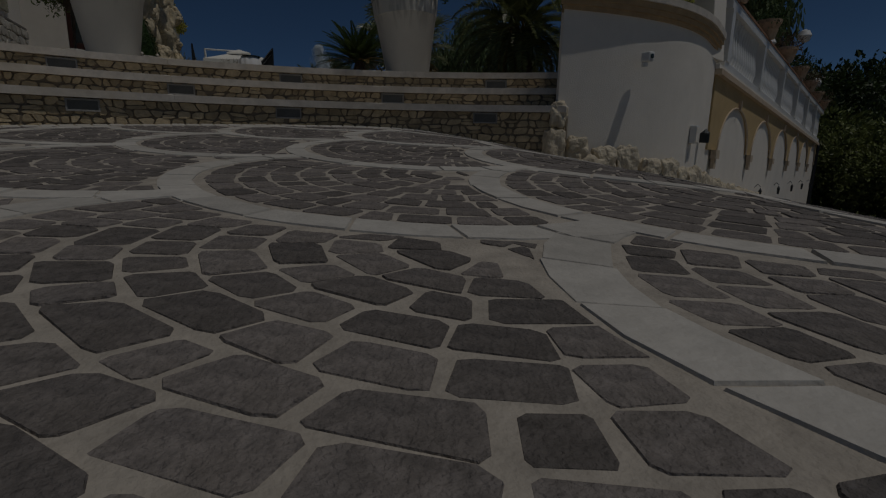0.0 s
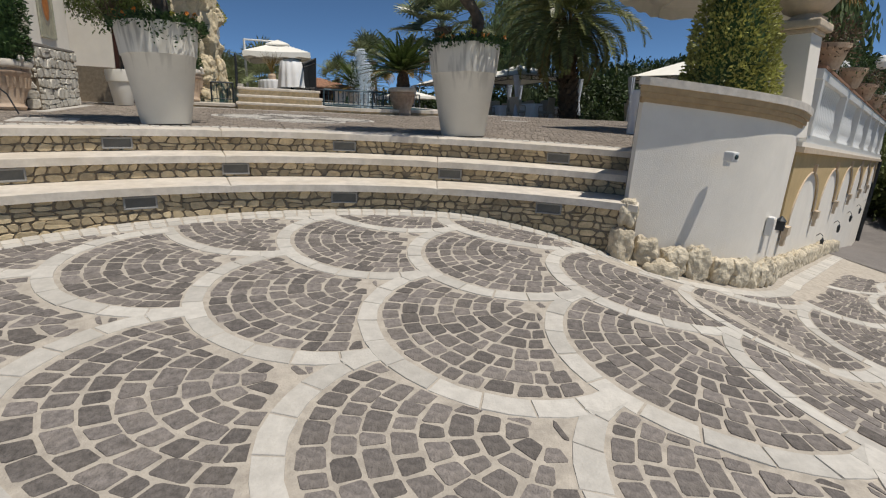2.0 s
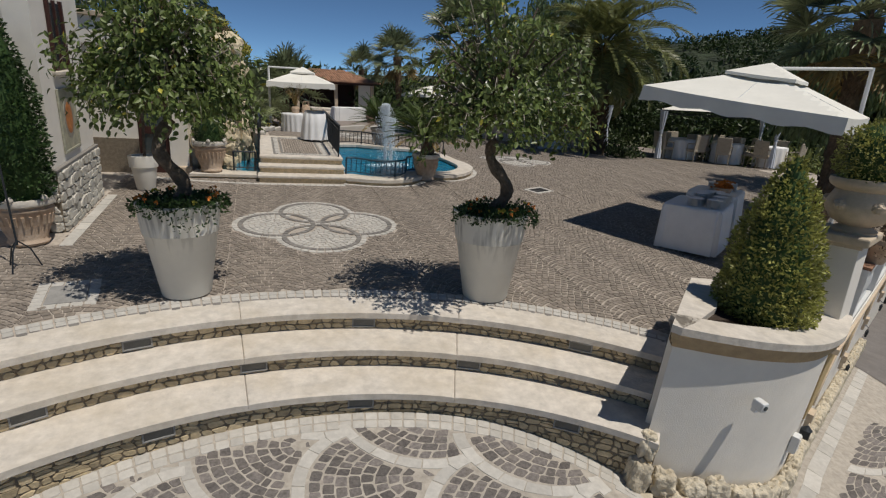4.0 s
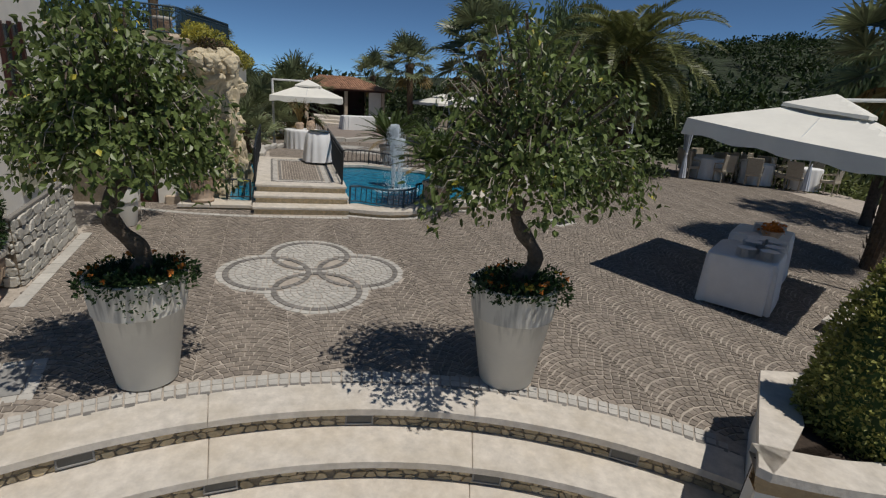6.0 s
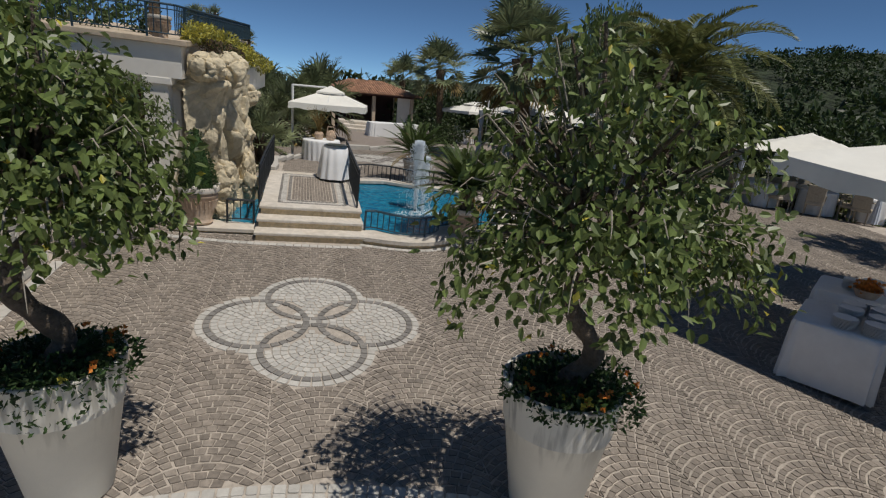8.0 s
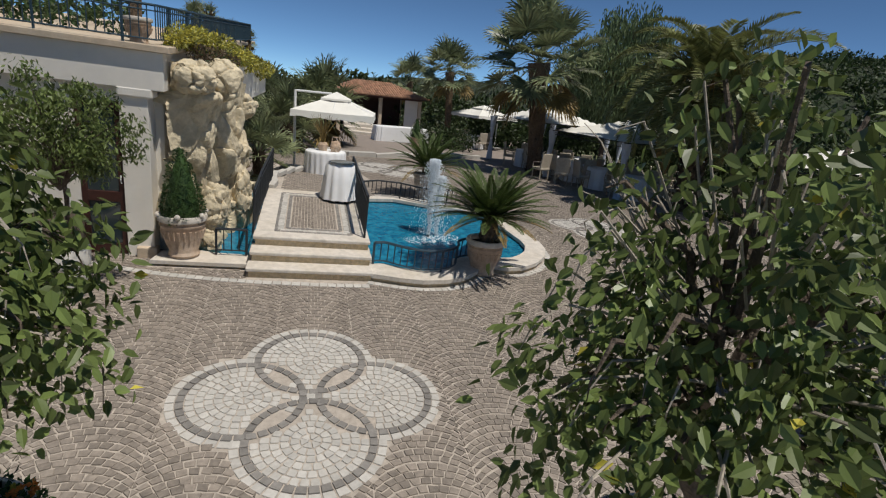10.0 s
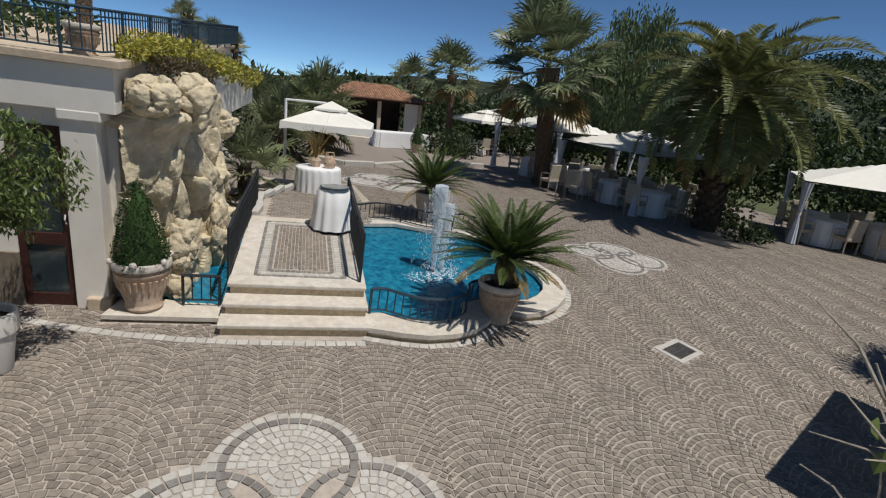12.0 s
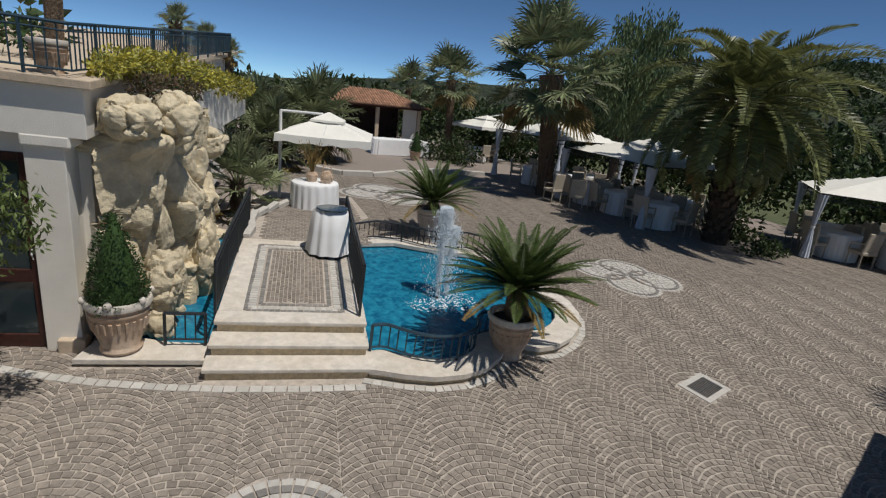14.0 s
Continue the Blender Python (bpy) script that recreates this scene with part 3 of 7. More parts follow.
def frond(lv, base, yaw, pitch, length, sag, wid, n, rng, leaf_w=0.028, dry=None, lift=0.5):
    """A feather frond: its rib's points; leaflets go into lv."""
    h = Vector((math.cos(yaw), math.sin(yaw), 0))
    side = Vector((-h.y, h.x, 0))
    p, ang, pts = Vector(base), pitch, []
    step = length / 14
    for i in range(15):
        pts.append(p.copy())
        d = h * math.cos(ang) + Vector((0, 0, math.sin(ang)))
        p = p + d * step
        ang -= sag / 14 * (0.5 + i / 14)
    for j in range(n):
        k = 0.12 + 0.88 * j / n
        f = k * 13.99
        i = int(f)
        q = pts[i].lerp(pts[i + 1], f - i)
        tang = (pts[i + 1] - pts[i]).normalized()
        upv = side.cross(tang).normalized() * -1
        if upv.z < 0:
            upv = -upv
        ln = wid * (math.sin(math.pi * min(1, 0.14 + k * 0.88)) * 0.75 + 0.25) * rng.uniform(0.88, 1.1)
        for s in (-1, 1):
            d = (side * s * 0.85 + tang * 0.55 + upv * lift * rng.uniform(0.5, 1.0) + Vector((0, 0, -0.12))).normalized()
            lv.append((q, d, upv, ln, leaf_w))
    return pts


def date_palm(m, label):
    rng = random.Random(5)
    t = thing("date_palm", m, label, "palm tree")
    bm = bmesh.new()
    H = 2.62
    tube(bm, [(0, 0, -0.2), (0.02, 0, 0.8), (0.0, 0.02, 1.8), (-0.03, 0, H)], [0.30, 0.26, 0.25, 0.34], 20)
    for i in range(230):
        k = i / 230
        a = i * 2.399
        z = 0.05 + k * (H + 0.1)
        r = 0.26 + (0.10 * max(0, (k - 0.75) * 4))
        q = Vector((r * math.cos(a), r * math.sin(a), z))
        o = Vector((math.cos(a), math.sin(a), 0))
        s = o.cross(Vector((0, 0, 1))) * 0.07
        vs = [bm.verts.new(v) for v in (q - s, q + s, q + s * 0.6 + o * 0.05 + Vector((0, 0, 0.12)), q - s * 0.6 + o * 0.05 + Vector((0, 0, 0.12)))]
        bm.faces.new(vs)
    part("trunk", bm, M_PALM_BARK, t, "thick trunk with old leaf bases")
    green, dry, ribs, stubs = [], [], bmesh.new(), bmesh.new()
    c = Vector((-0.03, 0, H + 0.1))
    for i in range(66):
        k = i / 65
        a = i * 2.39996
        pitch = radians(78 - 122 * k ** 0.9)
        ln = rng.uniform(2.05, 2.5) * (0.8 if k < 0.15 else 1.0) * (1.0 if k < 0.8 else 0.82)
        base = c + Vector((math.cos(a), math.sin(a), 0)) * 0.16 + Vector((0, 0, 0.25 * (1 - k)))
        pts = frond(green if k < 0.97 else dry, base, a, pitch, ln, radians(96) * rng.uniform(0.75, 1.2), 0.36, 64, rng, 0.042, lift=0.6)
        tube(ribs, pts[::2], [0.02, 0.017, 0.014, 0.011, 0.008, 0.006, 0.004, 0.003], 4)
    for i in range(26):
        a = rng.uniform(0, 6.28)
        tube(stubs, [c + Vector((math.cos(a) * 0.2, math.sin(a) * 0.2, -0.1)), c + Vector((math.cos(a) * 0.55, math.sin(a) * 0.55, rng.uniform(0.1, 0.5))), c + Vector((math.cos(a) * 0.75, math.sin(a) * 0.75, rng.uniform(-0.3, 0.4)))], [0.02, 0.013, 0.006], 4)
    leaf_mesh("fronds", green, M_PALM, t, "arching grey-green feather fronds")
    leaf_mesh("dry_fronds", dry, M_DRYLEAF, t, "dry hanging fronds")
    part("frond_rib", ribs, M_PALM, t)["kind"] = "stuff"
    part("fruit_stalk", stubs, M_DRYLEAF, t, "orange-brown fruit stalks")["kind"] = "stuff"
    return t


def fan_palm(name, m, H, R, nf, label, group, seed, seg=22, trunk_r=0.17):
    rng = random.Random(seed)
    t = thing(name, m, label, "palm tree", group)
    bm = tube(bmesh.new(), [(0, 0, -0.3), (0.03, 0, H * 0.5), (0, 0, H)], [trunk_r * 1.1, trunk_r, trunk_r * 1.35], 14)
    for i in range(90):
        k = i / 90
        a = i * 2.399
        r = trunk_r * 1.02
        q = Vector((r * math.cos(a), r * math.sin(a), 0.1 + k * H))
        o = Vector((math.cos(a), math.sin(a), 0))
        s = o.cross(Vector((0, 0, 1))) * 0.05
        bm.faces.new([bm.verts.new(v) for v in (q - s, q + s, q + o * 0.06 + Vector((0, 0, 0.16)))])
    part("trunk", bm, M_PALM_BARK, t)
    green, dry, stalks = [], [], bmesh.new()
    for i in range(nf):
        k = i / (nf - 1)
        a = i * 2.39996 + rng.random() * 0.3
        el = radians(82 - 132 * k)
        d = Vector((math.cos(a) * math.cos(el), math.sin(a) * math.cos(el), math.sin(el)))
        b = Vector((0, 0, H + 0.05 * (1 - k)))
        e = b + d * R * rng.uniform(0.46, 0.68) + Vector((0, 0, -0.08 * R * k))
        tube(stalks, [b, b.lerp(e, 0.5) + Vector((0, 0, 0.05 * R)), e], [0.016, 0.012, 0.009], 4)
        sd = d.cross(Vector((0, 0, 1)))
        sd = sd.normalized() if sd.length > 0.05 else Vector((1, 0, 0))
        sd = (Matrix.Rotation(rng.uniform(-0.5, 0.5), 3, d) @ sd).normalized()
        nn = sd.cross(d).normalized()
        dead = k > 0.86
        for j in range(seg):
            w = radians(-118 + 236 * j / (seg - 1))
            v = (d * math.cos(w) + sd * math.sin(w) + nn * (0.22 * abs(math.sin(w)) + rng.uniform(-0.05, 0.05)) + Vector((0, 0, -0.5 if dead else -0.06))).normalized()
            ln = R * 0.42 * (0.72 + 0.28 * math.cos(w * 0.7)) * rng.uniform(0.94, 1.06)
            mid = e + v * ln * 0.74
            lst = dry if dead else green
            lst.append((e, v, nn, ln, R * 0.066))
            lst.append((mid, (v + Vector((0, 0, -0.55))).normalized(), nn, ln * 0.36, R * 0.026))
    leaf_mesh("fan_leaves", green, M_FANPALM, t, "stiff fan leaves with drooping tips")
    leaf_mesh("dry_leaves", dry, M_DRYLEAF, t, "dry brown hanging leaves")
    part("leaf_stalk", stalks, M_FANPALM, t)["kind"] = "stuff"
    return t


def cycas(m, label, seed, L=0.72, n=46, trunk=0.22):
    rng = random.Random(seed)
    t = thing("sago_palm", m, label, "palm plant", "sago palms in stone pots")
    part("stem", blob(bmesh.new(), (0, 0, trunk * 0.45), (0.13, 0.13, trunk * 0.75), seed, 3, 0.25, 4), M_PALM_BARK, t, "short scaly stem")
    green, dry, ribs = [], [], bmesh.new()
    for i in range(n):
        k = i / (n - 1)
        a = i * 2.39996
        pts = frond(dry if k > 0.9 else green, (0.05 * math.cos(a), 0.05 * math.sin(a), trunk), a, radians(70 - 70 * k), L * rng.uniform(0.9, 1.08), radians(34) * rng.uniform(0.8, 1.2), 0.12, 46, rng, 0.022, lift=0.3)
        tube(ribs, pts[::2], [0.008, 0.007, 0.006, 0.005, 0.004, 0.003, 0.002, 0.002], 3)
    leaf_mesh("fronds", green, M_CYCAS, t, "dark green stiff feather fronds")
    leaf_mesh("dry_fronds", dry, M_DRYLEAF, t, "yellowed lower fronds")
    part("frond_rib", ribs, M_CYCAS, t)["kind"] = "stuff"
    return t


def loose_tree(name, m, H, rad, n, mat, label, seed, droop=0.5, leaf=(0.12, 0.2), group="", trunk_r=0.1, low=0.35):
    """A tree with limbs and a ragged crown of clumps of leaves, gaps between them."""
    rng = random.Random(seed)
    t = thing(name, m, label, "tree", group)
    limbs = tube(bmesh.new(), [(0, 0, -0.3), (0.05, 0, H * 0.3), (0, 0.05, H * 0.6)], [trunk_r, trunk_r * 0.8, trunk_r * 0.5], 8)
    lv = []
    for i in range(60):
        d = rand_dir(rng)
        c = Vector((d.x * rad * rng.uniform(0.4, 1), d.y * rad * rng.uniform(0.4, 1), H * (low + (1 - low) * (0.5 + 0.5 * d.z * rng.uniform(0.5, 1)))))
        tube(limbs, [(0, 0, H * 0.35), tuple(Vector((0, 0, H * 0.5)).lerp(c, 0.5)), tuple(c)], [trunk_r * 0.4, trunk_r * 0.2, 0.006], 4)
        s = rad * rng.uniform(0.18, 0.34)
        for j in range(n // 60):
            o = rand_dir(rng) * s * rng.random() ** 0.5
            q = c + Vector((o.x, o.y, o.z * 0.8 - droop * rng.random() * s))
            lv.append((q, (rand_dir(rng) + Vector((0, 0, -droop * 2))).normalized(), rand_dir(rng), rng.uniform(*leaf), leaf[0] * rng.uniform(0.3, 0.6)))
    part("trunk", limbs, M_BARK, t, "", True)
    leaf_mesh("crown", lv, mat, t)
    return t


def woods(name, spots, mat, label, seed, leaf=0.3, per=520):
    """A far wood as one mass of leaf clumps; spots are (x, y, z, radius, height)."""
    rng = random.Random(seed)
    lv = []
    for x, y, z, r, h in spots:
        lumps = [(Vector((rng.uniform(-1, 1) * r * 0.6, rng.uniform(-1, 1) * r * 0.6, h * rng.uniform(0.35, 0.8))), r * rng.uniform(0.4, 0.65)) for _ in range(7)]
        for j in range(per):
            c, s = lumps[j % 7]
            d = rand_dir(rng)
            q = Vector((x, y, z)) + c + Vector((d.x * s, d.y * s, d.z * s * 0.8)) * rng.uniform(0.75, 1.05)
            if j % 5 == 0:
                q = Vector((x + d.x * r * 0.8, y + d.y * r * 0.8, z + h * 0.4 * rng.random()))
            k = leaf * rng.uniform(0.6, 1.3)
            lv.append((q, (d + rand_dir(rng) * 0.6).normalized(), rand_dir(rng), k, k * 0.6))
    o = leaf_mesh(name, lv, mat)
    return tagged(o, label, "trees", kind="stuff")


# ---- pots and planters ----
def tall_planter(m, H, R, label):
    t = thing("tall_planter", m, label, "planter", "tall white planters")
    r0 = R * 0.62
    part("pot", lathe(bmesh.new(), [(r0 * 0.97, 0), (r0, 0.015), (R * 0.885, H * 0.68), (R * 0.915, H * 0.69), (R * 0.995, H - 0.02), (R, H - 0.006), (R * 0.985, H), (R * 0.93, H), (R * 0.92, H - 0.03), (R * 0.9, H - 0.08)], 56), M_POT, t, "matt white resin with rain streaks", True)
    part("soil", lathe(bmesh.new(), [(R * 0.9, H - 0.09), (R * 0.6, H - 0.05), (0.02, H - 0.03)], 32), M_SOIL, t)
    return t


def urn_pot(name, m, H, R, label, group, mat=None, scroll=True):
    """A weathered terracotta pot with rings, a swag band and scrolled lugs on its rim."""
    mat = mat or M_TERRA
    t = thing(name, m, label, "planter", group)
    part("body", lathe(bmesh.new(), [(R * 0.60, 0), (R * 0.66, 0.03), (R * 0.62, 0.06), (R * 0.60, 0.08), (R * 0.80, H * 0.45), (R * 0.9, H * 0.72), (R * 0.93, H * 0.74), (R * 0.93, H * 0.78), (R * 0.89, H * 0.8), (R * 0.9, H * 0.86)], 40), mat, t, "", True)
    part("rim", lathe(bmesh.new(), [(R * 0.9, H * 0.84), (R * 1.0, H * 0.87), (R * 1.03, H * 0.93), (R * 0.99, H * 0.99), (R * 0.92, H), (R * 0.85, H * 0.97), (R * 0.84, H * 0.86)], 40), M_TRAVERTINE, t, "pale rolled rim", True)
    part("soil", lathe(bmesh.new(), [(R * 0.84, H * 0.86), (0.02, H * 0.9)], 24), M_SOIL, t)
    for i in range(24):
        a = 2 * math.pi * i / 24
        o = Vector((math.cos(a), math.sin(a), 0))
        part("gadroon", tube(bmesh.new(), [o * R * 0.86 + Vector((0, 0, H * 0.66)), o * R * 0.80 + Vector((0, 0, H * 0.45))], [0.022, 0.012], 6), mat, t, "", True)
    if scroll:
        for i in range(6):
            a = 2 * math.pi * (i + 0.5) / 6
            o = Vector((math.cos(a), math.sin(a), 0))
            part("lug", blob(bmesh.new(), o * R * 1.0 + Vector((0, 0, H * 1.02)), (0.035, 0.035, 0.04), i + 3, 2, 0.2), M_TRAVERTINE, t, "", True)
    return t


# ---- the two weeping figs at the head of the steps ----
POT_L, POT_R = (-1.50, -2.15), (1.57, -2.60)
tall_planter(at(*POT_L), 0.93, 0.37, "tall white conical planter with grey rain streaks holding a fig tree")
tall_planter(at(*POT_R), 0.97, 0.40, "tall white conical planter on the edge of the steps")
ficus(at(*POT_L, 0.0, 20), 21, 2.90, 0.63, 0.4, "weeping fig with a twisted trunk in a white planter", 0.5)
ficus(at(*POT_R, 0.04, 150), 34, 3.06, 0.84, 2.6, "weeping fig with a thin drooping crown beside the steps", 0.2, ((0.95, -2.15, 2.74), (0.90, -2.32, 2.58), (1.08, -2.05, 2.60), (0.84, -2.42, 2.42), (1.22, -2.0, 2.66), (1.15, -2.1, 2.36)))
flower_bed(at(*POT_L, 0.88), 4, 0.36, "trailing greenery with orange and yellow flowers in the planter")
flower_bed(at(*POT_R, 0.92), 9, 0.38, "dark bedding plants with small flowers under the fig", 0.1)

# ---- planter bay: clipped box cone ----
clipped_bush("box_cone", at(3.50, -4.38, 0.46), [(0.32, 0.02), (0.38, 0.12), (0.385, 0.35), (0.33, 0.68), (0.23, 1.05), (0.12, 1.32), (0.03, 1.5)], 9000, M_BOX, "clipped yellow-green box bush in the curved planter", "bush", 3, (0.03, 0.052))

# ---- plants by the pool ----
urn_pot("stone_urn", at(2.53, 2.92), 0.56, 0.29, "weathered stone pot with a sago palm on the pool edge", "stone pots by the pool", M_TERRA, False)
cycas(at(2.53, 2.92, 0.52), "large sago palm in a stone pot by the pool", 2, 0.92, 72, 0.36)
urn_pot("stone_urn", beyond(2.62, 7.7), 0.58, 0.31, "pale stone pot behind the fountain", "stone pots by the pool", M_TRAVERTINE, False)
cycas(beyond(2.62, 7.7, 0.5), "sago palm in a pot behind the fountain", 8, 0.98, 56, 0.22)
urn_pot("rimmed_planter", at(-1.62, 2.92, 0.085), 0.56, 0.29, "weathered terracotta planter with a scrolled white rim by the rock", "terracotta planters")
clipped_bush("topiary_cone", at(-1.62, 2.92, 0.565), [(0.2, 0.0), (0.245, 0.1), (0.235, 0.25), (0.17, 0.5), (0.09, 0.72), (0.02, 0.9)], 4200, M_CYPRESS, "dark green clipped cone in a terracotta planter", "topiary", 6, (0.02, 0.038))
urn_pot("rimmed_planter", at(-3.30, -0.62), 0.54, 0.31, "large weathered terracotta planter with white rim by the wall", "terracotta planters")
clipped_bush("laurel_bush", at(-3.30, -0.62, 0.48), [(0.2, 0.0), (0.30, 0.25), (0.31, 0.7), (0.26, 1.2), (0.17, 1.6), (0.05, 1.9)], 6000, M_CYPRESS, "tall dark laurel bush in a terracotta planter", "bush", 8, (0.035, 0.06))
wp = thing("white_flowerpot", at(-2.52, 1.86), "white rimmed flowerpot against the stone wall", "planter")
part("pot", lathe(bmesh.new(), [(0.13, 0), (0.135, 0.01), (0.185, 0.36), (0.205, 0.37), (0.215, 0.53), (0.21, 0.55), (0.185, 0.55), (0.17, 0.48)], 40), M_POT, wp, "", True)
part("soil", lathe(bmesh.new(), [(0.175, 0.48), (0.02, 0.5)], 24), M_SOIL, wp)
loose_tree("pot_shrub", at(-2.52, 1.86, 0.5), 1.9, 0.74, 7600, M_FICUS, "leafy shrub on a bare stem in the white flowerpot", 17, 0.5, (0.05, 0.08), "", 0.03, 0.4)

# ---- palms ----
date_palm(beyond(10.9, 8.9, 0, 30, 6) @ Matrix.Scale(1.30, 4), "large date palm with arching fronds over the dining tables")
fan_palm("fan_palm", beyond(8.3, 14.2, 0, 0, 6), 4.05, 2.4, 40, "tall fan palm beside the white gazebos", "fan palms", 3, 22, 0.31)
fan_palm("fan_palm", at(9.8, -0.42), 3.85, 1.65, 44, "tall fan palm with drooping leaves beside the wide parasol", "fan palms", 13)
fan_palm("fan_palm", beyond(7.6, 25.0, 0, 0, 3), 3.9, 1.9, 36, "fan palm in the far garden", "fan palms", 4, 16, 0.2)
fan_palm("fan_palm", beyond(0.4, 17.0), 1.45, 1.9, 40, "bushy fan palm behind the white parasol", "fan palms", 5, 16)
fan_palm("fan_palm", beyond(-0.8, 14.6), 0.75, 1.5, 34, "bushy fan palm beside the terrace", "fan palms", 6, 16)
fan_palm("fan_palm", beyond(-1.4, 16.2), 1.25, 1.6, 34, "bushy fan palm by the terrace wall", "fan palms", 7, 16)
fan_palm("fan_palm", beyond(-1.15, 8.2), 0.55, 1.05, 28, "low fan palm at the foot of the rock", "fan palms", 8, 16, 0.1)
fan_palm("fan_palm", beyond(6.3, 31.0), 3.3, 1.8, 28, "far fan palm near the pavilion", "fan palms", 9, 14)
for x, y, h, r, seed in ((-4.74, 21.1, 4.2, 0.85, 71), (-4.2, 24.1, 3.9, 0.85, 72), (-3.47, 26.0, 3.6, 0.8, 73)):
    fan_palm("fan_palm", beyond(x, y), h, r, 26, "slender fan palm rising behind the terrace", "fan palms", seed, 14, 0.1)
loose_tree("pepper_tree", beyond(14.6, 20.0), 8.3, 3.1, 18000, M_PEPPER, "weeping pepper tree behind the gazebos", 31, 1.4, (0.16, 0.34), "", 0.25, 0.3)
loose_tree("pepper_tree", at(13.5, 2.2), 4.6, 1.7, 5400, M_PEPPER, "drooping tree behind the wide parasol", 32, 1.5, (0.2, 0.36), "", 0.16, 0.35)
# ---- far hills and woods ----
def hill_z(dx, dy, rx, ry, h, seed, z0=-6):
    """Height of a hill's flank at an offset from its middle."""
    u = Vector((dx / rx, dy / ry, 0))
    k = min(1.0, u.length)
    z = h * (1 - k ** 1.6) * (0.9 + 0.35 * noise.noise(Vector((u.x * 1.5, u.y * 1.5, seed)))) + z0
    q = Vector((dx, dy, 0))
    return z + 1.6 * noise.noise(q * 0.11) + 1.3 * noise.noise(q * 0.35)


def hill(name, cx, cy, rx, ry, h, seed, trees=0):
    n, m = 96, 22
    vs, fs = [], []
    for j in range(m + 1):
        for i in range(n):
            a = 2 * math.pi * i / n
            dx, dy = math.cos(a) * rx * j / m, math.sin(a) * ry * j / m
            vs.append((cx + dx, cy + dy, hill_z(dx, dy, rx, ry, h, seed)))
    for j in range(m):
        for i in range(n):
            q = (i + 1) % n
            fs.append((j * n + i, (j + 1) * n + i, (j + 1) * n + q, j * n + q))
    if trees:
        rng = random.Random(seed + 90)
        spots = []
        for _ in range(trees):
            k, a = math.sqrt(rng.uniform(0.0, 0.75)), math.atan2(-cy, -cx) + rng.uniform(-1.7, 1.7)
            dx, dy = math.cos(a) * rx * k, math.sin(a) * ry * k
            r = rng.uniform(4.0, 7.5)
            spots.append((cx + dx, cy + dy, hill_z(dx, dy, rx, ry, h, seed) - 1.5, r, r * rng.uniform(0.7, 1.25)))
        woods("ridge_wood", spots, M_WOOD_FAR, "dark trees covering the distant hill", seed + 91, 1.7, 120)
    return tagged(mesh_part(name, vs, fs, M_HILL, None, "", True), "distant hill covered with dark green woods", "hill", kind="structure")


hill("hill_east", 345, 250, 270, 200, 61, 3, 420)
hill("hill_south", 400, 130, 210, 150, 62, 4, 300)
hill("hill_far", 300, 600, 420, 160, 30, 5)
hill("hill_west", -160, 420, 240, 160, 14, 7)


def wood_row(name, x0, y0, x1, y1, n, r, h, seed, label, per=520, leaf=0.3, mat=None, low=False):
    rng = random.Random(seed)
    spots = []
    for i in range(n):
        k = (i + 0.5) / n
        gx, gy = x0 + (x1 - x0) * k + rng.uniform(-1, 1) * r * 0.5, y0 + (y1 - y0) * k + rng.uniform(-1, 1) * r * 0.7
        p = TILT @ Vector((gx, gy, ground_z(gx, gy) if low or (gx > 11 and gy < 2) else far_z(gy)))
        spots.append((p.x, p.y, p.z - 0.3, r * rng.uniform(0.8, 1.2), h * rng.uniform(0.75, 1.15)))
    return woods(name, spots, mat or M_WOOD_FAR, label, seed, leaf, per)


wood_row("hedge_wood", 13.0, 24.5, 27, 13, 14, 2.1, 3.9, 41, "dark green trees behind the dining gazebos", 800, 0.26)
wood_row("hedge_wood", 17, 12, 26, 4, 10, 1.9, 3.4, 42, "dark hedge trees behind the tables", 700, 0.24)
wood_row("garden_wood", -4, 22, 1.0, 30, 7, 1.9, 2.6, 43, "dense garden shrubs beside the pavilion", 700, 0.26)
wood_row("garden_wood", 6.8, 29, 15, 25, 9, 1.9, 2.6, 57, "dense garden shrubs behind the far parasol", 700, 0.26)
wood_row("far_wood", -16, 44, 44, 40, 26, 3.4, 3.4, 44, "tree tops beyond the garden", 520, 0.5)
wood_row("slope_wood", 22, 26, 50, 2, 20, 4.0, 5.5, 45, "dark woods on the slope beyond the hotel", 640, 0.5)
wood_row("hedge_wood", 15.5, 7.0, 28, 6, 12, 1.9, 4.4, 61, "dark green trees on the slope beside the hotel", 1700, 0.2, M_HEDGE, True)
wood_row("drive_hedge", 25, 7, 22, -6, 11, 2.1, 4.5, 62, "tall dark trees beyond the road", 1700, 0.2, M_HEDGE, True)
wood_row("drive_hedge", 22.0, 5.0, 19.6, -1.0, 9, 1.3, 2.5, 52, "dense dark bushes along the far side of the road", 1500, 0.14, M_HEDGE, True)
wood_row("drive_hedge", 22.8, 6.0, 21.0, -4.0, 9, 1.7, 3.6, 54, "dark bushes under the trees beyond the road", 1300, 0.17, M_HEDGE, True)
wood_row("drive_hedge", 21, -6, 22, -16, 9, 2.2, 4.6, 53, "dark trees beside the road", 1300, 0.2, M_HEDGE, True)
wood_row("drive_hedge", 18.6, -3.0, 19.8, -7.4, 5, 1.2, 3.5, 55, "olive-green shrubs behind the low brown wall", 1300, 0.12, M_HEDGE, True)
wood_row("roadside_shrubs", 15.9, -2.1, 17.1, -7.0, 9, 0.5, 1.75, 56, "dark shrubs in the low bed beside the road", 700, 0.08, M_CYPRESS, True)
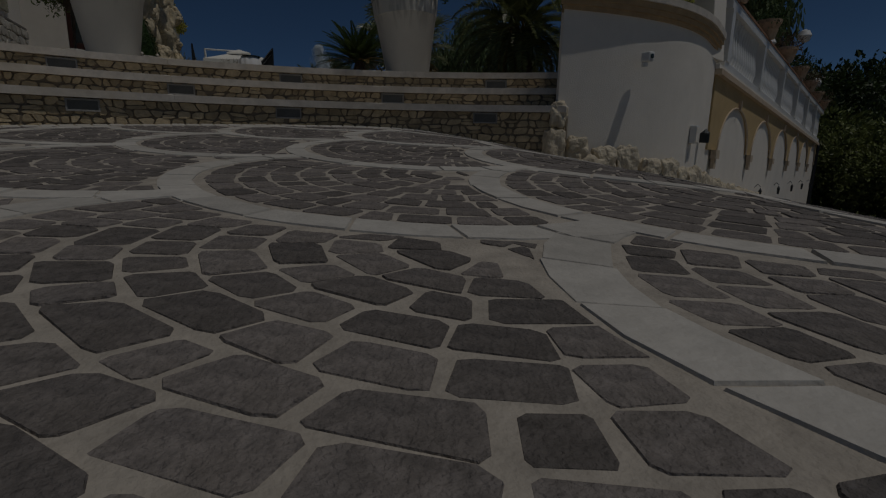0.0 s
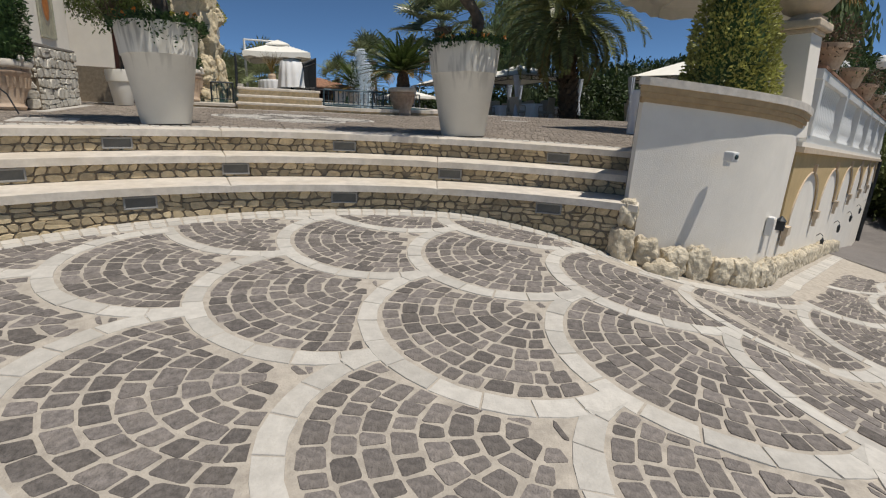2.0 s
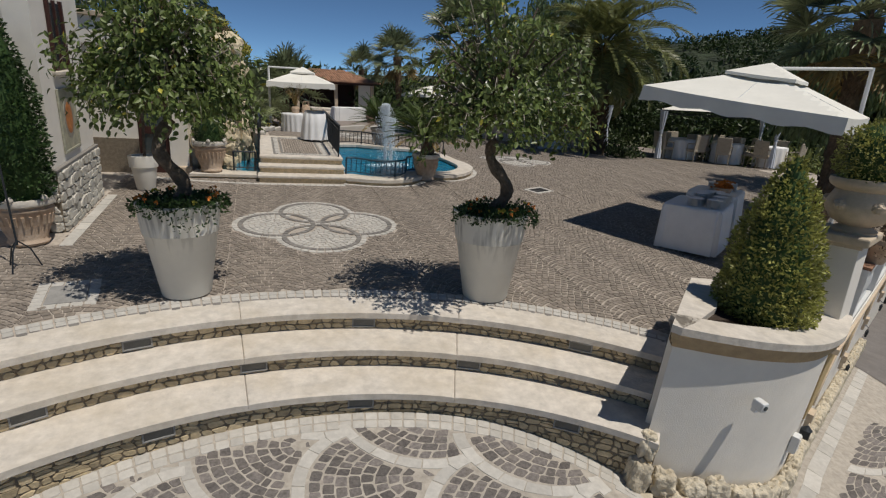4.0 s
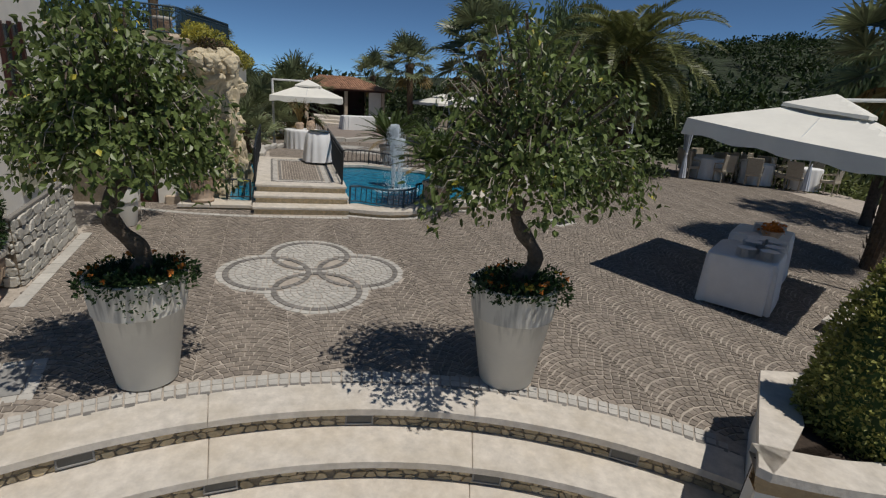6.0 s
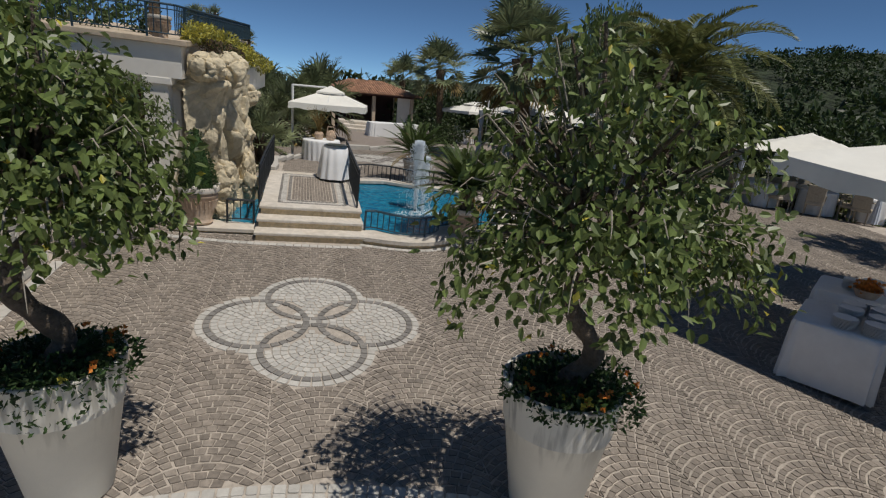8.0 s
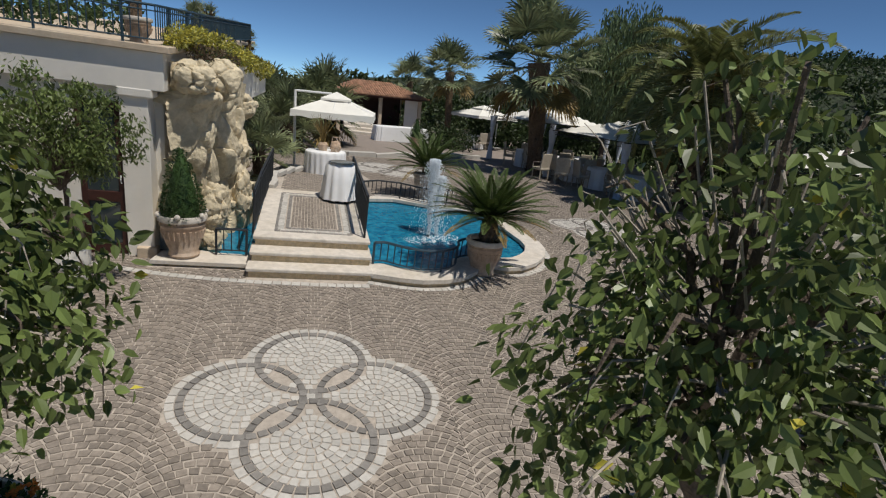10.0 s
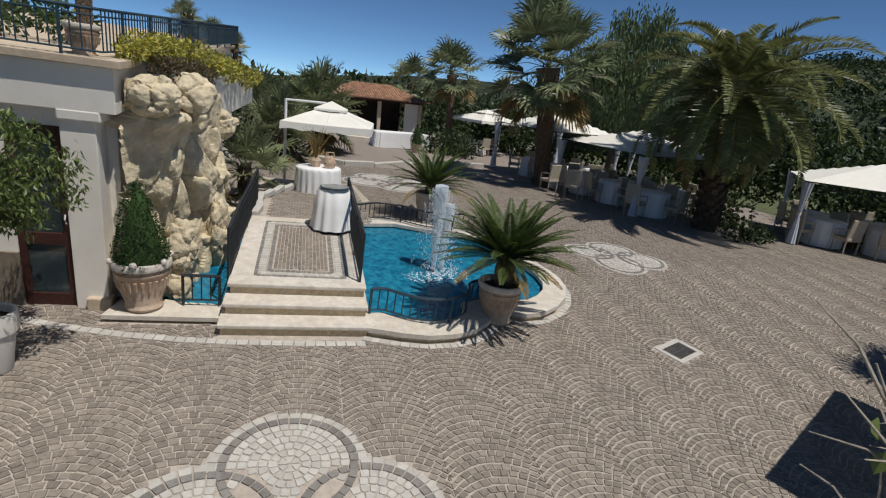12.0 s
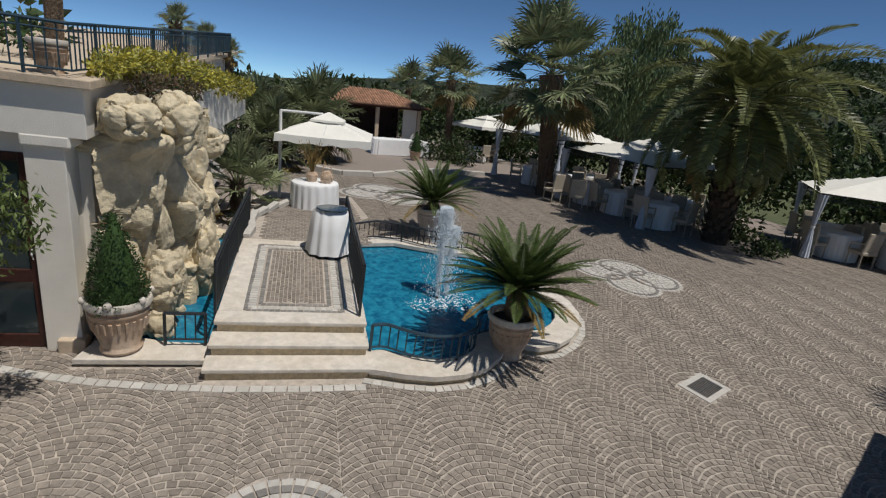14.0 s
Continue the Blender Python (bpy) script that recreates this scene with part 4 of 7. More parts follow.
wood_row("slope_wood", 22, -4, 40, -16, 14, 3.2, 5.0, 46, "dark woods beside the drive", 640, 0.5)
wood_row("shrub_bed", 11.6, 14.8, 13.2, 10.8, 7, 0.9, 1.2, 47, "low shrubs behind the gazebos", 420, 0.15)
wood_row("shrub_bed", 5.4, 21.6, 7.4, 20.4, 5, 0.9, 1.7, 48, "dark shrubs beside the far court", 520, 0.14)
wood_row("shrub_bed", 11.4, 7.6, 12.4, 10.2, 5, 0.6, 0.6, 49, "low plants round the foot of the date palm", 420, 0.12)
wood_row("terrace_wood", -9, 12, -5, 5, 6, 1.4, 4.2, 50, "dark trees behind the upper terrace", 520, 0.25)

# ---- the building with the upper terrace ----
hotel = thing("hotel_wing", TILT, "white plastered wing with a pale rubble base and an upper terrace", "building", kind="structure")
WX = -3.08
part("wall", bm_box((WX - 0.3, -0.2, 0.74), (WX, 1.5, 3.4)), M_PLASTER, hotel)
part("wall", bm_box((-7.0, -0.2, 0.0), (WX - 0.25, 0.0, 3.4)), M_PLASTER, hotel)
part("wall_foot", bm_box((WX - 0.3, -0.25, -0.2), (WX + 0.03, 1.5, 0.74)), M_RISER_JOINT, hotel)
part("recess_wall", bm_box((-4.4, 3.08, 0.6), (-2.79, 3.3, 2.12)), M_PLASTER, hotel)
part("recess_foot", bm_box((-4.4, 3.05, -0.1), (-2.79, 3.3, 0.6)), M_RISER_JOINT, hotel)
part("lintel", bm_box((-2.79, 3.08, 1.94), (-2.30, 3.3, 2.12)), M_PLASTER, hotel)
part("recess_wall", bm_box((-4.4, 3.5, 0.0), (-2.12, 3.6, 2.1)), M_PLASTER, hotel)
part("recess_wall", bm_box((-4.4, 1.45, 0.0), (-3.13, 1.6, 2.2)), M_PLASTER, hotel)
part("pillar", bm_box((-2.30, 3.02, -0.1), (-1.99, 3.42, 2.12), 0.008), M_PLASTER, hotel)
part("pillar_base", bm_box((-2.19, 2.96, -0.05), (-1.95, 3.1, 0.14), 0.015), M_CAP, hotel, "ochre stone base block")
part("fascia", bm_box((-7.0, 2.99, 2.12), (-1.80, 3.4, 2.55), 0.006), M_PLASTER, hotel)
part("bracket", bm_box((-2.31, 2.985, 2.02), (-1.93, 3.36, 2.135), 0.02), M_PLASTER, hotel)
part("terrace_slab", bm_box((-9.0, 2.93, 2.551), (-1.72, 13.0, 2.63), 0.01), M_CAP, hotel, "thin ochre cornice slab")
part("side_wall", bm_box((-2.07, 3.3, -0.1), (-1.82, 11.4, 2.55)), M_PLASTER, hotel)
part("side_fascia", prism(bmesh.new(), [(-1.80, 4.9), (-1.52, 4.9), (-1.12, 9.0), (-1.40, 9.0)], 1.66, 2.28), M_PLASTER, hotel)
part("back_wall", bm_box((-9.0, 3.3, -0.1), (-8.8, 13.0, 2.55)), M_PLASTER, hotel)

# tile picture and small window on the wall
M_TILEFRAME = material("glazed_border", (0.40, 0.39, 0.30), 0.4, 0.3, 25, 0.1, 60)
pic = thing("tile_picture", TILT @ pose(WX + 0.004, 0.52, 0.0), "square majolica tile picture with an orange rosette in a frame", "picture")
part("panel", bm_box((0.0, -0.28, 0.90), (0.012, 0.28, 1.62), 0.003), material("painted_tile", (0.42, 0.40, 0.30), 0.4, 0.35, 9, 0.1, 60), pic)
for a, b in (((0, -0.31, 0.87), (0.022, 0.31, 0.905)), ((0, -0.31, 1.615), (0.022, 0.31, 1.65)), ((0, -0.31, 0.905), (0.022, -0.275, 1.615)), ((0, 0.275, 0.905), (0.022, 0.31, 1.615))):
    part("frame", bm_box(a, b, 0.004), M_TILEFRAME, pic)
part("rosette", lathe(bmesh.new(), [(0.13, 0), (0.13, 0.004), (0.09, 0.008), (0.01, 0.009)], 24), material("rosette_glaze", (0.50, 0.19, 0.06), 0.4, 0.4, 20, 0.1, 60), pic, "orange painted rosette").matrix_basis = pose(0.013, 0, 1.28, 0, 90, 0) @ Matrix.Diagonal((1.5, 1.0, 1.0, 1.0))
part("rosette", lathe(bmesh.new(), [(0.17, 0), (0.17, 0.003), (0.02, 0.004)], 24), material("rosette_ring", (0.30, 0.28, 0.24), 0.4, 0.3, 20, 0.1, 60), pic, "grey painted ring").matrix_basis = pose(0.0125, 0, 1.28, 0, 90, 0) @ Matrix.Diagonal((1.5, 1.0, 1.0, 1.0))
win = thing("window_1", TILT @ pose(WX + 0.003, 0.52, 1.86), "small dark wooden window with a stone sill", "window", kind="structure")
part("pane", bm_box((0, -0.22, 0.03), (0.01, 0.22, 0.75)), M_GLASS_DARK, win)
for a, b in (((0, -0.26, 0.0), (0.04, 0.26, 0.045)), ((0, -0.26, 0.045), (0.04, -0.21, 0.78)), ((0, 0.21, 0.045), (0.04, 0.26, 0.78)), ((0, -0.02, 0.045), (0.035, 0.02, 0.78))):
    part("frame", bm_box(a, b, 0.004), M_DARK_WOOD, win)
part("sill", bm_box((0, -0.32, -0.05), (0.09, 0.32, -0.002), 0.01), M_TRAVERTINE, win)

# glazed door in the recess
door = thing("door_1", TILT @ pose(-2.545, 3.10, 0.0, 0, 0, 0), "dark red wooden door frame with large glass panes", "door", kind="structure")
for a, b in (((-0.24, -0.03, 0), (-0.175, 0.03, 1.94)), ((0.175, -0.03, 0), (0.24, 0.03, 1.94)), ((-0.175, -0.03, 0), (0.175, 0.03, 0.14)), ((-0.175, -0.03, 0.70), (0.175, 0.03, 0.83)), ((-0.175, -0.03, 1.86), (0.175, 0.03, 1.94))):
    part("door_frame", bm_box(a, b, 0.004), M_DARK_WOOD, door)
for z0, z1 in ((0.14, 0.70), (0.83, 1.86)):
    part("pane", bm_box((-0.175, -0.006, z0), (0.175, 0.006, z1)), M_GLASS_DARK, door)
part("door_handle", tube(bmesh.new(), [(0.21, -0.05, 0.95), (0.21, -0.07, 1.0), (0.21, -0.05, 1.05)], 0.008, 6), M_METAL_W, door)


# ---- railings ----
def railing(name, pts, h, mat, label, group="", gap=0.11, z=0.0, two=True, rad=0.011):
    """An iron railing along plan points of the plaza: posts, rails and thin bars."""
    t = thing(name, TILT, label, "railing", group)
    P = [Vector((p[0], p[1], p[2] if len(p) > 2 else z)) for p in pts]
    up = Vector((0, 0, h))
    part("top_rail", tube(bmesh.new(), [p + up for p in P], rad * 1.6, 6), mat, t)
    part("bottom_rail", tube(bmesh.new(), [p + Vector((0, 0, 0.06)) for p in P], rad, 6), mat, t)
    if two:
        part("middle_rail", tube(bmesh.new(), [p + up * 0.86 for p in P], rad * 0.9, 6), mat, t)
    L, acc = 0.0, []
    for a, b in zip(P, P[1:]):
        acc.append((L, a, b))
        L += (b - a).length
    n = max(2, int(L / gap))
    bar = None
    for i in range(n + 1):
        s = L * i / n
        for l0, a, b in reversed(acc):
            if s >= l0 - 1e-6:
                q = a.lerp(b, min(1, (s - l0) / (b - a).length))
                break
        big = i % 10 == 0 or i == n
        if bar is None:
            bar = {}
        if big not in bar:
            bm = tube(bmesh.new(), [(0, 0, 0 if big else 0.06), (0, 0, h)], rad * (1.5 if big else 0.7), 6)
            o = part("post" if big else "bar", bm, mat, t)
            bar[big] = o.data
        else:
            o = new("post" if big else "bar", bar[big])
            o.parent = t
        o.location = q
    return t


railing("terrace_railing", [(-9, 2.95), (-1.85, 2.95), (-1.80, 4.2), (-1.68, 11.2)], 0.42, M_BLUE_IRON, "blue-grey iron railing round the upper terrace", "railings", 0.085, 2.63, True, 0.010)
railing("channel_railing", [(-1.24, 2.97, 0.1), (-0.86, 2.97, 0.1)], 0.36, M_IRON, "low black iron railing before the water channel", "railings", 0.09, 0.1, False)
railing("deck_railing", [(-0.79, 3.12, 0.36), (-0.78, 4.1, 0.38), (-0.74, 6.1, 0.34)], 0.62, M_IRON, "black iron railing along the deck above the channel", "railings", 0.085)
railing("deck_railing", [(0.72, 3.10, 0.40), (0.72, 5.9, 0.38)], 0.62, M_IRON, "black iron railing along the deck above the pool", "railings", 0.085)
POOL_FRONT = [(0.839, 2.83), (0.994, 2.863), (1.137, 2.761), (1.326, 2.65), (1.547, 2.59), (1.791, 2.63), (1.99, 2.75), (2.101, 2.91), (2.123, 3.11), (2.36, 3.25), (2.62, 3.23)]
railing("pool_railing", smoothed(POOL_FRONT, 0, len(POOL_FRONT) - 1, 2), 0.34, M_BLUE_IRON, "low blue-black railing curving along the pool edge", "railings", 0.10, 0.1, False, 0.012)
railing("pool_railing", [(0.839, 6.21), (1.304, 6.48), (1.746, 6.43), (2.134, 6.185), (2.4, 6.094), (2.9, 6.185), (3.4, 5.866), (3.75, 5.412)], 0.34, M_IRON, "low black railing along the far pool edge", "railings", 0.10, 0.1, False, 0.011)

# ---- rock wall with the waterfall ----
rock = thing("rock_fall", TILT, "high artificial tufa rock face beside the water channel", "rock", kind="structure")
bm = bmesh.new()
nu, nv = 128, 128


def block_relief(p, seed):
    """Rounded blocks with tilted faces and dark clefts between them."""
    ds, cs = noise.voronoi(p + Vector((0, 0, seed)))
    tilt = Vector((noise.noise(cs[0] * 7.1), noise.noise(cs[0] * 5.3 + Vector((3, 0, 0))), 0))
    cleft = min(1.0, (ds[1] - ds[0]) * 4.0)
    return noise.noise(cs[0] * 3.7) * 1.3 + (p - cs[0]).dot(tilt) * 1.6 + 0.55 * (cleft * (2 - cleft) - 1)


grid = []
for j in range(nv + 1):
    row = []
    for i in range(nu + 1):
        u, v = i / nu, j / nv
        y = 3.14 + 2.45 * u
        x = -1.72 + 0.50 * min(1, u * 1.6) + 0.14 * math.sin(u * 3.0)
        z = -0.1 + v * (2.58 - 0.42 * u + 0.16 * noise.noise(Vector((u * 5, 2.2, 0.3))))
        warp = Vector((noise.noise(Vector((y * 1.3, z, 1.0))), noise.noise(Vector((y, z * 1.3, 5.0))), 0)) * 0.22
        p = Vector((y, z * 0.55, 0)) + warp
        out = 0.15 * block_relief(p * 1.75, 4.1) + 0.05 * block_relief(p * 4.6, 8.3)
        out += 0.020 * noise.noise(p * 14) + 0.010 * noise.noise(p * 31)
        out += 0.20 * math.exp(-((v - 0.9) / 0.10) ** 2 - ((u - 0.14) / 0.14) ** 2) + 0.12 * math.exp(-((v - 0.55) / 0.2) ** 2 - ((u - 0.3) / 0.18) ** 2) - 0.24 * math.exp(-((v - 0.66) / 0.22) ** 2 - (u / 0.08) ** 2)
        row.append(bm.verts.new((x + out + (0.16 * (1 - v) if v < 0.25 else 0), y - 0.35 * out * (1 - u), z)))
    grid.append(row)
for j in range(nv):
    for i in range(nu):
        bm.faces.new((grid[j][i], grid[j][i + 1], grid[j + 1][i + 1], grid[j + 1][i]))
part("rock_face", bm, M_ROCK, rock)
for i, (c, s) in enumerate((((-1.52, 3.26, 2.30), (0.27, 0.24, 0.21)), ((-1.30, 3.80, 2.26), (0.26, 0.28, 0.27)), ((-1.80, 3.10, 0.62), (0.13, 0.16, 0.40)), ((-1.32, 3.40, 0.60), (0.20, 0.22, 0.36)), ((-1.36, 3.28, 0.18), (0.16, 0.14, 0.2)), ((-1.12, 5.1, 1.80), (0.16, 0.3, 0.18)), ((-1.10, 4.4, 0.5), (0.15, 0.3, 0.5)))):
    bmr = blob(bmesh.new(), c, s, 30 + i, 5, 0.16, 1.3)
    mid = Vector(c)
    for v in bmr.verts:
        q = v.co - mid
        v.co += q.normalized() * (0.055 * block_relief(v.co * 4.2, 2.0 + i) + 0.012 * noise.noise(v.co * 17))
    part("boulder", bmr, M_ROCK, rock)
part("backing", bm_box((-1.89, 3.3, -0.1), (-1.67, 5.6, 2.0)), M_ROCK, rock)

# plants on the terrace edge
def edge_shrub(name, spots, mats, label, seed, leaf=(0.035, 0.06), per=420):
    rng = random.Random(seed)
    t = thing(name, TILT, label, "shrub")
    lists = [[] for _ in mats]
    for x, y, z, r in spots:
        for j in range(per):
            d = rand_dir(rng)
            q = Vector((x, y, z)) + Vector((d.x * r, d.y * r * 1.2, d.z * r * 0.75)) * rng.random() ** 0.4
            lists[rng.choices(range(len(mats)), [m[1] for m in mats])[0]].append((q, (d + rand_dir(rng)).normalized(), rand_dir(rng), rng.uniform(*leaf), leaf[0] * 0.7))
    for (m, _, nm), l in zip(mats, lists):
        leaf_mesh(nm, l, m, t)
    return t


edge_shrub("flowering_shrub", [(-1.74 + 0.02 * i, 3.35 + 0.22 * i, 2.72 + 0.05 * math.sin(i * 2.1), 0.15 + 0.03 * math.sin(i * 1.7)) for i in range(6)], [(M_YELLOW, 0.55, "blossoms"), (M_BOX, 0.45, "foliage")], "yellow flowering shrub trailing over the terrace edge", 61)
edge_shrub("flowering_shrub", [(-1.62 + 0.05 * i, 5.1 + 0.37 * i, 2.64 - 0.05 * i + 0.05 * math.sin(i * 2.1), 0.22 + 0.04 * math.sin(i * 1.7)) for i in range(11)], [(M_YELLOW, 0.5, "blossoms"), (M_BOX, 0.5, "foliage")], "yellow flowering hedge along the terrace edge", 62, (0.05, 0.08))
edge_shrub("hanging_succulent", [(-1.52, 3.7, 2.55, 0.17), (-1.42, 4.1, 2.52, 0.18), (-1.37, 4.5, 2.48, 0.2), (-1.37, 4.9, 2.42, 0.19)], [(M_BROWNPLANT, 0.8, "dry_trailer"), (M_CYPRESS, 0.2, "green_trailer")], "brown trailing succulents over the rock", 63, (0.03, 0.06))
for i, (x, y, h) in enumerate(((-2.1, 7.9, 0.32), (-1.95, 9.8, 0.12), (-1.75, 11.2, 0.0))):
    fan_palm("fan_palm", at(x, y, 2.4), h + 0.25, 0.34, 18, "small fan palm on the upper terrace", "fan palms", 20 + i, 12, 0.06)
date_stub = thing("palm_stem", at(-2.32, 3.9, 2.6), "dark bare palm stem on the upper terrace", "palm tree")
part("trunk", tube(bmesh.new(), [(0, 0, 0), (0.02, 0, 0.6), (0.0, 0, 1.2)], [0.09, 0.08, 0.1], 10), M_PALM_BARK, date_stub)
urn_pot("terrace_urn", at(-2.08, 3.15, 2.6), 0.30, 0.15, "small terracotta jar behind the terrace railing", "terracotta planters", M_TERRA, False)
edge_shrub("terrace_shrub", [(-6.5 + 0.55 * i, 4.2 + 0.1 * (i % 3), 2.85, 0.3) for i in range(8)], [(M_CYPRESS, 0.8, "foliage"), (M_PEPPER, 0.2, "pale_leaves")], "dark shrubs on the upper terrace", 64, (0.06, 0.1), 260)

# ---- deck: panel, kerbs ----
part("edge_slab", bm_box((DX0, 3.17, 0.345), (DX0 + 0.25, 5.38, 0.40), 0.008), M_TRAVERTINE, deck)
part("edge_slab", bm_box((DX1 - 0.23, 3.17, 0.345), (DX1, 5.38, 0.40), 0.008), M_TRAVERTINE, deck)
part("edge_slab", bm_box((DX0 + 0.25, 5.18, 0.345), (DX1 - 0.23, 5.38, 0.40), 0.008), M_TRAVERTINE, deck)
bm = prism(bmesh.new(), [(DX0, 5.38), (0.80, 5.38), (0.86, 6.6), (1.3, 7.4), (1.3, 11.0), (-1.0, 11.0), (-0.9, 6.6)], -1.2, 0.39)
for v in bm.verts:
    if v.co.z > 0:
        v.co.z = landing_z(v.co.x, v.co.y)
part("terrace_body", bm, M_JOINT_DARK, deck, "cobbled landing that falls away behind the deck")
kerb_pts = [(DX0 + 0.06, 5.38), (-0.66, 5.8), (-0.72, 6.3), (-0.70, 6.8), (-0.55, 7.2), (-0.40, 7.7), (-0.15, 8.2)]
for a, b in zip(kerb_pts, kerb_pts[1:]):
    d = Vector((b[0] - a[0], b[1] - a[1], 0))
    o = part("kerb_stone", bm_box((0.004, -0.05, 0.36), (d.length - 0.004, 0.06, 0.46), 0.012), M_WHITE_STONE, deck)
    o.matrix_basis = pose(a[0], a[1], landing_z(*a) - 0.385, 0, 0, math.degrees(math.atan2(d.y, d.x)))

# ---- pools ----
pool = thing("pool", TILT, "small blue pool with a curved travertine coping", "pool", kind="structure")
coping_out = [(0.805, 2.499), (0.949, 2.468), (1.171, 2.403), (1.481, 2.35), (1.813, 2.39), (2.101, 2.51), (2.34, 2.73), (2.5, 2.95), (2.72, 2.99), (2.943, 2.93), (3.203, 2.99), (3.507, 3.19), (3.78, 3.49), (3.96, 3.85), (4, 4.23), (3.88, 4.685), (3.78, 5.321), (3.507, 5.866), (3.073, 6.23), (2.4, 6.33), (1.636, 6.63), (0.805, 6.399)]
coping_in = [(0.828, 2.826), (0.994, 2.843), (1.237, 2.73), (1.503, 2.63), (1.769, 2.67), (1.968, 2.79), (2.079, 2.95), (2.123, 3.17), (2.4, 3.29), (2.8, 3.27), (3.16, 3.33), (3.377, 3.49), (3.55, 3.69), (3.663, 3.95), (3.68, 4.23), (3.611, 4.685), (3.507, 5.23), (3.29, 5.685), (2.987, 5.957), (2.4, 6.066), (1.636, 6.33), (0.828, 6.156)]
part("coping_course", ring_prism(coping_out, coping_in, -0.3, 0.055), M_RISER_STONE, pool, "yellow stone course")
part("coping", ring_prism(grown(coping_out, 0.03), grown(coping_in, -0.02), 0.055, 0.115), M_TRAVERTINE, pool)
part("basin", prism(bmesh.new(), grown(coping_in, 0.02), -0.6, -0.42), M_POOL, pool)
part("basin_side", ring_prism(grown(coping_in, 0.05), coping_in, -0.45, 0.05), M_POOL, pool, "turquoise mosaic side")


def water_material():
    m = bpy.data.materials.new("pool_water")
    m.use_nodes = True
    nt = m.node_tree
    b = nt.nodes["Principled BSDF"]
    b.inputs["Base Color"].default_value = (0.02, 0.30, 0.46, 1)
    b.inputs["Roughness"].default_value = 0.06
    b.inputs["IOR"].default_value = 1.33
    tc = nt.nodes.new("ShaderNodeTexCoord")
    n1 = nt.nodes.new("ShaderNodeTexNoise")
    n1.inputs["Scale"].default_value = 9
    n1.inputs["Detail"].default_value = 4
    n1.inputs["Distortion"].default_value = 0.8
    nt.links.new(tc.outputs["Object"], n1.inputs["Vector"])
    rp = nt.nodes.new("ShaderNodeValToRGB")
    rp.color_ramp.elements[0].position, rp.color_ramp.elements[1].position = 0.35, 0.7
    rp.color_ramp.elements[0].color, rp.color_ramp.elements[1].color = (0.006, 0.10, 0.19, 1), (0.02, 0.23, 0.34, 1)
    nt.links.new(n1.outputs["Fac"], rp.inputs[0])
    nt.links.new(rp.outputs[0], b.inputs["Base Color"])
    bp = nt.nodes.new("ShaderNodeBump")
    bp.inputs["Strength"].default_value, bp.inputs["Distance"].default_value = 0.5, 0.03
    nt.links.new(n1.outputs["Fac"], bp.inputs["Height"])
    nt.links.new(bp.outputs[0], b.inputs["Normal"])
    return m


M_WATER = water_material()
tagged(part("water", prism(bmesh.new(), grown(coping_in, 0.01), -0.2, 0.03), M_WATER), "clear turquoise pool water with small ripples", "water", kind="structure").matrix_basis = TILT
tagged(part("water", prism(bmesh.new(), [(-1.62, 3.03), (-0.78, 3.03), (-0.78, 6.3), (-1.37, 6.3)], -0.2, 0.03), M_WATER), "still blue water in the channel below the rock", "water", kind="structure").matrix_basis = TILT
ledge = thing("rock_ledge", TILT, "low travertine ledge before the rock with a terracotta planter", "ledge", kind="structure")
part("slab", prism(bmesh.new(), [(-1.98, 2.72), (-0.79, 2.70), (-0.79, 3.02), (-1.27, 3.04), (-1.67, 3.18), (-1.9, 3.06)], 0.03, 0.085, 0.01), M_TRAVERTINE, ledge)
part("foot", prism(bmesh.new(), [(-1.96, 2.76), (-0.79, 2.74), (-0.79, 3.02), (-1.88, 3.05)], -0.1, 0.03), M_RISER_STONE, ledge)


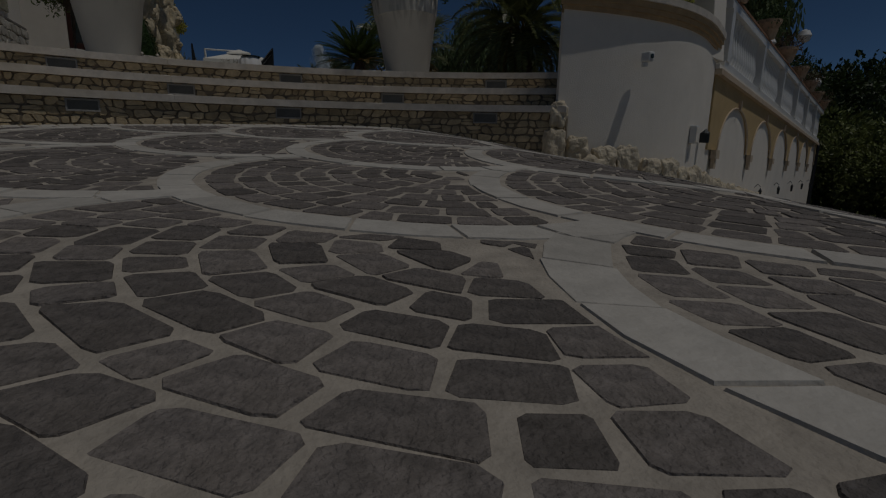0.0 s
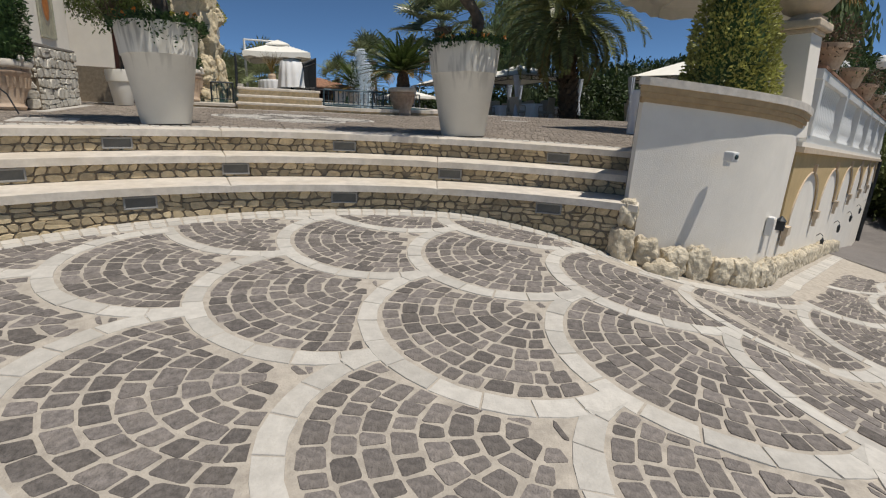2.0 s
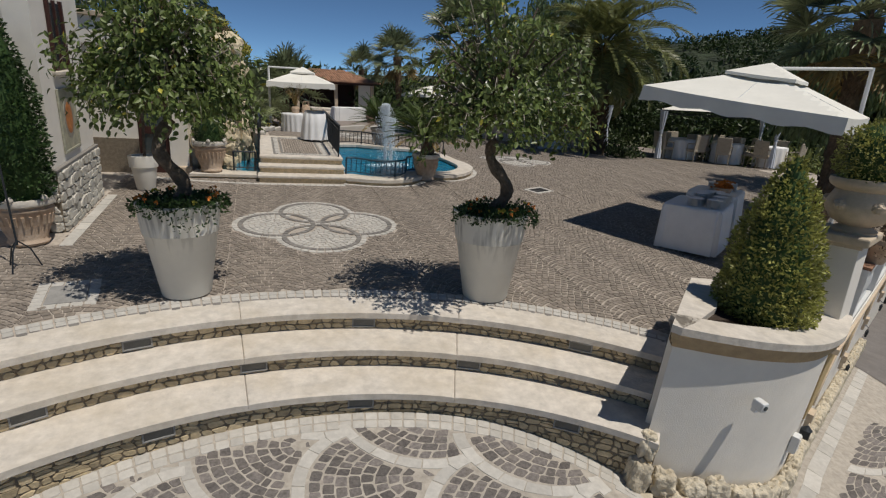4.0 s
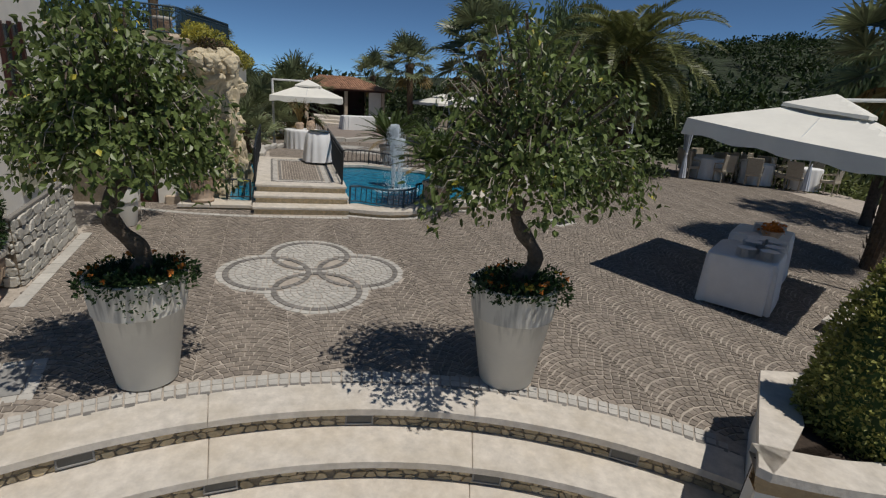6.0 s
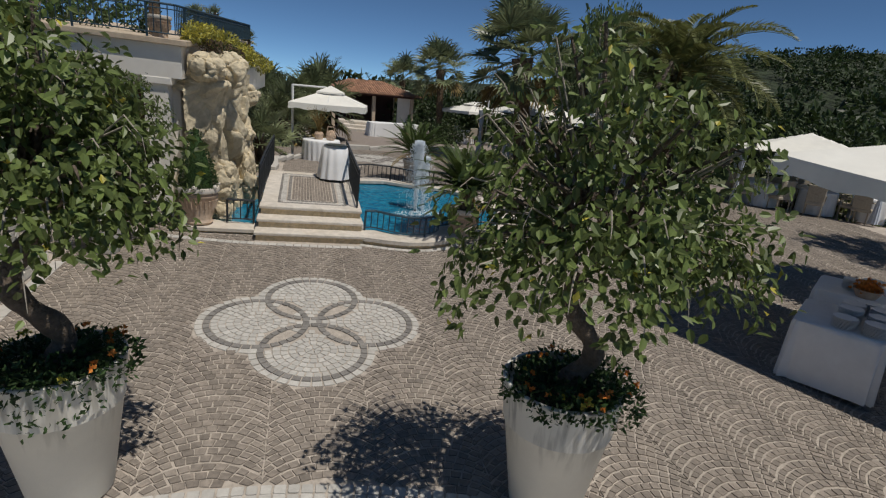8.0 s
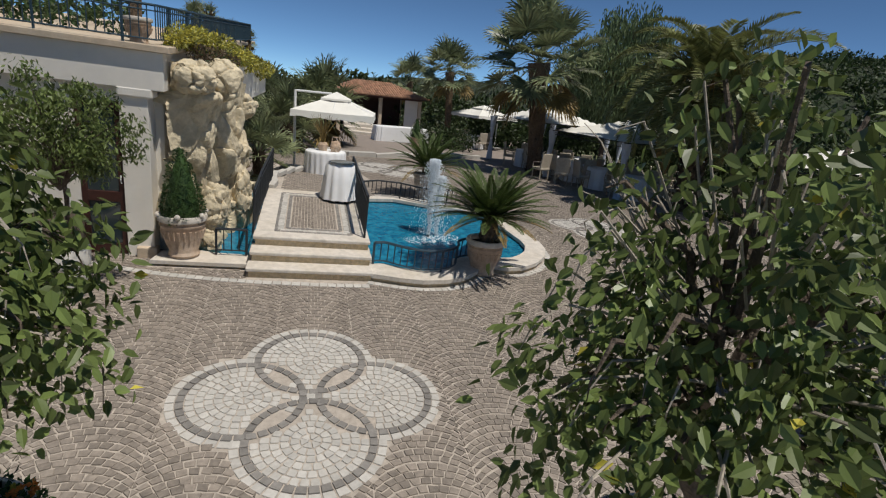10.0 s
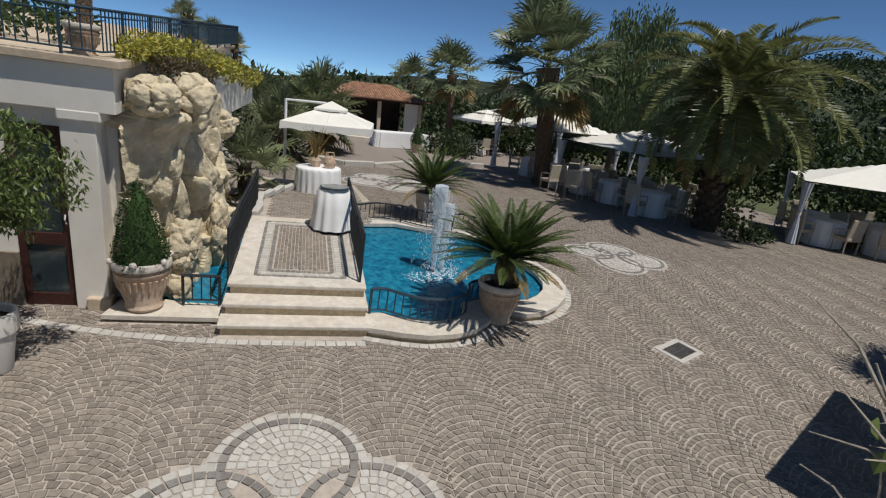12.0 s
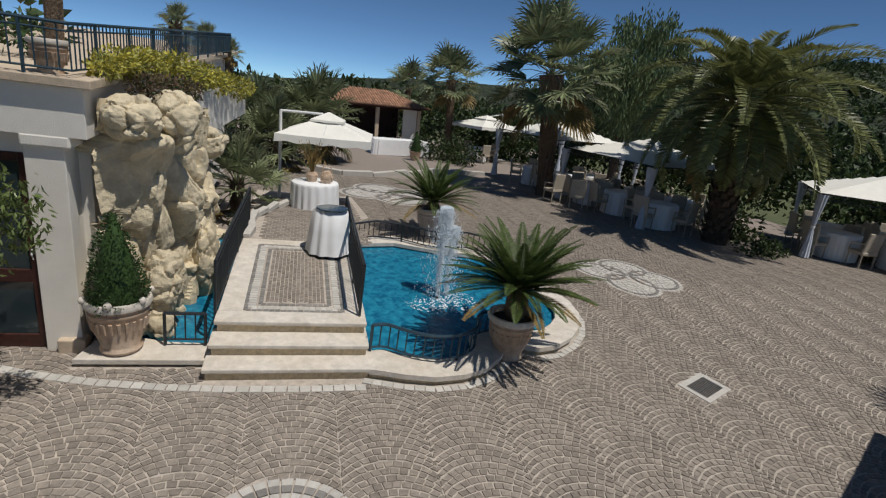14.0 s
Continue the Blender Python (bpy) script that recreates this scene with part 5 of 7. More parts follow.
# fountain: jets as many drops
def fountain(m):
    rng = random.Random(12)
    t = thing("fountain", m, "white foaming fountain jet in the pool", "fountain")
    part("nozzle", lathe(bmesh.new(), [(0.03, -0.1), (0.03, 0.03), (0.018, 0.08), (0.012, 0.1)], 12), M_IRON, t, "", True)
    M_FOAM = material("white_water", (0.78, 0.84, 0.88), 0.2, 0.05, 6, 0.0, 60, spec=0.6)
    bm = bmesh.new()
    for i in range(7200):
        k = rng.random()
        rise = rng.random() < 0.5
        top = 1.34 if i % 3 else 1.05
        z = top * (1 - (1 - k) ** 2) if rise else top * 0.97 * (1 - k * k)
        sp = (0.03 + 0.07 * math.sin(2.2 * k)) if rise else (0.07 + 0.24 * k ** 0.8)
        a = rng.uniform(0, 6.283)
        r = sp * rng.random() ** 0.7 * (1 if rise else rng.uniform(0.7, 1.4))
        s = rng.uniform(0.003, 0.0095) * (1.1 if rise else 0.8)
        c = Vector((r * math.cos(a) + (0.0 if i % 3 else 0.16), r * math.sin(a) + (0.0 if i % 3 else 0.1), z))
        w = [bm.verts.new(c + Vector(o) * s) for o in ((1, 0, 0), (-0.5, 0.87, 0), (-0.5, -0.87, 0), (0, 0, 2.6), (0, 0, -1.8))]
        for x, y, q in ((0, 1, 3), (1, 2, 3), (2, 0, 3), (1, 0, 4), (2, 1, 4), (0, 2, 4)):
            bm.faces.new((w[x], w[y], w[q]))
    part("spray", bm, M_FOAM, t, "drops and foam")["kind"] = "stuff"
    bm = bmesh.new()
    for i in range(700):
        a, r = rng.uniform(0, 6.283), 0.55 * rng.random() ** 0.7
        blob_c = Vector((r * math.cos(a), r * math.sin(a), 0.0))
        s = rng.uniform(0.005, 0.016)
        w = [bm.verts.new(blob_c + Vector(o) * s) for o in ((1, 0, 0), (0, 1, 0), (-1, 0, 0), (0, -1, 0), (0, 0, 0.7))]
        for x, y in ((0, 1), (1, 2), (2, 3), (3, 0)):
            bm.faces.new((w[x], w[y], w[4]))
    part("splash", bm, M_FOAM, t, "white splashes on the water")["kind"] = "stuff"
    return t


fountain(at(1.98, 4.35, 0.03))
# ---- bay details: fieldstones, lamp, boxes, pier with urn ----
def fieldstone(c, s, seed, turn=0.0):
    """A blocky stone with blunt corners and a broken surface."""
    o = thing("fieldstone", TILT, "rough pale yellow fieldstone at the foot of the white wall", "stone", "fieldstones along the wall")
    bm = bmesh.new()
    bmesh.ops.create_icosphere(bm, subdivisions=4, radius=1.0)
    ca, sa = math.cos(turn), math.sin(turn)
    for v in bm.verts:
        d = v.co.normalized()
        r = (abs(d.x) ** 4 + abs(d.y) ** 4 + abs(d.z) ** 4) ** -0.25
        q = Vector((seed * 3.7, seed * 1.3, 0))
        r *= 0.93 + 0.26 * noise.noise(d * 2.1 + q) + 0.10 * abs(noise.noise(d * 5 + q)) + 0.035 * noise.noise(d * 13 + q)
        x, y = d.x * r * s[0], d.y * r * s[1]
        v.co = Vector((c[0] + x * ca - y * sa, c[1] + x * sa + y * ca, c[2] + d.z * r * s[2]))
    part("stone", bm, M_RUBBLE, o)
    return o


FS = random.Random(8)
for i, (x, y, z, a, b, c) in enumerate(((2.27, -4.66, -0.46, 0.08, 0.08, 0.12), (2.22, -4.70, -0.76, 0.10, 0.10, 0.17), (2.40, -4.80, -0.78, 0.10, 0.09, 0.13), (2.20, -4.80, -0.98, 0.12, 0.11, 0.12), (2.46, -4.92, -1.0, 0.16, 0.11, 0.17))):
    fieldstone((x, y, z), (a, b, c), i + 1, -0.5)
foot = [Vector((x, y)) for x, y in ((2.66, -4.88), (2.98, -4.96), (3.42, -5.0), (3.86, -4.88), (4.2, -4.71), (4.58, -4.49))]
k = 0.0
for i in range(20):
    f = i / 19
    half = 0.112 - 0.06 * f
    j = min(4, int(k))
    p, d = foot[j].lerp(foot[j + 1], k - j), foot[j + 1] - foot[j]
    hz = (0.155 - 0.055 * f) * FS.uniform(0.85, 1.15)
    fieldstone((p.x, p.y, ground_z(p.x, p.y) + hz * 0.75), (half, 0.075 - 0.02 * f, hz), 20 + i, math.atan2(d.y, d.x))
    k += (2 * half - 0.035 * f) / d.length * 1.02
    if k >= 5:
        break
for i in range(44):
    q = 0.12 + i * 0.15
    x, y = 4.55 + FD.x * q, -4.50 + FD.y * q
    fieldstone((x, y, ground_z(x, y) + 0.08), (0.085, 0.07, 0.12 + 0.03 * FS.random()), 40 + i, math.atan2(FD.y, FD.x))

wl = thing("wall_spotlight", TILT @ pose(2.98, -4.96, 0.06), "small white wall spotlight with a dark lens", "lamp")
part("housing", bm_box((-0.035, -0.07, -0.035), (0.035, 0.03, 0.05), 0.012), M_METAL_W, wl)
part("lens", lathe(bmesh.new(), [(0.02, 0), (0.02, 0.006), (0.004, 0.008)], 16), M_GLASS_DARK, wl).matrix_basis = pose(0, -0.07, 0.01, 90, 0, 0)
part("bracket", bm_box((-0.02, -0.01, -0.075), (0.02, 0.03, -0.035), 0.004), M_METAL_W, wl)
mb = thing("meter_box", TILT @ pose(3.86, -4.83, -0.60, 0, 0, 24), "flat grey meter box on the white wall", "box")
part("case", bm_box((-0.05, -0.03, -0.09), (0.05, 0.03, 0.09), 0.006), M_METAL_W, mb)
part("lid", bm_box((-0.044, -0.038, -0.08), (0.044, -0.03, 0.08), 0.004), M_PLASTER, mb)
cb = thing("conduit_box", TILT @ pose(4.14, -4.70, -0.62, 0, 0, 28), "small dark lantern bracket on the white wall", "lantern")
part("case", bm_box((-0.03, -0.07, -0.06), (0.03, 0.02, 0.04), 0.008), M_IRON, cb)
part("cap", lathe(bmesh.new(), [(0.05, 0.04), (0.03, 0.06), (0.006, 0.085)], 12, (0, -0.03, 0)), M_IRON, cb)

pier = thing("gate_pier", at(4.40, -4.32, 0.20, 22), "white plastered pier with a moulded stone cap", "pier")
part("shaft", bm_box((-0.2, -0.2, 0.0), (0.2, 0.2, 0.98), 0.006), M_PLASTER, pier)
part("neck", bm_box((-0.22, -0.22, 0.98), (0.22, 0.22, 1.02), 0.008), M_CAP, pier)
part("cap", bm_box((-0.27, -0.27, 1.02), (0.27, 0.27, 1.10), 0.018), M_CAP, pier)
urn = thing("garland_urn", at(4.40, -4.32, 1.30), "large sandstone urn with carved garlands on the pier", "urn")
part("foot", lathe(bmesh.new(), [(0.17, 0), (0.18, 0.03), (0.13, 0.06), (0.12, 0.08)], 32), M_CAP, urn, "", True)
part("bowl", lathe(bmesh.new(), [(0.12, 0.07), (0.2, 0.11), (0.265, 0.2), (0.27, 0.28), (0.23, 0.36), (0.215, 0.40)], 40), M_CAP, urn, "", True)
part("rim", lathe(bmesh.new(), [(0.215, 0.39), (0.27, 0.43), (0.285, 0.47), (0.275, 0.5), (0.23, 0.5), (0.2, 0.44)], 40), M_CAP, urn, "", True)
for i in range(6):
    a = i * math.pi / 3
    part("garland", blob(bmesh.new(), (0.265 * math.cos(a), 0.265 * math.sin(a), 0.27), (0.05, 0.05, 0.045), i, 3, 0.4, 3), M_CAP, urn, "", True)
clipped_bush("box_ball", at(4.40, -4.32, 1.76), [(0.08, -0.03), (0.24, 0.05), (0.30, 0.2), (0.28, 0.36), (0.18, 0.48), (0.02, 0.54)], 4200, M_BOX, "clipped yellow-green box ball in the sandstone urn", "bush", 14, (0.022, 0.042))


# ---- the long facade under the balustrade ----
def along(s, out, z):
    return (4.52 + FD.x * s + FD.y * out, -4.44 + FD.y * s - FD.x * out, z)


def run(bm, s0, s1, o0, o1, z0, z1):
    """A bar along the facade from s0 to s1; heights are functions of s."""
    vs = [bm.verts.new(along(s, o, z(s))) for s in (s0, s1) for o, z in ((o0, z0), (o1, z0), (o1, z1), (o0, z1))]
    for q in ((0, 1, 2, 3), (7, 6, 5, 4), (0, 4, 5, 1), (1, 5, 6, 2), (2, 6, 7, 3), (3, 7, 4, 0)):
        bm.faces.new([vs[k] for k in q])
    return bm


FLEN, S0 = 13.6, 0.3
zt = lambda s: 0.92 - 0.042 * s      # top of the balustrade
zc = lambda s: 0.13 - 0.056 * s    # cornice
facade = thing("arcade_wall", TILT, "long white wall with ochre blind arches under a balustrade", "wall", kind="structure")
part("wall", run(bmesh.new(), 0.0, FLEN, -0.3, 0.0, lambda s: -5.0, lambda s: zc(s)), M_PLASTER, facade)
part("cornice", run(bmesh.new(), 0.0, FLEN, -0.3, 0.08, lambda s: zc(s) - 0.06, lambda s: zc(s) + 0.0), M_CAP, facade, "ochre cornice")
part("cornice", run(bmesh.new(), 0.0, FLEN, -0.3, 0.05, lambda s: zc(s) + 0.001, lambda s: zc(s) + 0.05), M_PLASTER, facade)
NB = 6
part("spandrel", run(bmesh.new(), 0.03, S0, 0.0, 0.022, lambda s: zc(s) - 0.88, lambda s: zc(s) - 0.06), M_OCHRE, facade, "ochre arch field")
bw = (FLEN - S0) / NB
drop = lambda s: 0.88 - 0.016 * s    # from the cornice to the springing
for k in range(NB):
    s0 = S0 + k * bw
    sm, ra = s0 + bw / 2, bw * 0.42
    bm = bmesh.new()
    arc = []
    for i in range(17):
        a = math.pi * i / 16
        s = sm - ra * math.cos(a)
        arc.append((s, zc(s) - drop(s) + ra * 0.62 * math.sin(a)))
    edge = [(s0, zc(s0) - drop(s0))] + arc + [(s0 + bw, zc(s0 + bw) - drop(s0 + bw))]
    f = [bm.verts.new(along(s, 0.022, z)) for s, z in edge]
    b = [bm.verts.new(along(s, 0.001, z)) for s, z in edge]
    t = [bm.verts.new(along(s, 0.022, zc(s) - 0.06)) for s, z in edge]
    for i in range(len(edge) - 1):
        bm.faces.new((f[i], f[i + 1], t[i + 1], t[i]))
        bm.faces.new((b[i], b[i + 1], f[i + 1], f[i]))
    part("spandrel", bm, M_OCHRE, facade, "ochre arch field")
    bm = bmesh.new()
    tube(bm, [along(s, 0.025, z) for s, z in arc], 0.013, 6)
    part("arch_moulding", bm, M_CAP, facade)
    part("keystone", run(bmesh.new(), sm - 0.02, sm + 0.02, 0.02, 0.06, lambda s: zc(s) - drop(s) + ra * 0.6, lambda s: zc(s) - drop(s) + ra * 0.6 + 0.12), M_CAP, facade, "carved keystone")
    bm = run(bmesh.new(), s0 - 0.08, s0 + 0.1, 0.02, 0.08, lambda s: zc(s) - drop(s) - 0.10, lambda s: zc(s) - drop(s))
    part("corbel", bm, M_CAP, facade)
    part("corbel_foot", run(bmesh.new(), s0 - 0.04, s0 + 0.06, 0.02, 0.06, lambda s: zc(s) - drop(s) - 0.22, lambda s: zc(s) - drop(s) - 0.101), M_CAP, facade)
    ln = thing("wall_lantern", TILT @ Matrix.Translation(along(sm + 0.05, 0.09, zc(sm) - drop(sm) - 0.62)), "small dark metal wall lantern", "lantern", "lanterns under the arches")
    part("body", lathe(bmesh.new(), [(0.01, -0.07), (0.02, -0.06), (0.026, 0.04), (0.032, 0.045), (0.012, 0.08), (0.004, 0.1)], 8), M_IRON, ln)
    part("arm", tube(bmesh.new(), [(0, 0, 0.12), (-0.02, 0.04, 0.16), (-0.04, 0.09, 0.1)], 0.007, 5), M_IRON, ln)
downpipe = part("downpipe", tube(bmesh.new(), [along(FLEN + 0.02, 0.05, zc(FLEN)), along(FLEN + 0.02, 0.05, -4.0)], 0.05, 10), M_IRON, facade, "dark iron downpipe")

bal = thing("balustrade", TILT, "white balustrade with turned balusters above the arcade", "balustrade")
part("plinth", run(bmesh.new(), 0.25, FLEN, -0.12, 0.04, lambda s: zc(s) + 0.05, lambda s: zc(s) + 0.13), M_METAL_W, bal)
part("handrail", run(bmesh.new(), 0.25, FLEN, -0.13, 0.05, lambda s: zt(s) - 0.10, lambda s: zt(s)), M_METAL_W, bal)
part("coping_tile", run(bmesh.new(), 0.25, FLEN, -0.14, 0.06, lambda s: zt(s) + 0.001, lambda s: zt(s) + 0.03), M_TILE, bal, "red clay coping")
base_mesh = None
for k in range(NB):
    s0 = S0 + k * bw
    part("baluster_post", run(bmesh.new(), s0, s0 + 0.14, -0.13, 0.052, lambda s: zc(s) + 0.13, lambda s: zt(s) - 0.1), M_METAL_W, bal)
    for i in range(13):
        s = s0 + 0.26 + i * 0.144
        h = zt(s) - zc(s) - 0.23
        if base_mesh is None:
            o = part("baluster", lathe(bmesh.new(), [(0.045, 0), (0.045, 0.06), (0.025, 0.09), (0.048, 0.25), (0.04, 0.42), (0.022, 0.62), (0.022, 0.8), (0.038, 0.9), (0.042, 1.0)], 12), M_METAL_W, bal, "", True)
            base_mesh = o.data
        else:
            o = new("baluster", base_mesh)
            o.parent = bal
        o.location = along(s, -0.04, zc(s) + 0.13)
        o.scale = (1, 1, h)
for k in range(7):
    s = 0.62 + k * bw * 0.95
    fp = thing("terracotta_pot", TILT @ Matrix.Translation(along(s, 0.02, zt(s) + 0.03)), "terracotta pot with straggling plants on the balustrade", "flowerpot", "pots on the balustrade")
    part("pot", lathe(bmesh.new(), [(0.09, 0), (0.10, 0.02), (0.15, 0.2), (0.165, 0.21), (0.165, 0.26), (0.14, 0.26), (0.13, 0.2)], 24), M_TERRA, fp, "", True)
    part("soil", lathe(bmesh.new(), [(0.13, 0.2), (0.01, 0.22)], 16), M_SOIL, fp)
    lv = []
    for i in range(520):
        d = rand_dir()
        q = Vector((0, 0, 0.34)) + Vector((d.x * 0.26, d.y * 0.26, d.z * 0.2)) * RNG.random() ** 0.5
        if i % 3 == 0:
            q.z -= 0.25 * RNG.random()
        lv.append((q, (d + rand_dir()).normalized(), rand_dir(), RNG.uniform(0.03, 0.06), 0.02))
    leaf_mesh("plant", lv, M_BROWNPLANT if k % 2 == 0 else M_CYPRESS, fp)["kind"] = "stuff"


def globe_lamp(x, y, z0, heads, label):
    t = thing("globe_lamp", at(x, y, z0), label, "street lamp", "globe lamps")
    h = max(z for _, _, z in heads)
    part("post", lathe(bmesh.new(), [(0.06, 0), (0.06, 0.1), (0.035, 0.14), (0.03, h - 0.2), (0.04, h - 0.15)], 12), M_IRON, t, "", True)
    for dx, dy, z in heads:
        part("arm", tube(bmesh.new(), [(0, 0, h - 0.25), (dx * 0.6, dy * 0.6, z - 0.25), (dx, dy, z - 0.13)], 0.015, 6), M_IRON, t, "", True)
        part("globe", lathe(bmesh.new(), [(0.03, z - 0.13), (0.09, z - 0.1), (0.13, z), (0.09, z + 0.095), (0.01, z + 0.13)], 20, (dx, dy, 0)), M_LAMPGLASS, t, "white opal globe", True)
    return t


globe_lamp(10.62, -1.2, -0.4, [(-0.19, 0.32, 2.04), (-0.11, 0.19, 1.85), (0.21, -0.34, 1.90)], "iron lamp post with white globes beyond the balustrade")
globe_lamp(15.8, 1.35, -0.7, [(-0.11, 0.18, 1.86), (0.13, -0.21, 1.80)], "lower iron lamp post with white globes")


# ---- lights in the step risers ----
def step_light(ang, r, z, label):
    t = thing("step_light", TILT @ pose(C0[0] + r * math.cos(radians(ang)), C0[1] + r * math.sin(radians(ang)), z, 0, 0, ang - 90), label, "step light", "lights in the risers")
    for a, b in (((-0.115, -0.022, -0.05), (0.115, 0.02, -0.036)), ((-0.115, -0.022, 0.036), (0.115, 0.02, 0.05)), ((-0.115, -0.022, -0.036), (-0.101, 0.02, 0.036)), ((0.101, -0.022, -0.036), (0.115, 0.02, 0.036))):
        part("frame", bm_box(a, b, 0.002), M_CONCRETE, t)
    part("glass", bm_box((-0.101, -0.014, -0.036), (0.101, 0.0, 0.036)), M_STEPGLASS, t)
    return t


for r, z, angs in ((R_TOP + 0.045, -0.118, (81.1, 104.3, 55.5, 128)), (R_MID + 0.045, Z_MID - 0.118, (93.5, 68.4, 113.7, 140)), (R_LOW + 0.045, Z_LOW - 0.118, (103.6, 81.5, 55.9, 127))):
    for a in angs:
        step_light(a, r, z, "dusty glass step light in a grey frame in the riser")


# ---- parasols ----
def canopy_mesh(w, rise, sag, n=10, valance=0.16, inner=0.0):
    """A square cloth roof drawn up to its middle, with a hanging edge."""
    bm = bmesh.new()
    g = []
    for j in range(2 * n + 1):
        row = []
        for i in range(2 * n + 1):
            u, v = i / n - 1, j / n - 1
            m = max(abs(u), abs(v))
            d = min(abs(u), abs(v)) / m if m > 0 else 1
            z = rise * (1 - m) - sag * math.sin(math.pi * m) * (1 - d * d) - 0.05 * w * 0.5 * (1 - d * d) * m * 0.3
            row.append(bm.verts.new((u * w / 2, v * w / 2, z)))
        g.append(row)
    for j in range(2 * n):
        for i in range(2 * n):
            u, v = (i + 0.5) / n - 1, (j + 0.5) / n - 1
            if max(abs(u), abs(v)) < inner:
                continue
            bm.faces.new((g[j][i], g[j][i + 1], g[j + 1][i + 1], g[j + 1][i]))
    ring = g[0][:-1] + [r[-1] for r in g[:-1]] + list(reversed(g[-1]))[:-1] + [r[0] for r in reversed(g[1:])]
    low = []
    for k, v in enumerate(ring):
        low.append(bm.verts.new(v.co + Vector((v.co.x * 0.012, v.co.y * 0.012, -valance * (0.9 + 0.1 * math.cos(k * 1.3))))))
    for k in range(len(ring)):
        q = (k + 1) % len(ring)
        bm.faces.new((ring[k], low[k], low[q], ring[q]))
    return bm


def parasol(m, w, edge_z, rise, pole, top, label, group, lean=0.0, valance=0.16):
    """A cantilever parasol: pole at plan offset pole, boom to the hub, square cloth with a raised vent."""
    t = thing("cantilever_parasol", m, label, "parasol", group)
    tip = pose(0, 0, edge_z, 0, lean, 0)
    roof = part("canopy", canopy_mesh(w, rise, 0.03, 10, valance), M_CANVAS, t, "ivory canvas roof")
    roof.matrix_basis = tip
    o = part("vent", canopy_mesh(w * 0.36, rise * 0.42, 0.01, 5, 0.05), M_CANVAS, roof, "raised canvas vent")
    o.matrix_basis = pose(0, 0, rise * 0.78)
    px, py = pole
    part("pole", tube(bmesh.new(), [(px, py, 0.05), (px, py, top)], 0.032, 10), M_METAL_W, t)
    part("boom", tube(bmesh.new(), [(px, py, top - 0.02), (px * 0.12, py * 0.12, edge_z + rise + 0.02)], 0.025, 8), M_METAL_W, t)
    part("base", bm_box((px - 0.3, py - 0.3, 0.0), (px + 0.3, py + 0.3, 0.06), 0.01), M_CONCRETE, t)
    part("hub", lathe(bmesh.new(), [(0.03, 0), (0.05, 0.04), (0.03, 0.09)], 12, (0, 0, edge_z + rise * 0.86)), M_METAL_W, t)
    for k in range(8):
        a = k * math.pi / 4
        r = w / 2 * (1.38 if k % 2 else 1.0)
        part("rib", tube(bmesh.new(), [(0, 0, rise * 0.9), (math.cos(a) * r * 0.97, math.sin(a) * r * 0.97, -0.02)], 0.01, 5), M_METAL_W, roof)
    return t


parasol(at(6.60, -1.25, 0, -62), 2.62, 2.30, 0.48, (1.15, 1.5), 2.9, "wide ivory cantilever parasol over the buffet table", "cantilever parasols", 7.0, 0.22)
parasol(at(0.56, 9.35, landing_z(0.5, 9.35), -8), 1.88, 1.48, 0.38, (-0.96, -0.2), 1.90, "ivory cantilever parasol over round tables", "cantilever parasols")
parasol(beyond(9.35, 24.2, 0, 20), 2.7, 1.85, 0.45, (1.4, 0.4), 2.5, "far ivory parasol in the garden", "cantilever parasols")


# ---- tables and chairs ----
def cloth_table(name, m, shape, h, label, group, flare=0.08, folds=16):
    """A table under a white cloth that hangs in folds; shape is a radius or (length, width)."""
    t = thing(name, m, label, "table", group)
    bm = bmesh.new()
    n = 96
    rings = []
    for k, (f, z) in enumerate(((0.0, h), (0.97, h), (1.0, h - 0.012), (1.0, h - 0.06), (1.0, h * 0.5), (1.0, 0.03))):
        row = []
        for i in range(n):
            a = 2 * math.pi * i / n
            if isinstance(shape, tuple):
                e = 0.14
                c, s = math.cos(a), math.sin(a)
                x, y = shape[0] / 2 * math.copysign(abs(c) ** e, c), shape[1] / 2 * math.copysign(abs(s) ** e, s)
            else:
                x, y = shape * math.cos(a), shape * math.sin(a)
            hang = max(0, k - 2) / 3
            g = 1 + (flare * hang + (0.09 if isinstance(shape, tuple) else 0.045) * hang * math.sin(a * folds + 1.3 * math.sin(a * 3))) / (shape if not isinstance(shape, tuple) else shape[1] * 0.9) * (0.4 if not isinstance(shape, tuple) else 0.5)
            row.append(bm.verts.new((x * f * g, y * f * g, z)))
        rings.append(row)
    for p, q in zip(rings[1:], rings[2:]):
        for i in range(n):
            j = (i + 1) % n
            bm.faces.new((p[i], q[i], q[j], p[j]))
    bm.faces.new(rings[1])
    for v in rings[0]:
        bm.verts.remove(v)
    part("tablecloth", bm, M_CLOTH, t, "white tablecloth in soft folds", True)
    part("leg", tube(bmesh.new(), [(0, 0, 0), (0, 0, h - 0.02)], 0.04, 8), M_IRON, t)
    return t


cloth_table("round_table", at(0.30, 8.15, landing_z(0.3, 8.15)), 0.45, 0.52, "round table with a white cloth under the parasol", "round tables", 0.05, 18)
cloth_table("bar_table", at(0.45, 5.0, 0.40), 0.205, 0.66, "tall round table with a long white cloth on the deck", "round tables", 0.3, 9)
part("mirror_top", lathe(bmesh.new(), [(0.22, 0), (0.22, 0.008), (0.2, 0.012)], 40), M_GLASS_DARK, tagged(new("table_top_glass"), "round grey glass plate on the bar table", "plate"), "dark glass")
bpy.data.objects["table_top_glass"].matrix_basis = at(0.45, 5.0, 1.06)

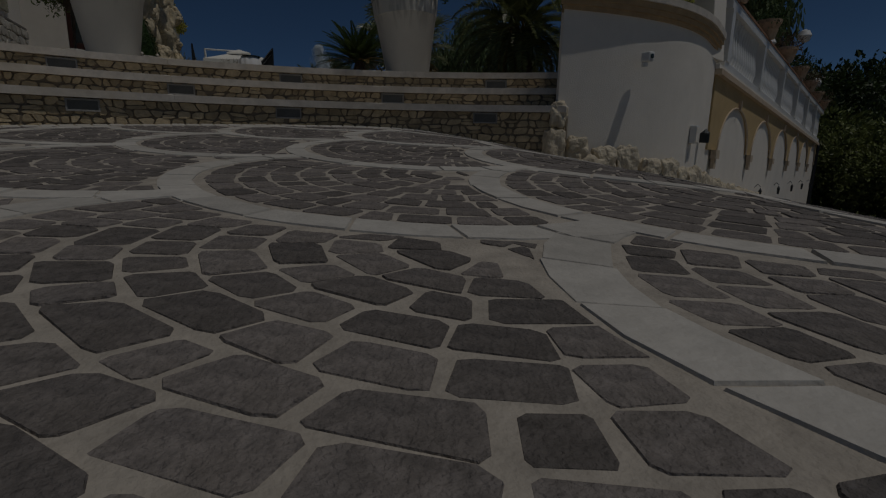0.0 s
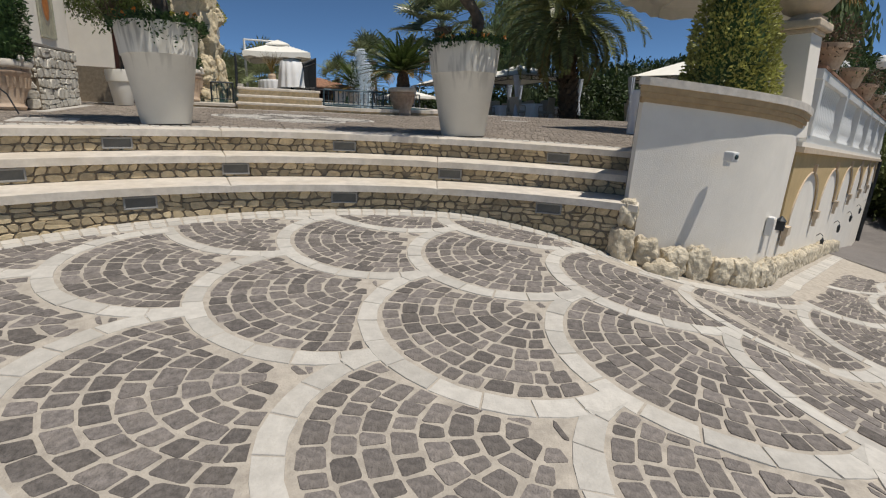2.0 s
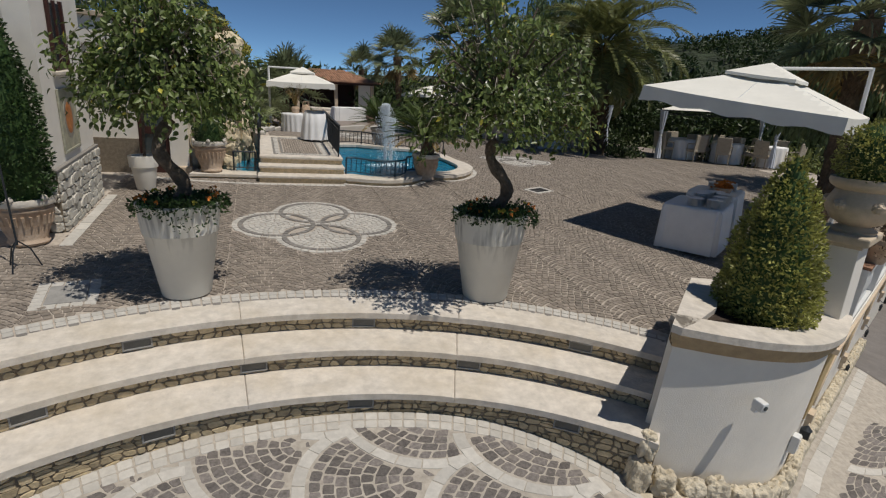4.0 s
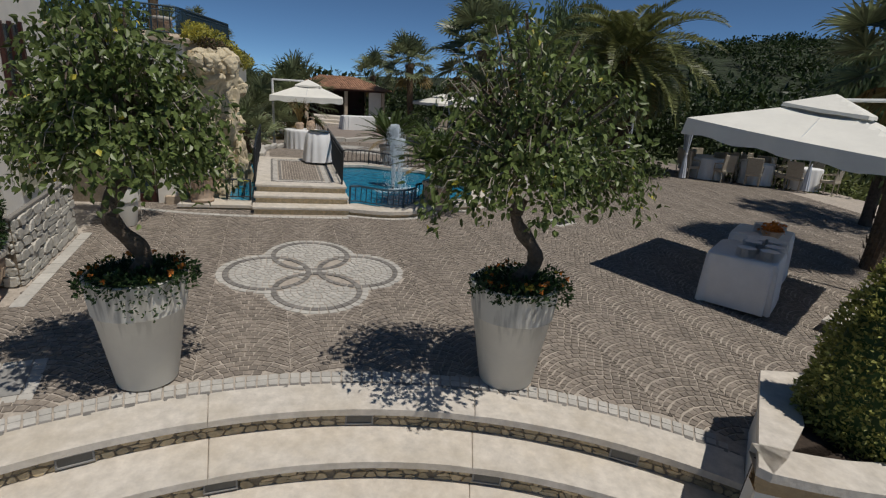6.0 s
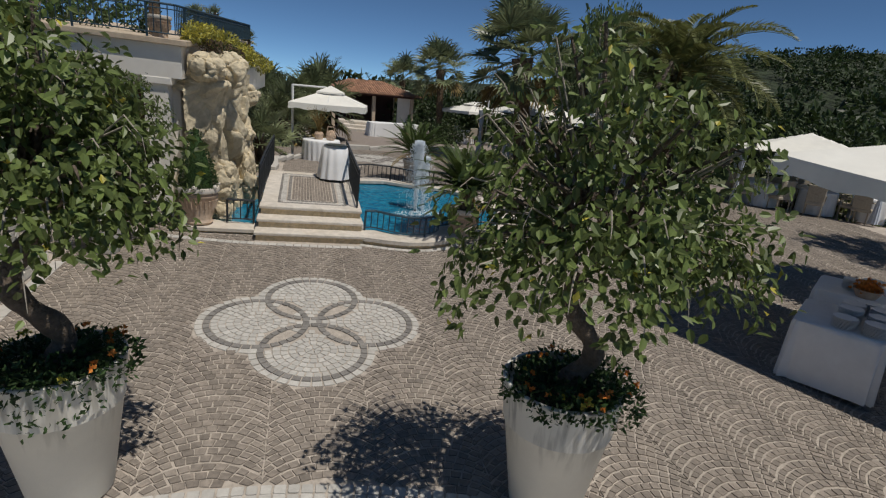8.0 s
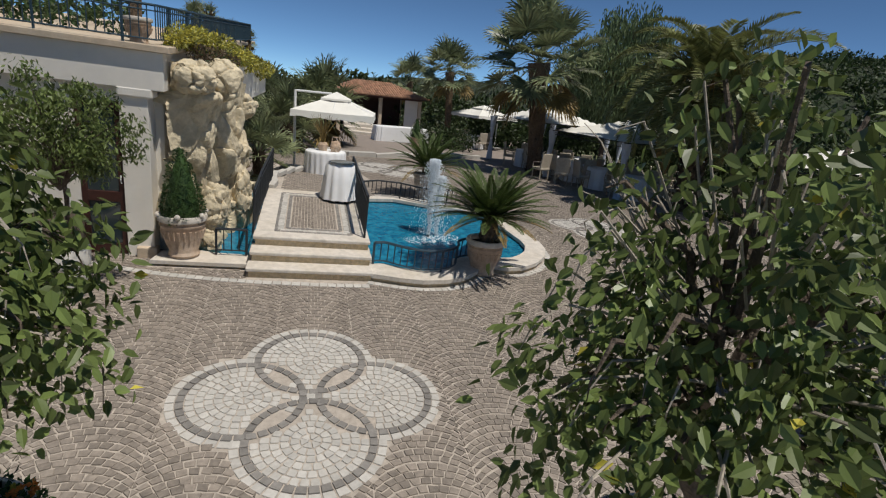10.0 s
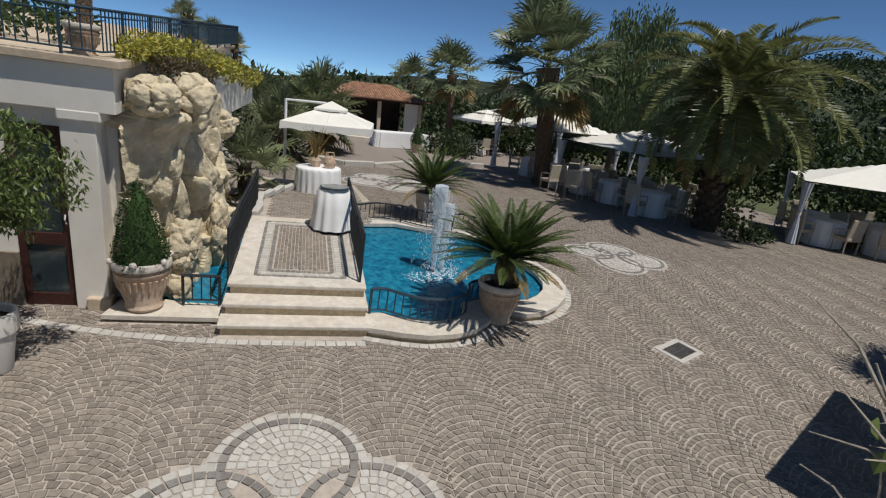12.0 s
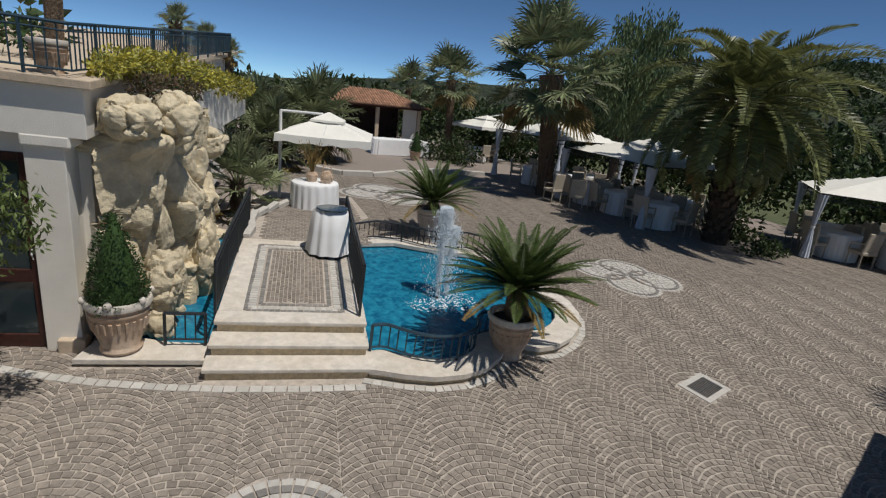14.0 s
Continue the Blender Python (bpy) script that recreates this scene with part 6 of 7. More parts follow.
dec = thing("dried_arrangement", at(0.22, 8.2, landing_z(0.3, 8.15) + 0.52) @ Matrix.Scale(1.3, 4), "tall dried straw arrangement in a pot on the round table", "arrangement")
part("pot", lathe(bmesh.new(), [(0.07, 0), (0.09, 0.1), (0.06, 0.14)], 16), M_TERRA, dec, "", True)
bm = bmesh.new()
for i in range(60):
    a, r = RNG.uniform(0, 6.28), RNG.uniform(0.05, 0.28)
    tube(bm, [(0, 0, 0.1), (r * 0.3 * math.cos(a), r * 0.3 * math.sin(a), 0.3), (r * math.cos(a), r * math.sin(a), RNG.uniform(0.4, 0.62))], [0.005, 0.004, 0.002], 3)
part("straw", bm, M_DRYLEAF, dec)
bask = thing("wicker_basket", at(0.50, 8.1, landing_z(0.3, 8.15) + 0.52) @ Matrix.Scale(1.2, 4), "brown wicker figure basket on the round table", "basket")
part("basket", blob(bmesh.new(), (0, 0, 0.1), (0.1, 0.09, 0.12), 5, 3, 0.25, 3), M_TERRA, bask)
part("handle", tube(bmesh.new(), [(-0.08, 0, 0.15), (-0.06, 0, 0.28), (0.06, 0, 0.28), (0.08, 0, 0.15)], 0.012, 6), M_TERRA, bask)


def chair(m, label):
    t = thing("wicker_chair", m, label, "chair", "wicker dining chairs")
    k = 1.0
    part("seat", bm_box((-0.23 * k, -0.22 * k, 0.36 * k), (0.23 * k, 0.22 * k, 0.45 * k), 0.02), M_WICKER, t)
    bm = bmesh.new()
    box(bm, (-0.23 * k, 0.18 * k, 0.42 * k), (0.23 * k, 0.23 * k, 0.95 * k), 0.018)
    for v in bm.verts:
        v.co.y += 0.12 * max(0, v.co.z - 0.45 * k) + 0.10 * (v.co.x / 0.23) ** 2 * -0.3
    part("backrest", bm, M_WICKER, t)
    for x in (-0.2, 0.2):
        for y in (-0.19, 0.19):
            part("leg", tube(bmesh.new(), [(x * k, y * k, 0), (x * k, y * k, 0.38 * k)], 0.018, 6), M_WICKER, t)
        part("armrest", tube(bmesh.new(), [(x * 1.12 * k, 0.2 * k, 0.66 * k), (x * 1.15 * k, -0.18 * k, 0.62 * k), (x * 1.1 * k, -0.2 * k, 0.42 * k)], 0.02, 6), M_WICKER, t)
    return t


first_chair = chair(at(0, 0, -50), "light wicker dining armchair at a white table")
CH = random.Random(3)
dining = []
FR, DP = Vector((-0.155, 0.988)), Vector((0.988, 0.155))
for s, dpt in ((0.3, 0.9), (1.95, 0.9), (3.4, 0.9), (1.1, 2.5), (2.8, 2.5), (5.2, 0.9), (6.8, 0.9), (5.4, 2.5)):
    p = Vector((9.2, 9.85)) + FR * s + DP * dpt
    dining.append((p.x, p.y))
for s, dpt in ((0.8, 0.9), (2.3, 0.9), (0.8, 2.4), (3.7, 1.0), (2.4, 2.4)):
    p = Vector((12.9, 7.9)) + Vector((0.75, -0.66)) * s + Vector((0.66, 0.75)) * dpt
    dining.append((p.x, p.y))
dining.append((8.8, 23.6))
made = 0
for x, y in dining:
    cloth_table("dining_table", beyond(x, y), 0.5, 0.74, "dining table with a white cloth in the shade", "dining tables", 0.05, 14)
    n = 4
    a0 = CH.uniform(0, 90)
    for k in range(n):
        a = a0 + k * 360 / n + CH.uniform(-8, 8)
        r = 0.78
        m = beyond(x + r * math.cos(radians(a)), y + r * math.sin(radians(a)), 0, a - 90)
        if made == 0:
            first_chair.matrix_basis = m
        else:
            copy_thing(first_chair, m)
        made += 1
copy_thing(first_chair, beyond(8.05, 13.1, 0, 200))
copy_thing(first_chair, beyond(8.45, 12.2, 0, 150))


def gazebo(m, w, d, h, label):
    """A white-roofed gazebo: iron posts and lattice beams, cloth roof, curtains tied at the posts."""
    t = thing("gazebo", m, label, "gazebo", "white gazebos")
    for x in (0, w):
        for y in (0, d):
            part("post", bm_box((x - 0.025, y - 0.025, 0), (x + 0.025, y + 0.025, h)), M_IRON, t)
            bm = bmesh.new()
            prof = [(h - 0.02, 0.14), (h * 0.78, 0.10), (h * 0.52, 0.045), (h * 0.46, 0.042), (h * 0.3, 0.08), (0.03, 0.12)]
            rings = []
            for z, r in prof:
                rings.append([bm.verts.new((x + (r * (1 + 0.3 * math.sin(i * math.pi))) * math.cos(i * math.pi / 10), y + r * (1 + 0.22 * (i % 2)) * math.sin(i * math.pi / 10), z)) for i in range(20)])
            for p, q in zip(rings, rings[1:]):
                for i in range(20):
                    bm.faces.new((p[i], q[i], q[(i + 1) % 20], p[(i + 1) % 20]))
            part("curtain", bm, M_CURTAIN, t, "pale curtain tied to the post", True)
            part("tie", lathe(bmesh.new(), [(0.05, h * 0.47), (0.055, h * 0.49), (0.05, h * 0.51)], 12, (x, y, 0)), M_CLOTH, t)
    for (x0, y0), (x1, y1) in (((0, 0), (w, 0)), ((0, d), (w, d)), ((0, 0), (0, d)), ((w, 0), (w, d))):
        for z in (h, h - 0.14):
            part("beam", tube(bmesh.new(), [(x0, y0, z), (x1, y1, z)], 0.014, 6), M_IRON, t)
        n = 10
        for i in range(n):
            a, b = i / n, (i + 1) / n
            q = lambda k, z: (x0 + (x1 - x0) * k, y0 + (y1 - y0) * k, z)
            part("lattice", tube(bmesh.new(), [q(a, h), q(b, h - 0.14)], 0.006, 4), M_IRON, t)
            part("lattice", tube(bmesh.new(), [q(a, h - 0.14), q(b, h)], 0.006, 4), M_IRON, t)
    bm = canopy_mesh(1.0, 1.0, 0.05, 8, 0.0)
    for v in bm.verts:
        v.co = Vector((w / 2 + v.co.x * (w + 0.12), d / 2 + v.co.y * (d + 0.12), h + 0.02 + max(0, v.co.z) * 0.62))
    part("canopy", bm, M_CANVAS, t, "white cloth roof")
    return t


ang = math.degrees(math.atan2(FR.y, FR.x))
gazebo(beyond(9.2, 9.85, 0, ang), 3.9, -3.2, 1.75, "white-roofed iron gazebo with tied curtains over the tables")
gazebo(beyond(8.5, 14.5, 0, ang), 3.9, -3.2, 1.95, "second white-roofed gazebo behind the fan palm")
gazebo(beyond(12.9, 7.9, 0, -41), 3.6, 3.1, 1.72, "white-roofed gazebo beside the date palm")

# buffet table under the wide parasol, plate stacks
cloth_table("buffet_table", at(5.76, -1.30, 0, 34), (1.05, 0.84), 0.72, "long buffet table with a white cloth and stacked plates", "buffet tables", 0.07, 12)
cloth_table("buffet_table", at(6.95, -0.48, 0, 34), (0.9, 0.8), 0.72, "second white buffet table under the parasol", "buffet tables", 0.07, 12)


def plates(m, n, r, label):
    t = thing("plate_stack", m, label, "plates", "stacked plates")
    for k in range(n):
        part("plate", lathe(bmesh.new(), [(r * 0.55, 0), (r * 0.6, 0.004), (r, 0.016), (r, 0.02), (r * 0.58, 0.008)], 24, (0, 0, k * 0.0135)), M_CLOTH, t, "", True)
    return t


for i, (u, v, n) in enumerate(((-0.42, -0.22, 8), (-0.17, -0.24, 9), (0.08, -0.24, 10), (-0.42, 0.05, 6), (-0.15, 0.03, 9), (0.12, 0.02, 8), (0.33, -0.1, 8), (1.3, 0.1, 7), (1.55, -0.1, 7))):
    q = Vector((5.82, -1.27, 0)) + Matrix.Rotation(radians(34), 3, "Z") @ Vector((u, v, 0))
    plates(at(q.x, q.y, 0.722), n + 3, 0.115, "stack of white plates on the buffet table")
fb = thing("fruit_basket", at(6.75, -0.72, 0.72), "brown basket with orange fruit on the buffet", "basket")
part("basket", lathe(bmesh.new(), [(0.1, 0), (0.16, 0.12), (0.15, 0.12), (0.1, 0.03)], 20), M_TERRA, fb, "", True)
lv = [(Vector((RNG.uniform(-0.12, 0.12), RNG.uniform(-0.12, 0.12), 0.1 + 0.12 * RNG.random())), rand_dir(), rand_dir(), 0.06, 0.04) for _ in range(160)]
leaf_mesh("filling", lv, M_ORANGE, fb)
st = thing("stone_bench", at(6.75, -2.2, 0, 21), "low pale stone slab bench by the parasol foot", "bench")
part("slab", bm_box((-0.6, -0.18, 0.12), (0.6, 0.18, 0.18), 0.012), M_TRAVERTINE, st)
part("foot", bm_box((-0.5, -0.14, 0), (-0.3, 0.14, 0.12)), M_TRAVERTINE, st)
part("foot", bm_box((0.3, -0.14, 0), (0.5, 0.14, 0.12)), M_TRAVERTINE, st)

# ---- drain grate, inspection cover, lamp stand ----
gr = thing("drain_grate", TILT @ pose(4.88, 2.21, 0.0, 0, 0, 25), "cast-iron drain grate in a white stone frame", "drain", kind="structure")
for a, b in (((-0.29, -0.20, -0.02), (0.29, -0.13, 0.006)), ((-0.29, 0.13, -0.02), (0.29, 0.20, 0.006)), ((-0.29, -0.13, -0.02), (-0.22, 0.13, 0.006)), ((0.22, -0.13, -0.02), (0.29, 0.13, 0.006))):
    part("frame", bm_box(a, b, 0.003), M_WHITE_STONE, gr)
for k in range(11):
    part("grate_bar", bm_box((-0.21 + k * 0.04, -0.13, -0.02), (-0.21 + k * 0.04 + 0.018, 0.13, 0.002)), M_GRATE, gr)
part("grate_rail", bm_box((-0.22, -0.012, -0.02), (0.22, 0.012, 0.0)), M_GRATE, gr)
hc = thing("inspection_cover", TILT @ pose(-2.54, -2.08, 0.0, 0, 0, 8), "grey slab cover framed with white stones", "cover", kind="structure")
part("slab", bm_box((-0.16, -0.2, -0.02), (0.16, 0.2, 0.004), 0.003), M_CONCRETE, hc)
for k in range(5):
    part("frame_stone", bm_box((-0.26 + k * 0.105, -0.3, -0.02), (-0.165 + k * 0.105, -0.21, 0.004), 0.003), M_WHITE_STONE, hc)
    part("frame_stone", bm_box((-0.26 + k * 0.105, 0.21, -0.02), (-0.165 + k * 0.105, 0.3, 0.004), 0.003), M_WHITE_STONE, hc)
    part("frame_stone", bm_box((-0.26, -0.205 + k * 0.083, -0.02), (-0.17, -0.128 + k * 0.083, 0.004), 0.003), M_WHITE_STONE, hc)
    part("frame_stone", bm_box((0.17, -0.205 + k * 0.083, -0.02), (0.26, -0.128 + k * 0.083, 0.004), 0.003), M_WHITE_STONE, hc)
ls = thing("iron_stand", at(-3.12, -1.4), "thin black iron tripod stand on the plaza", "stand")
part("rod", tube(bmesh.new(), [(0, 0, 0.25), (-0.02, 0, 1.1)], 0.010, 6), M_IRON, ls)
for k in range(3):
    a = k * 2.1 + 0.4
    part("leg", tube(bmesh.new(), [(0, 0, 0.3), (0.1 * math.cos(a), 0.1 * math.sin(a), 0.2), (0.17 * math.cos(a), 0.17 * math.sin(a), 0.0)], 0.008, 5), M_IRON, ls)

# ---- far end: raised lawn edge, buffet, pavilion ----
fe = thing("raised_court", TILT, "raised far court with curved white kerbs", "court", kind="structure")
kp = [(0.4, 15.0), (1.28, 14.6), (2.3, 14.9), (3.64, 15.9), (5.0, 17.1), (6.2, 17.7), (7.3, 17.9)]
bm = prism(bmesh.new(), kp + [(7.6, 25.0), (0.0, 25.0)], -2.6, 0.0)
for v in bm.verts:
    if v.co.z > -1:
        v.co.z = far_z(v.co.y) + 0.12
part("court_body", bm, M_SETT_FAR, fe)
for a, b in zip(kp, kp[1:]):
    d = Vector((b[0] - a[0], b[1] - a[1], 0))
    part("kerb_stone", bm_box((0.004, -0.08, -0.1), (d.length - 0.004, 0.10, 0.17), 0.012), M_WHITE_STONE, fe).matrix_basis = pose(a[0], a[1], far_z((a[1] + b[1]) / 2), 0, 0, math.degrees(math.atan2(d.y, d.x)))
for k in range(3):
    part("far_step", bm_box((1.7, 23.2 + 0.4 * k, 0.0), (3.3, 24.0 + 0.4 * k, 0.26 + 0.14 * k), 0.01), M_TRAVERTINE, fe).location.z = far_z(23.2)
cloth_table("buffet_table", beyond(4.25, 21.3, 0.12, 8), (2.5, 0.9), 0.72, "far buffet table with a white cloth", "buffet tables", 0.07, 14)
fpz = thing("garden_pot", beyond(4.75, 19.9, 0.12), "terracotta pot with a dark cypress cone", "planter")
part("pot", lathe(bmesh.new(), [(0.17, 0), (0.25, 0.34), (0.27, 0.4), (0.22, 0.4)], 20), M_TERRA, fpz, "", True)
clipped_bush("topiary_cone", beyond(4.75, 19.9, 0.5), [(0.22, 0), (0.27, 0.16), (0.16, 0.5), (0.03, 0.85)], 1500, M_CYPRESS, "dark cypress cone in the far garden", "topiary", 23, (0.03, 0.06))

pav = thing("garden_pavilion", beyond(3.45, 27.2, 0.1, 9), "open pavilion with a hipped clay tile roof", "pavilion")
PW, PD, PH = 4.6, 3.6, 1.95
for x in (-PW / 2, 0, PW / 2):
    for y in (-PD / 2, PD / 2):
        part("post", bm_box((x - 0.09, y - 0.09, 0), (x + 0.09, y + 0.09, PH)), M_CAP, pav)
part("back_wall", bm_box((-PW / 2, PD / 2 - 0.1, 0), (PW / 2, PD / 2, PH)), M_DARK_WOOD, pav)
part("side_wall", bm_box((PW / 2 - 0.85, -PD / 2 + 0.02, 0), (PW / 2 - 0.1, -PD / 2 + 0.1, PH)), M_PLASTER, pav)
part("beam", bm_box((-PW / 2 - 0.1, -PD / 2 - 0.1, PH), (PW / 2 + 0.1, PD / 2 + 0.1, PH + 0.08)), M_DARK_WOOD, pav)
vs, fs = [], []
ex, ey, rz = PW / 2 + 0.45, PD / 2 + 0.45, 0.72
part("roof_board", prism(bmesh.new(), [(-ex, -ey), (ex, -ey), (ex, ey), (-ex, ey)], PH + 0.08, PH + 0.11), M_DARK_WOOD, pav)
nt_ = 38
for side in (-1, 1):
    for i in range(nt_):
        x = -ex + 2 * ex * (i + 0.5) / nt_
        top_k = min(1.0, (ex - abs(x)) / (ey * 0.75))
        rows = 7
        for j in range(rows):
            k0, k1 = j / rows * top_k, ((j + 1.15) / rows) * top_k
            y0, y1 = side * ey * (1 - k0), side * ey * (1 - min(k1, top_k))
            z0, z1 = PH + 0.13 + rz * k0 + 0.012, PH + 0.13 + rz * min(k1, top_k)
            b = len(vs)
            w = ex / nt_ * 0.92
            for (y, z) in ((y0, z0), (y1, z1)):
                vs += [(x - w, y, z), (x - w * 0.55, y, z + 0.035), (x + w * 0.55, y, z + 0.035), (x + w, y, z)]
            for q in range(3):
                fs.append((b + q, b + q + 1, b + 5 + q, b + 4 + q))
            fs.append((b, b + 3, b + 2, b + 1))
tiles = mesh_part("roof_tiles", vs, fs, M_TILE, pav, "rows of curved clay tiles")
tiles["kind"] = "stuff"
bm = bmesh.new()
v = [bm.verts.new(p) for p in ((-ex, -ey, PH + 0.12), (ex, -ey, PH + 0.12), (ex, ey, PH + 0.12), (-ex, ey, PH + 0.12), (-ex + ey * 0.75, 0, PH + 0.12 + rz), (ex - ey * 0.75, 0, PH + 0.12 + rz))]
for q in ((0, 1, 5, 4), (1, 2, 5), (2, 3, 4, 5), (3, 0, 4)):
    bm.faces.new([v[k] for k in q])
part("roof", bm, M_TILE, pav)
# ---- paving stones: each with its own edges, joined but for the stretch in the middle of the walk ----
PV = random.Random(2024)


class Stones:
    """Collects stones as low bevelled lumps; the first ones of a chosen stretch become parts of their own."""

    def __init__(self, height, inset, sides=4):
        self.v, self.f, self.singles = [], [], []
        self.h, self.inset = height, inset

    def add(self, poly, zf, single=False):
        n = len(poly)
        cx, cy = sum(p[0] for p in poly) / n, sum(p[1] for p in poly) / n
        size = max(math.hypot(p[0] - cx, p[1] - cy) for p in poly)
        k = max(0.5, 1 - self.inset / size)
        dz = PV.uniform(-0.0015, 0.0015)
        tx, ty = PV.uniform(-0.012, 0.012), PV.uniform(-0.012, 0.012)
        lo = [(x, y, zf(x, y) - 0.004) for x, y in poly]
        hi = []
        for x, y in poly:
            a, b = cx + (x - cx) * k, cy + (y - cy) * k
            hi.append((a, b, zf(a, b) + self.h + dz + tx * (a - cx) + ty * (b - cy)))
        if single:
            self.singles.append((lo + hi, n, (cx, cy)))
            return
        i = len(self.v)
        self.v += lo + hi
        self.f.append(tuple(range(i + n, i + 2 * n)))
        for a in range(n):
            b = (a + 1) % n
            self.f.append((i + a, i + b, i + n + b, i + n + a))

    def build(self, name, mat, parent, one_mat=None, label=""):
        if self.v:
            o = mesh_part(name + "_field", self.v, self.f, mat, parent, label)
            o["kind"] = "stuff"
        for vs, n, (cx, cy) in self.singles:
            c = Vector((cx, cy, vs[n][2]))
            fs = [tuple(range(n, 2 * n))] + [(a, (a + 1) % n, n + (a + 1) % n, n + a) for a in range(n)]
            o = mesh_part(name, [Vector(v) - c for v in vs], fs, one_mat or mat, parent)
            o.location = c


def rough_quad(p, j, cut=0.25):
    """A four-cornered stone with jittered, chipped corners: eight points."""
    out = []
    q = [(x + PV.uniform(-j, j), y + PV.uniform(-j, j)) for x, y in p]
    for i in range(4):
        a, b, c = q[i - 1], q[i], q[(i + 1) % 4]
        k1, k2 = PV.uniform(0.06, cut), PV.uniform(0.06, cut)
        out.append((b[0] + (a[0] - b[0]) * k1, b[1] + (a[1] - b[1]) * k1))
        out.append((b[0] + (c[0] - b[0]) * k2, b[1] + (c[1] - b[1]) * k2))
    return out


def ring_cell(c, r0, r1, a0, a1):
    return [(c[0] + r * math.cos(a), c[1] + r * math.sin(a)) for r, a in ((r0, a0), (r1, a0), (r1, a1), (r0, a1))]


# lower drive: fish-scale fans edged with white bands
drive = thing("drive_paving", TILT, "grey setts laid in fish-scale fans with white limestone bands", "paving", kind="structure")
FAN_R, FAN_T = 0.78, 0.0
UPV, PPV = Vector((math.cos(FAN_T), math.sin(FAN_T))), Vector((-math.sin(FAN_T), math.cos(FAN_T)))
FU, FV = (UPV - PPV) * FAN_R, (UPV + PPV) * FAN_R
FAN_0 = Vector((0.0, 0.0))
BANDW = 0.055


def laid(p):
    """From the fan pattern's own axes to the drive, over which the fans widen downhill."""
    a, b = p[0] / FAN_R, p[1] / FAN_R
    i, j = 0.5 + (a - b) / 2, 0.5 - (a + b) / 2
    return (-1.0446 + 0.8926 * i - 0.1797 * j + 0.0215 * i * i - 0.1716 * i * j - 0.1433 * j * j - 0.0045 * i * i * j + 0.0716 * i * j * j,
            -3.2431 - 0.5977 * i - 0.7133 * j + 0.0364 * i * i - 0.0359 * i * j + 0.021 * j * j - 0.0044 * i * i * j - 0.0206 * i * j * j)


def on_drive(x, y):
    if x < -7 or x > 13 or y < -11.5 or y > 1:
        return False
    r = math.hypot(x - C0[0], y - C0[1])
    ang = math.degrees(math.atan2(y - C0[1], x - C0[0]))
    if r > 3.95 and 38 < ang < 190:
        return False
    if x > 1.9 and y > -5.16 + max(0, x - 4.3) * FD.y / FD.x - (0.0 if x > 2.5 else -0.15):
        return False
    return True


gz = ground_z
gz2 = lambda x, y: ground_z(x, y) + 0.003
setts, bands = Stones(0.0025, 0.004), Stones(0.002, 0.003)
singles = 0
for i in range(-3, 9):
    for j in range(-5, 3):
        c = FAN_0 + FU * i + FV * j
        cw = laid(c)
        above = (c + FU, c + FV)
        n = 11
        for k in range(n):
            a0, a1 = FAN_T + radians(90) + math.pi * k / n + 0.0045, FAN_T + radians(90) + math.pi * (k + 1) / n - 0.0045
            am = (a0 + a1) / 2
            q = (c.x + FAN_R * math.cos(am), c.y + FAN_R * math.sin(am))
            if on_drive(*laid(q)) and min((Vector(q) - u).length for u in above) > FAN_R - 0.02:
                ro, ri = FAN_R + BANDW, FAN_R - BANDW
                cell = [(c.x + r * math.cos(a), c.y + r * math.sin(a)) for r, a in ((ri, a0), (ro, a0), (ro, am), (ro, a1), (ri, a1), (ri, am))]
                bands.add([laid((x + PV.uniform(-0.004, 0.004), y + PV.uniform(-0.004, 0.004))) for x, y in cell], gz2)
        r = FAN_R - BANDW - 0.008
        row = 0
        while r > 0.09:
            w = 0.082
            r0 = max(0.02, r - w + 0.008)
            m = max(3, int(2 * math.pi * r / 0.118))
            off = PV.random() * 6.28
            cr, ci = c + UPV * (0.38 * (FAN_R - r)), c + UPV * (0.38 * (FAN_R - r0))
            cuts = [off + 2 * math.pi * (k + PV.uniform(-0.22, 0.22)) / m for k in range(m)]
            cuts.append(cuts[0] + 2 * math.pi)
            for k in range(m):
                g = 0.0055 / max(0.1, (r + r0) / 2)
                a0, a1 = cuts[k] + g, cuts[k + 1] - g
                am, rm = (a0 + a1) / 2, (r + r0) / 2
                q = (cr + ci) / 2 + Vector((rm * math.cos(am), rm * math.sin(am)))
                qw = laid(q)
                if not on_drive(*qw):
                    continue
                near = min((q - u).length for u in above)
                if near < FAN_R + BANDW + 0.012:
                    continue
                one = singles < 300 and -0.9 < qw[0] < 1.6 and -8.3 < qw[1] < -6.0
                singles += one
                quad = rough_quad([(q0.x + rr * math.cos(a), q0.y + rr * math.sin(a)) for q0, rr, a in ((ci, r0, a0), (cr, r, a0), (cr, r, a1), (ci, r0, a1))], 0.008, 0.17)
                if near < FAN_R + BANDW + 0.09:
                    for u in above:
                        quad = [tuple(u + (Vector(p) - u) * max(1.0, (FAN_R + BANDW + 0.009) / (Vector(p) - u).length)) for p in quad]
                setts.add([laid(p) for p in quad], gz, one)
            r -= w
            row += 1
setts.build("sett", M_COBBLE, drive, M_COBBLE_ONE)
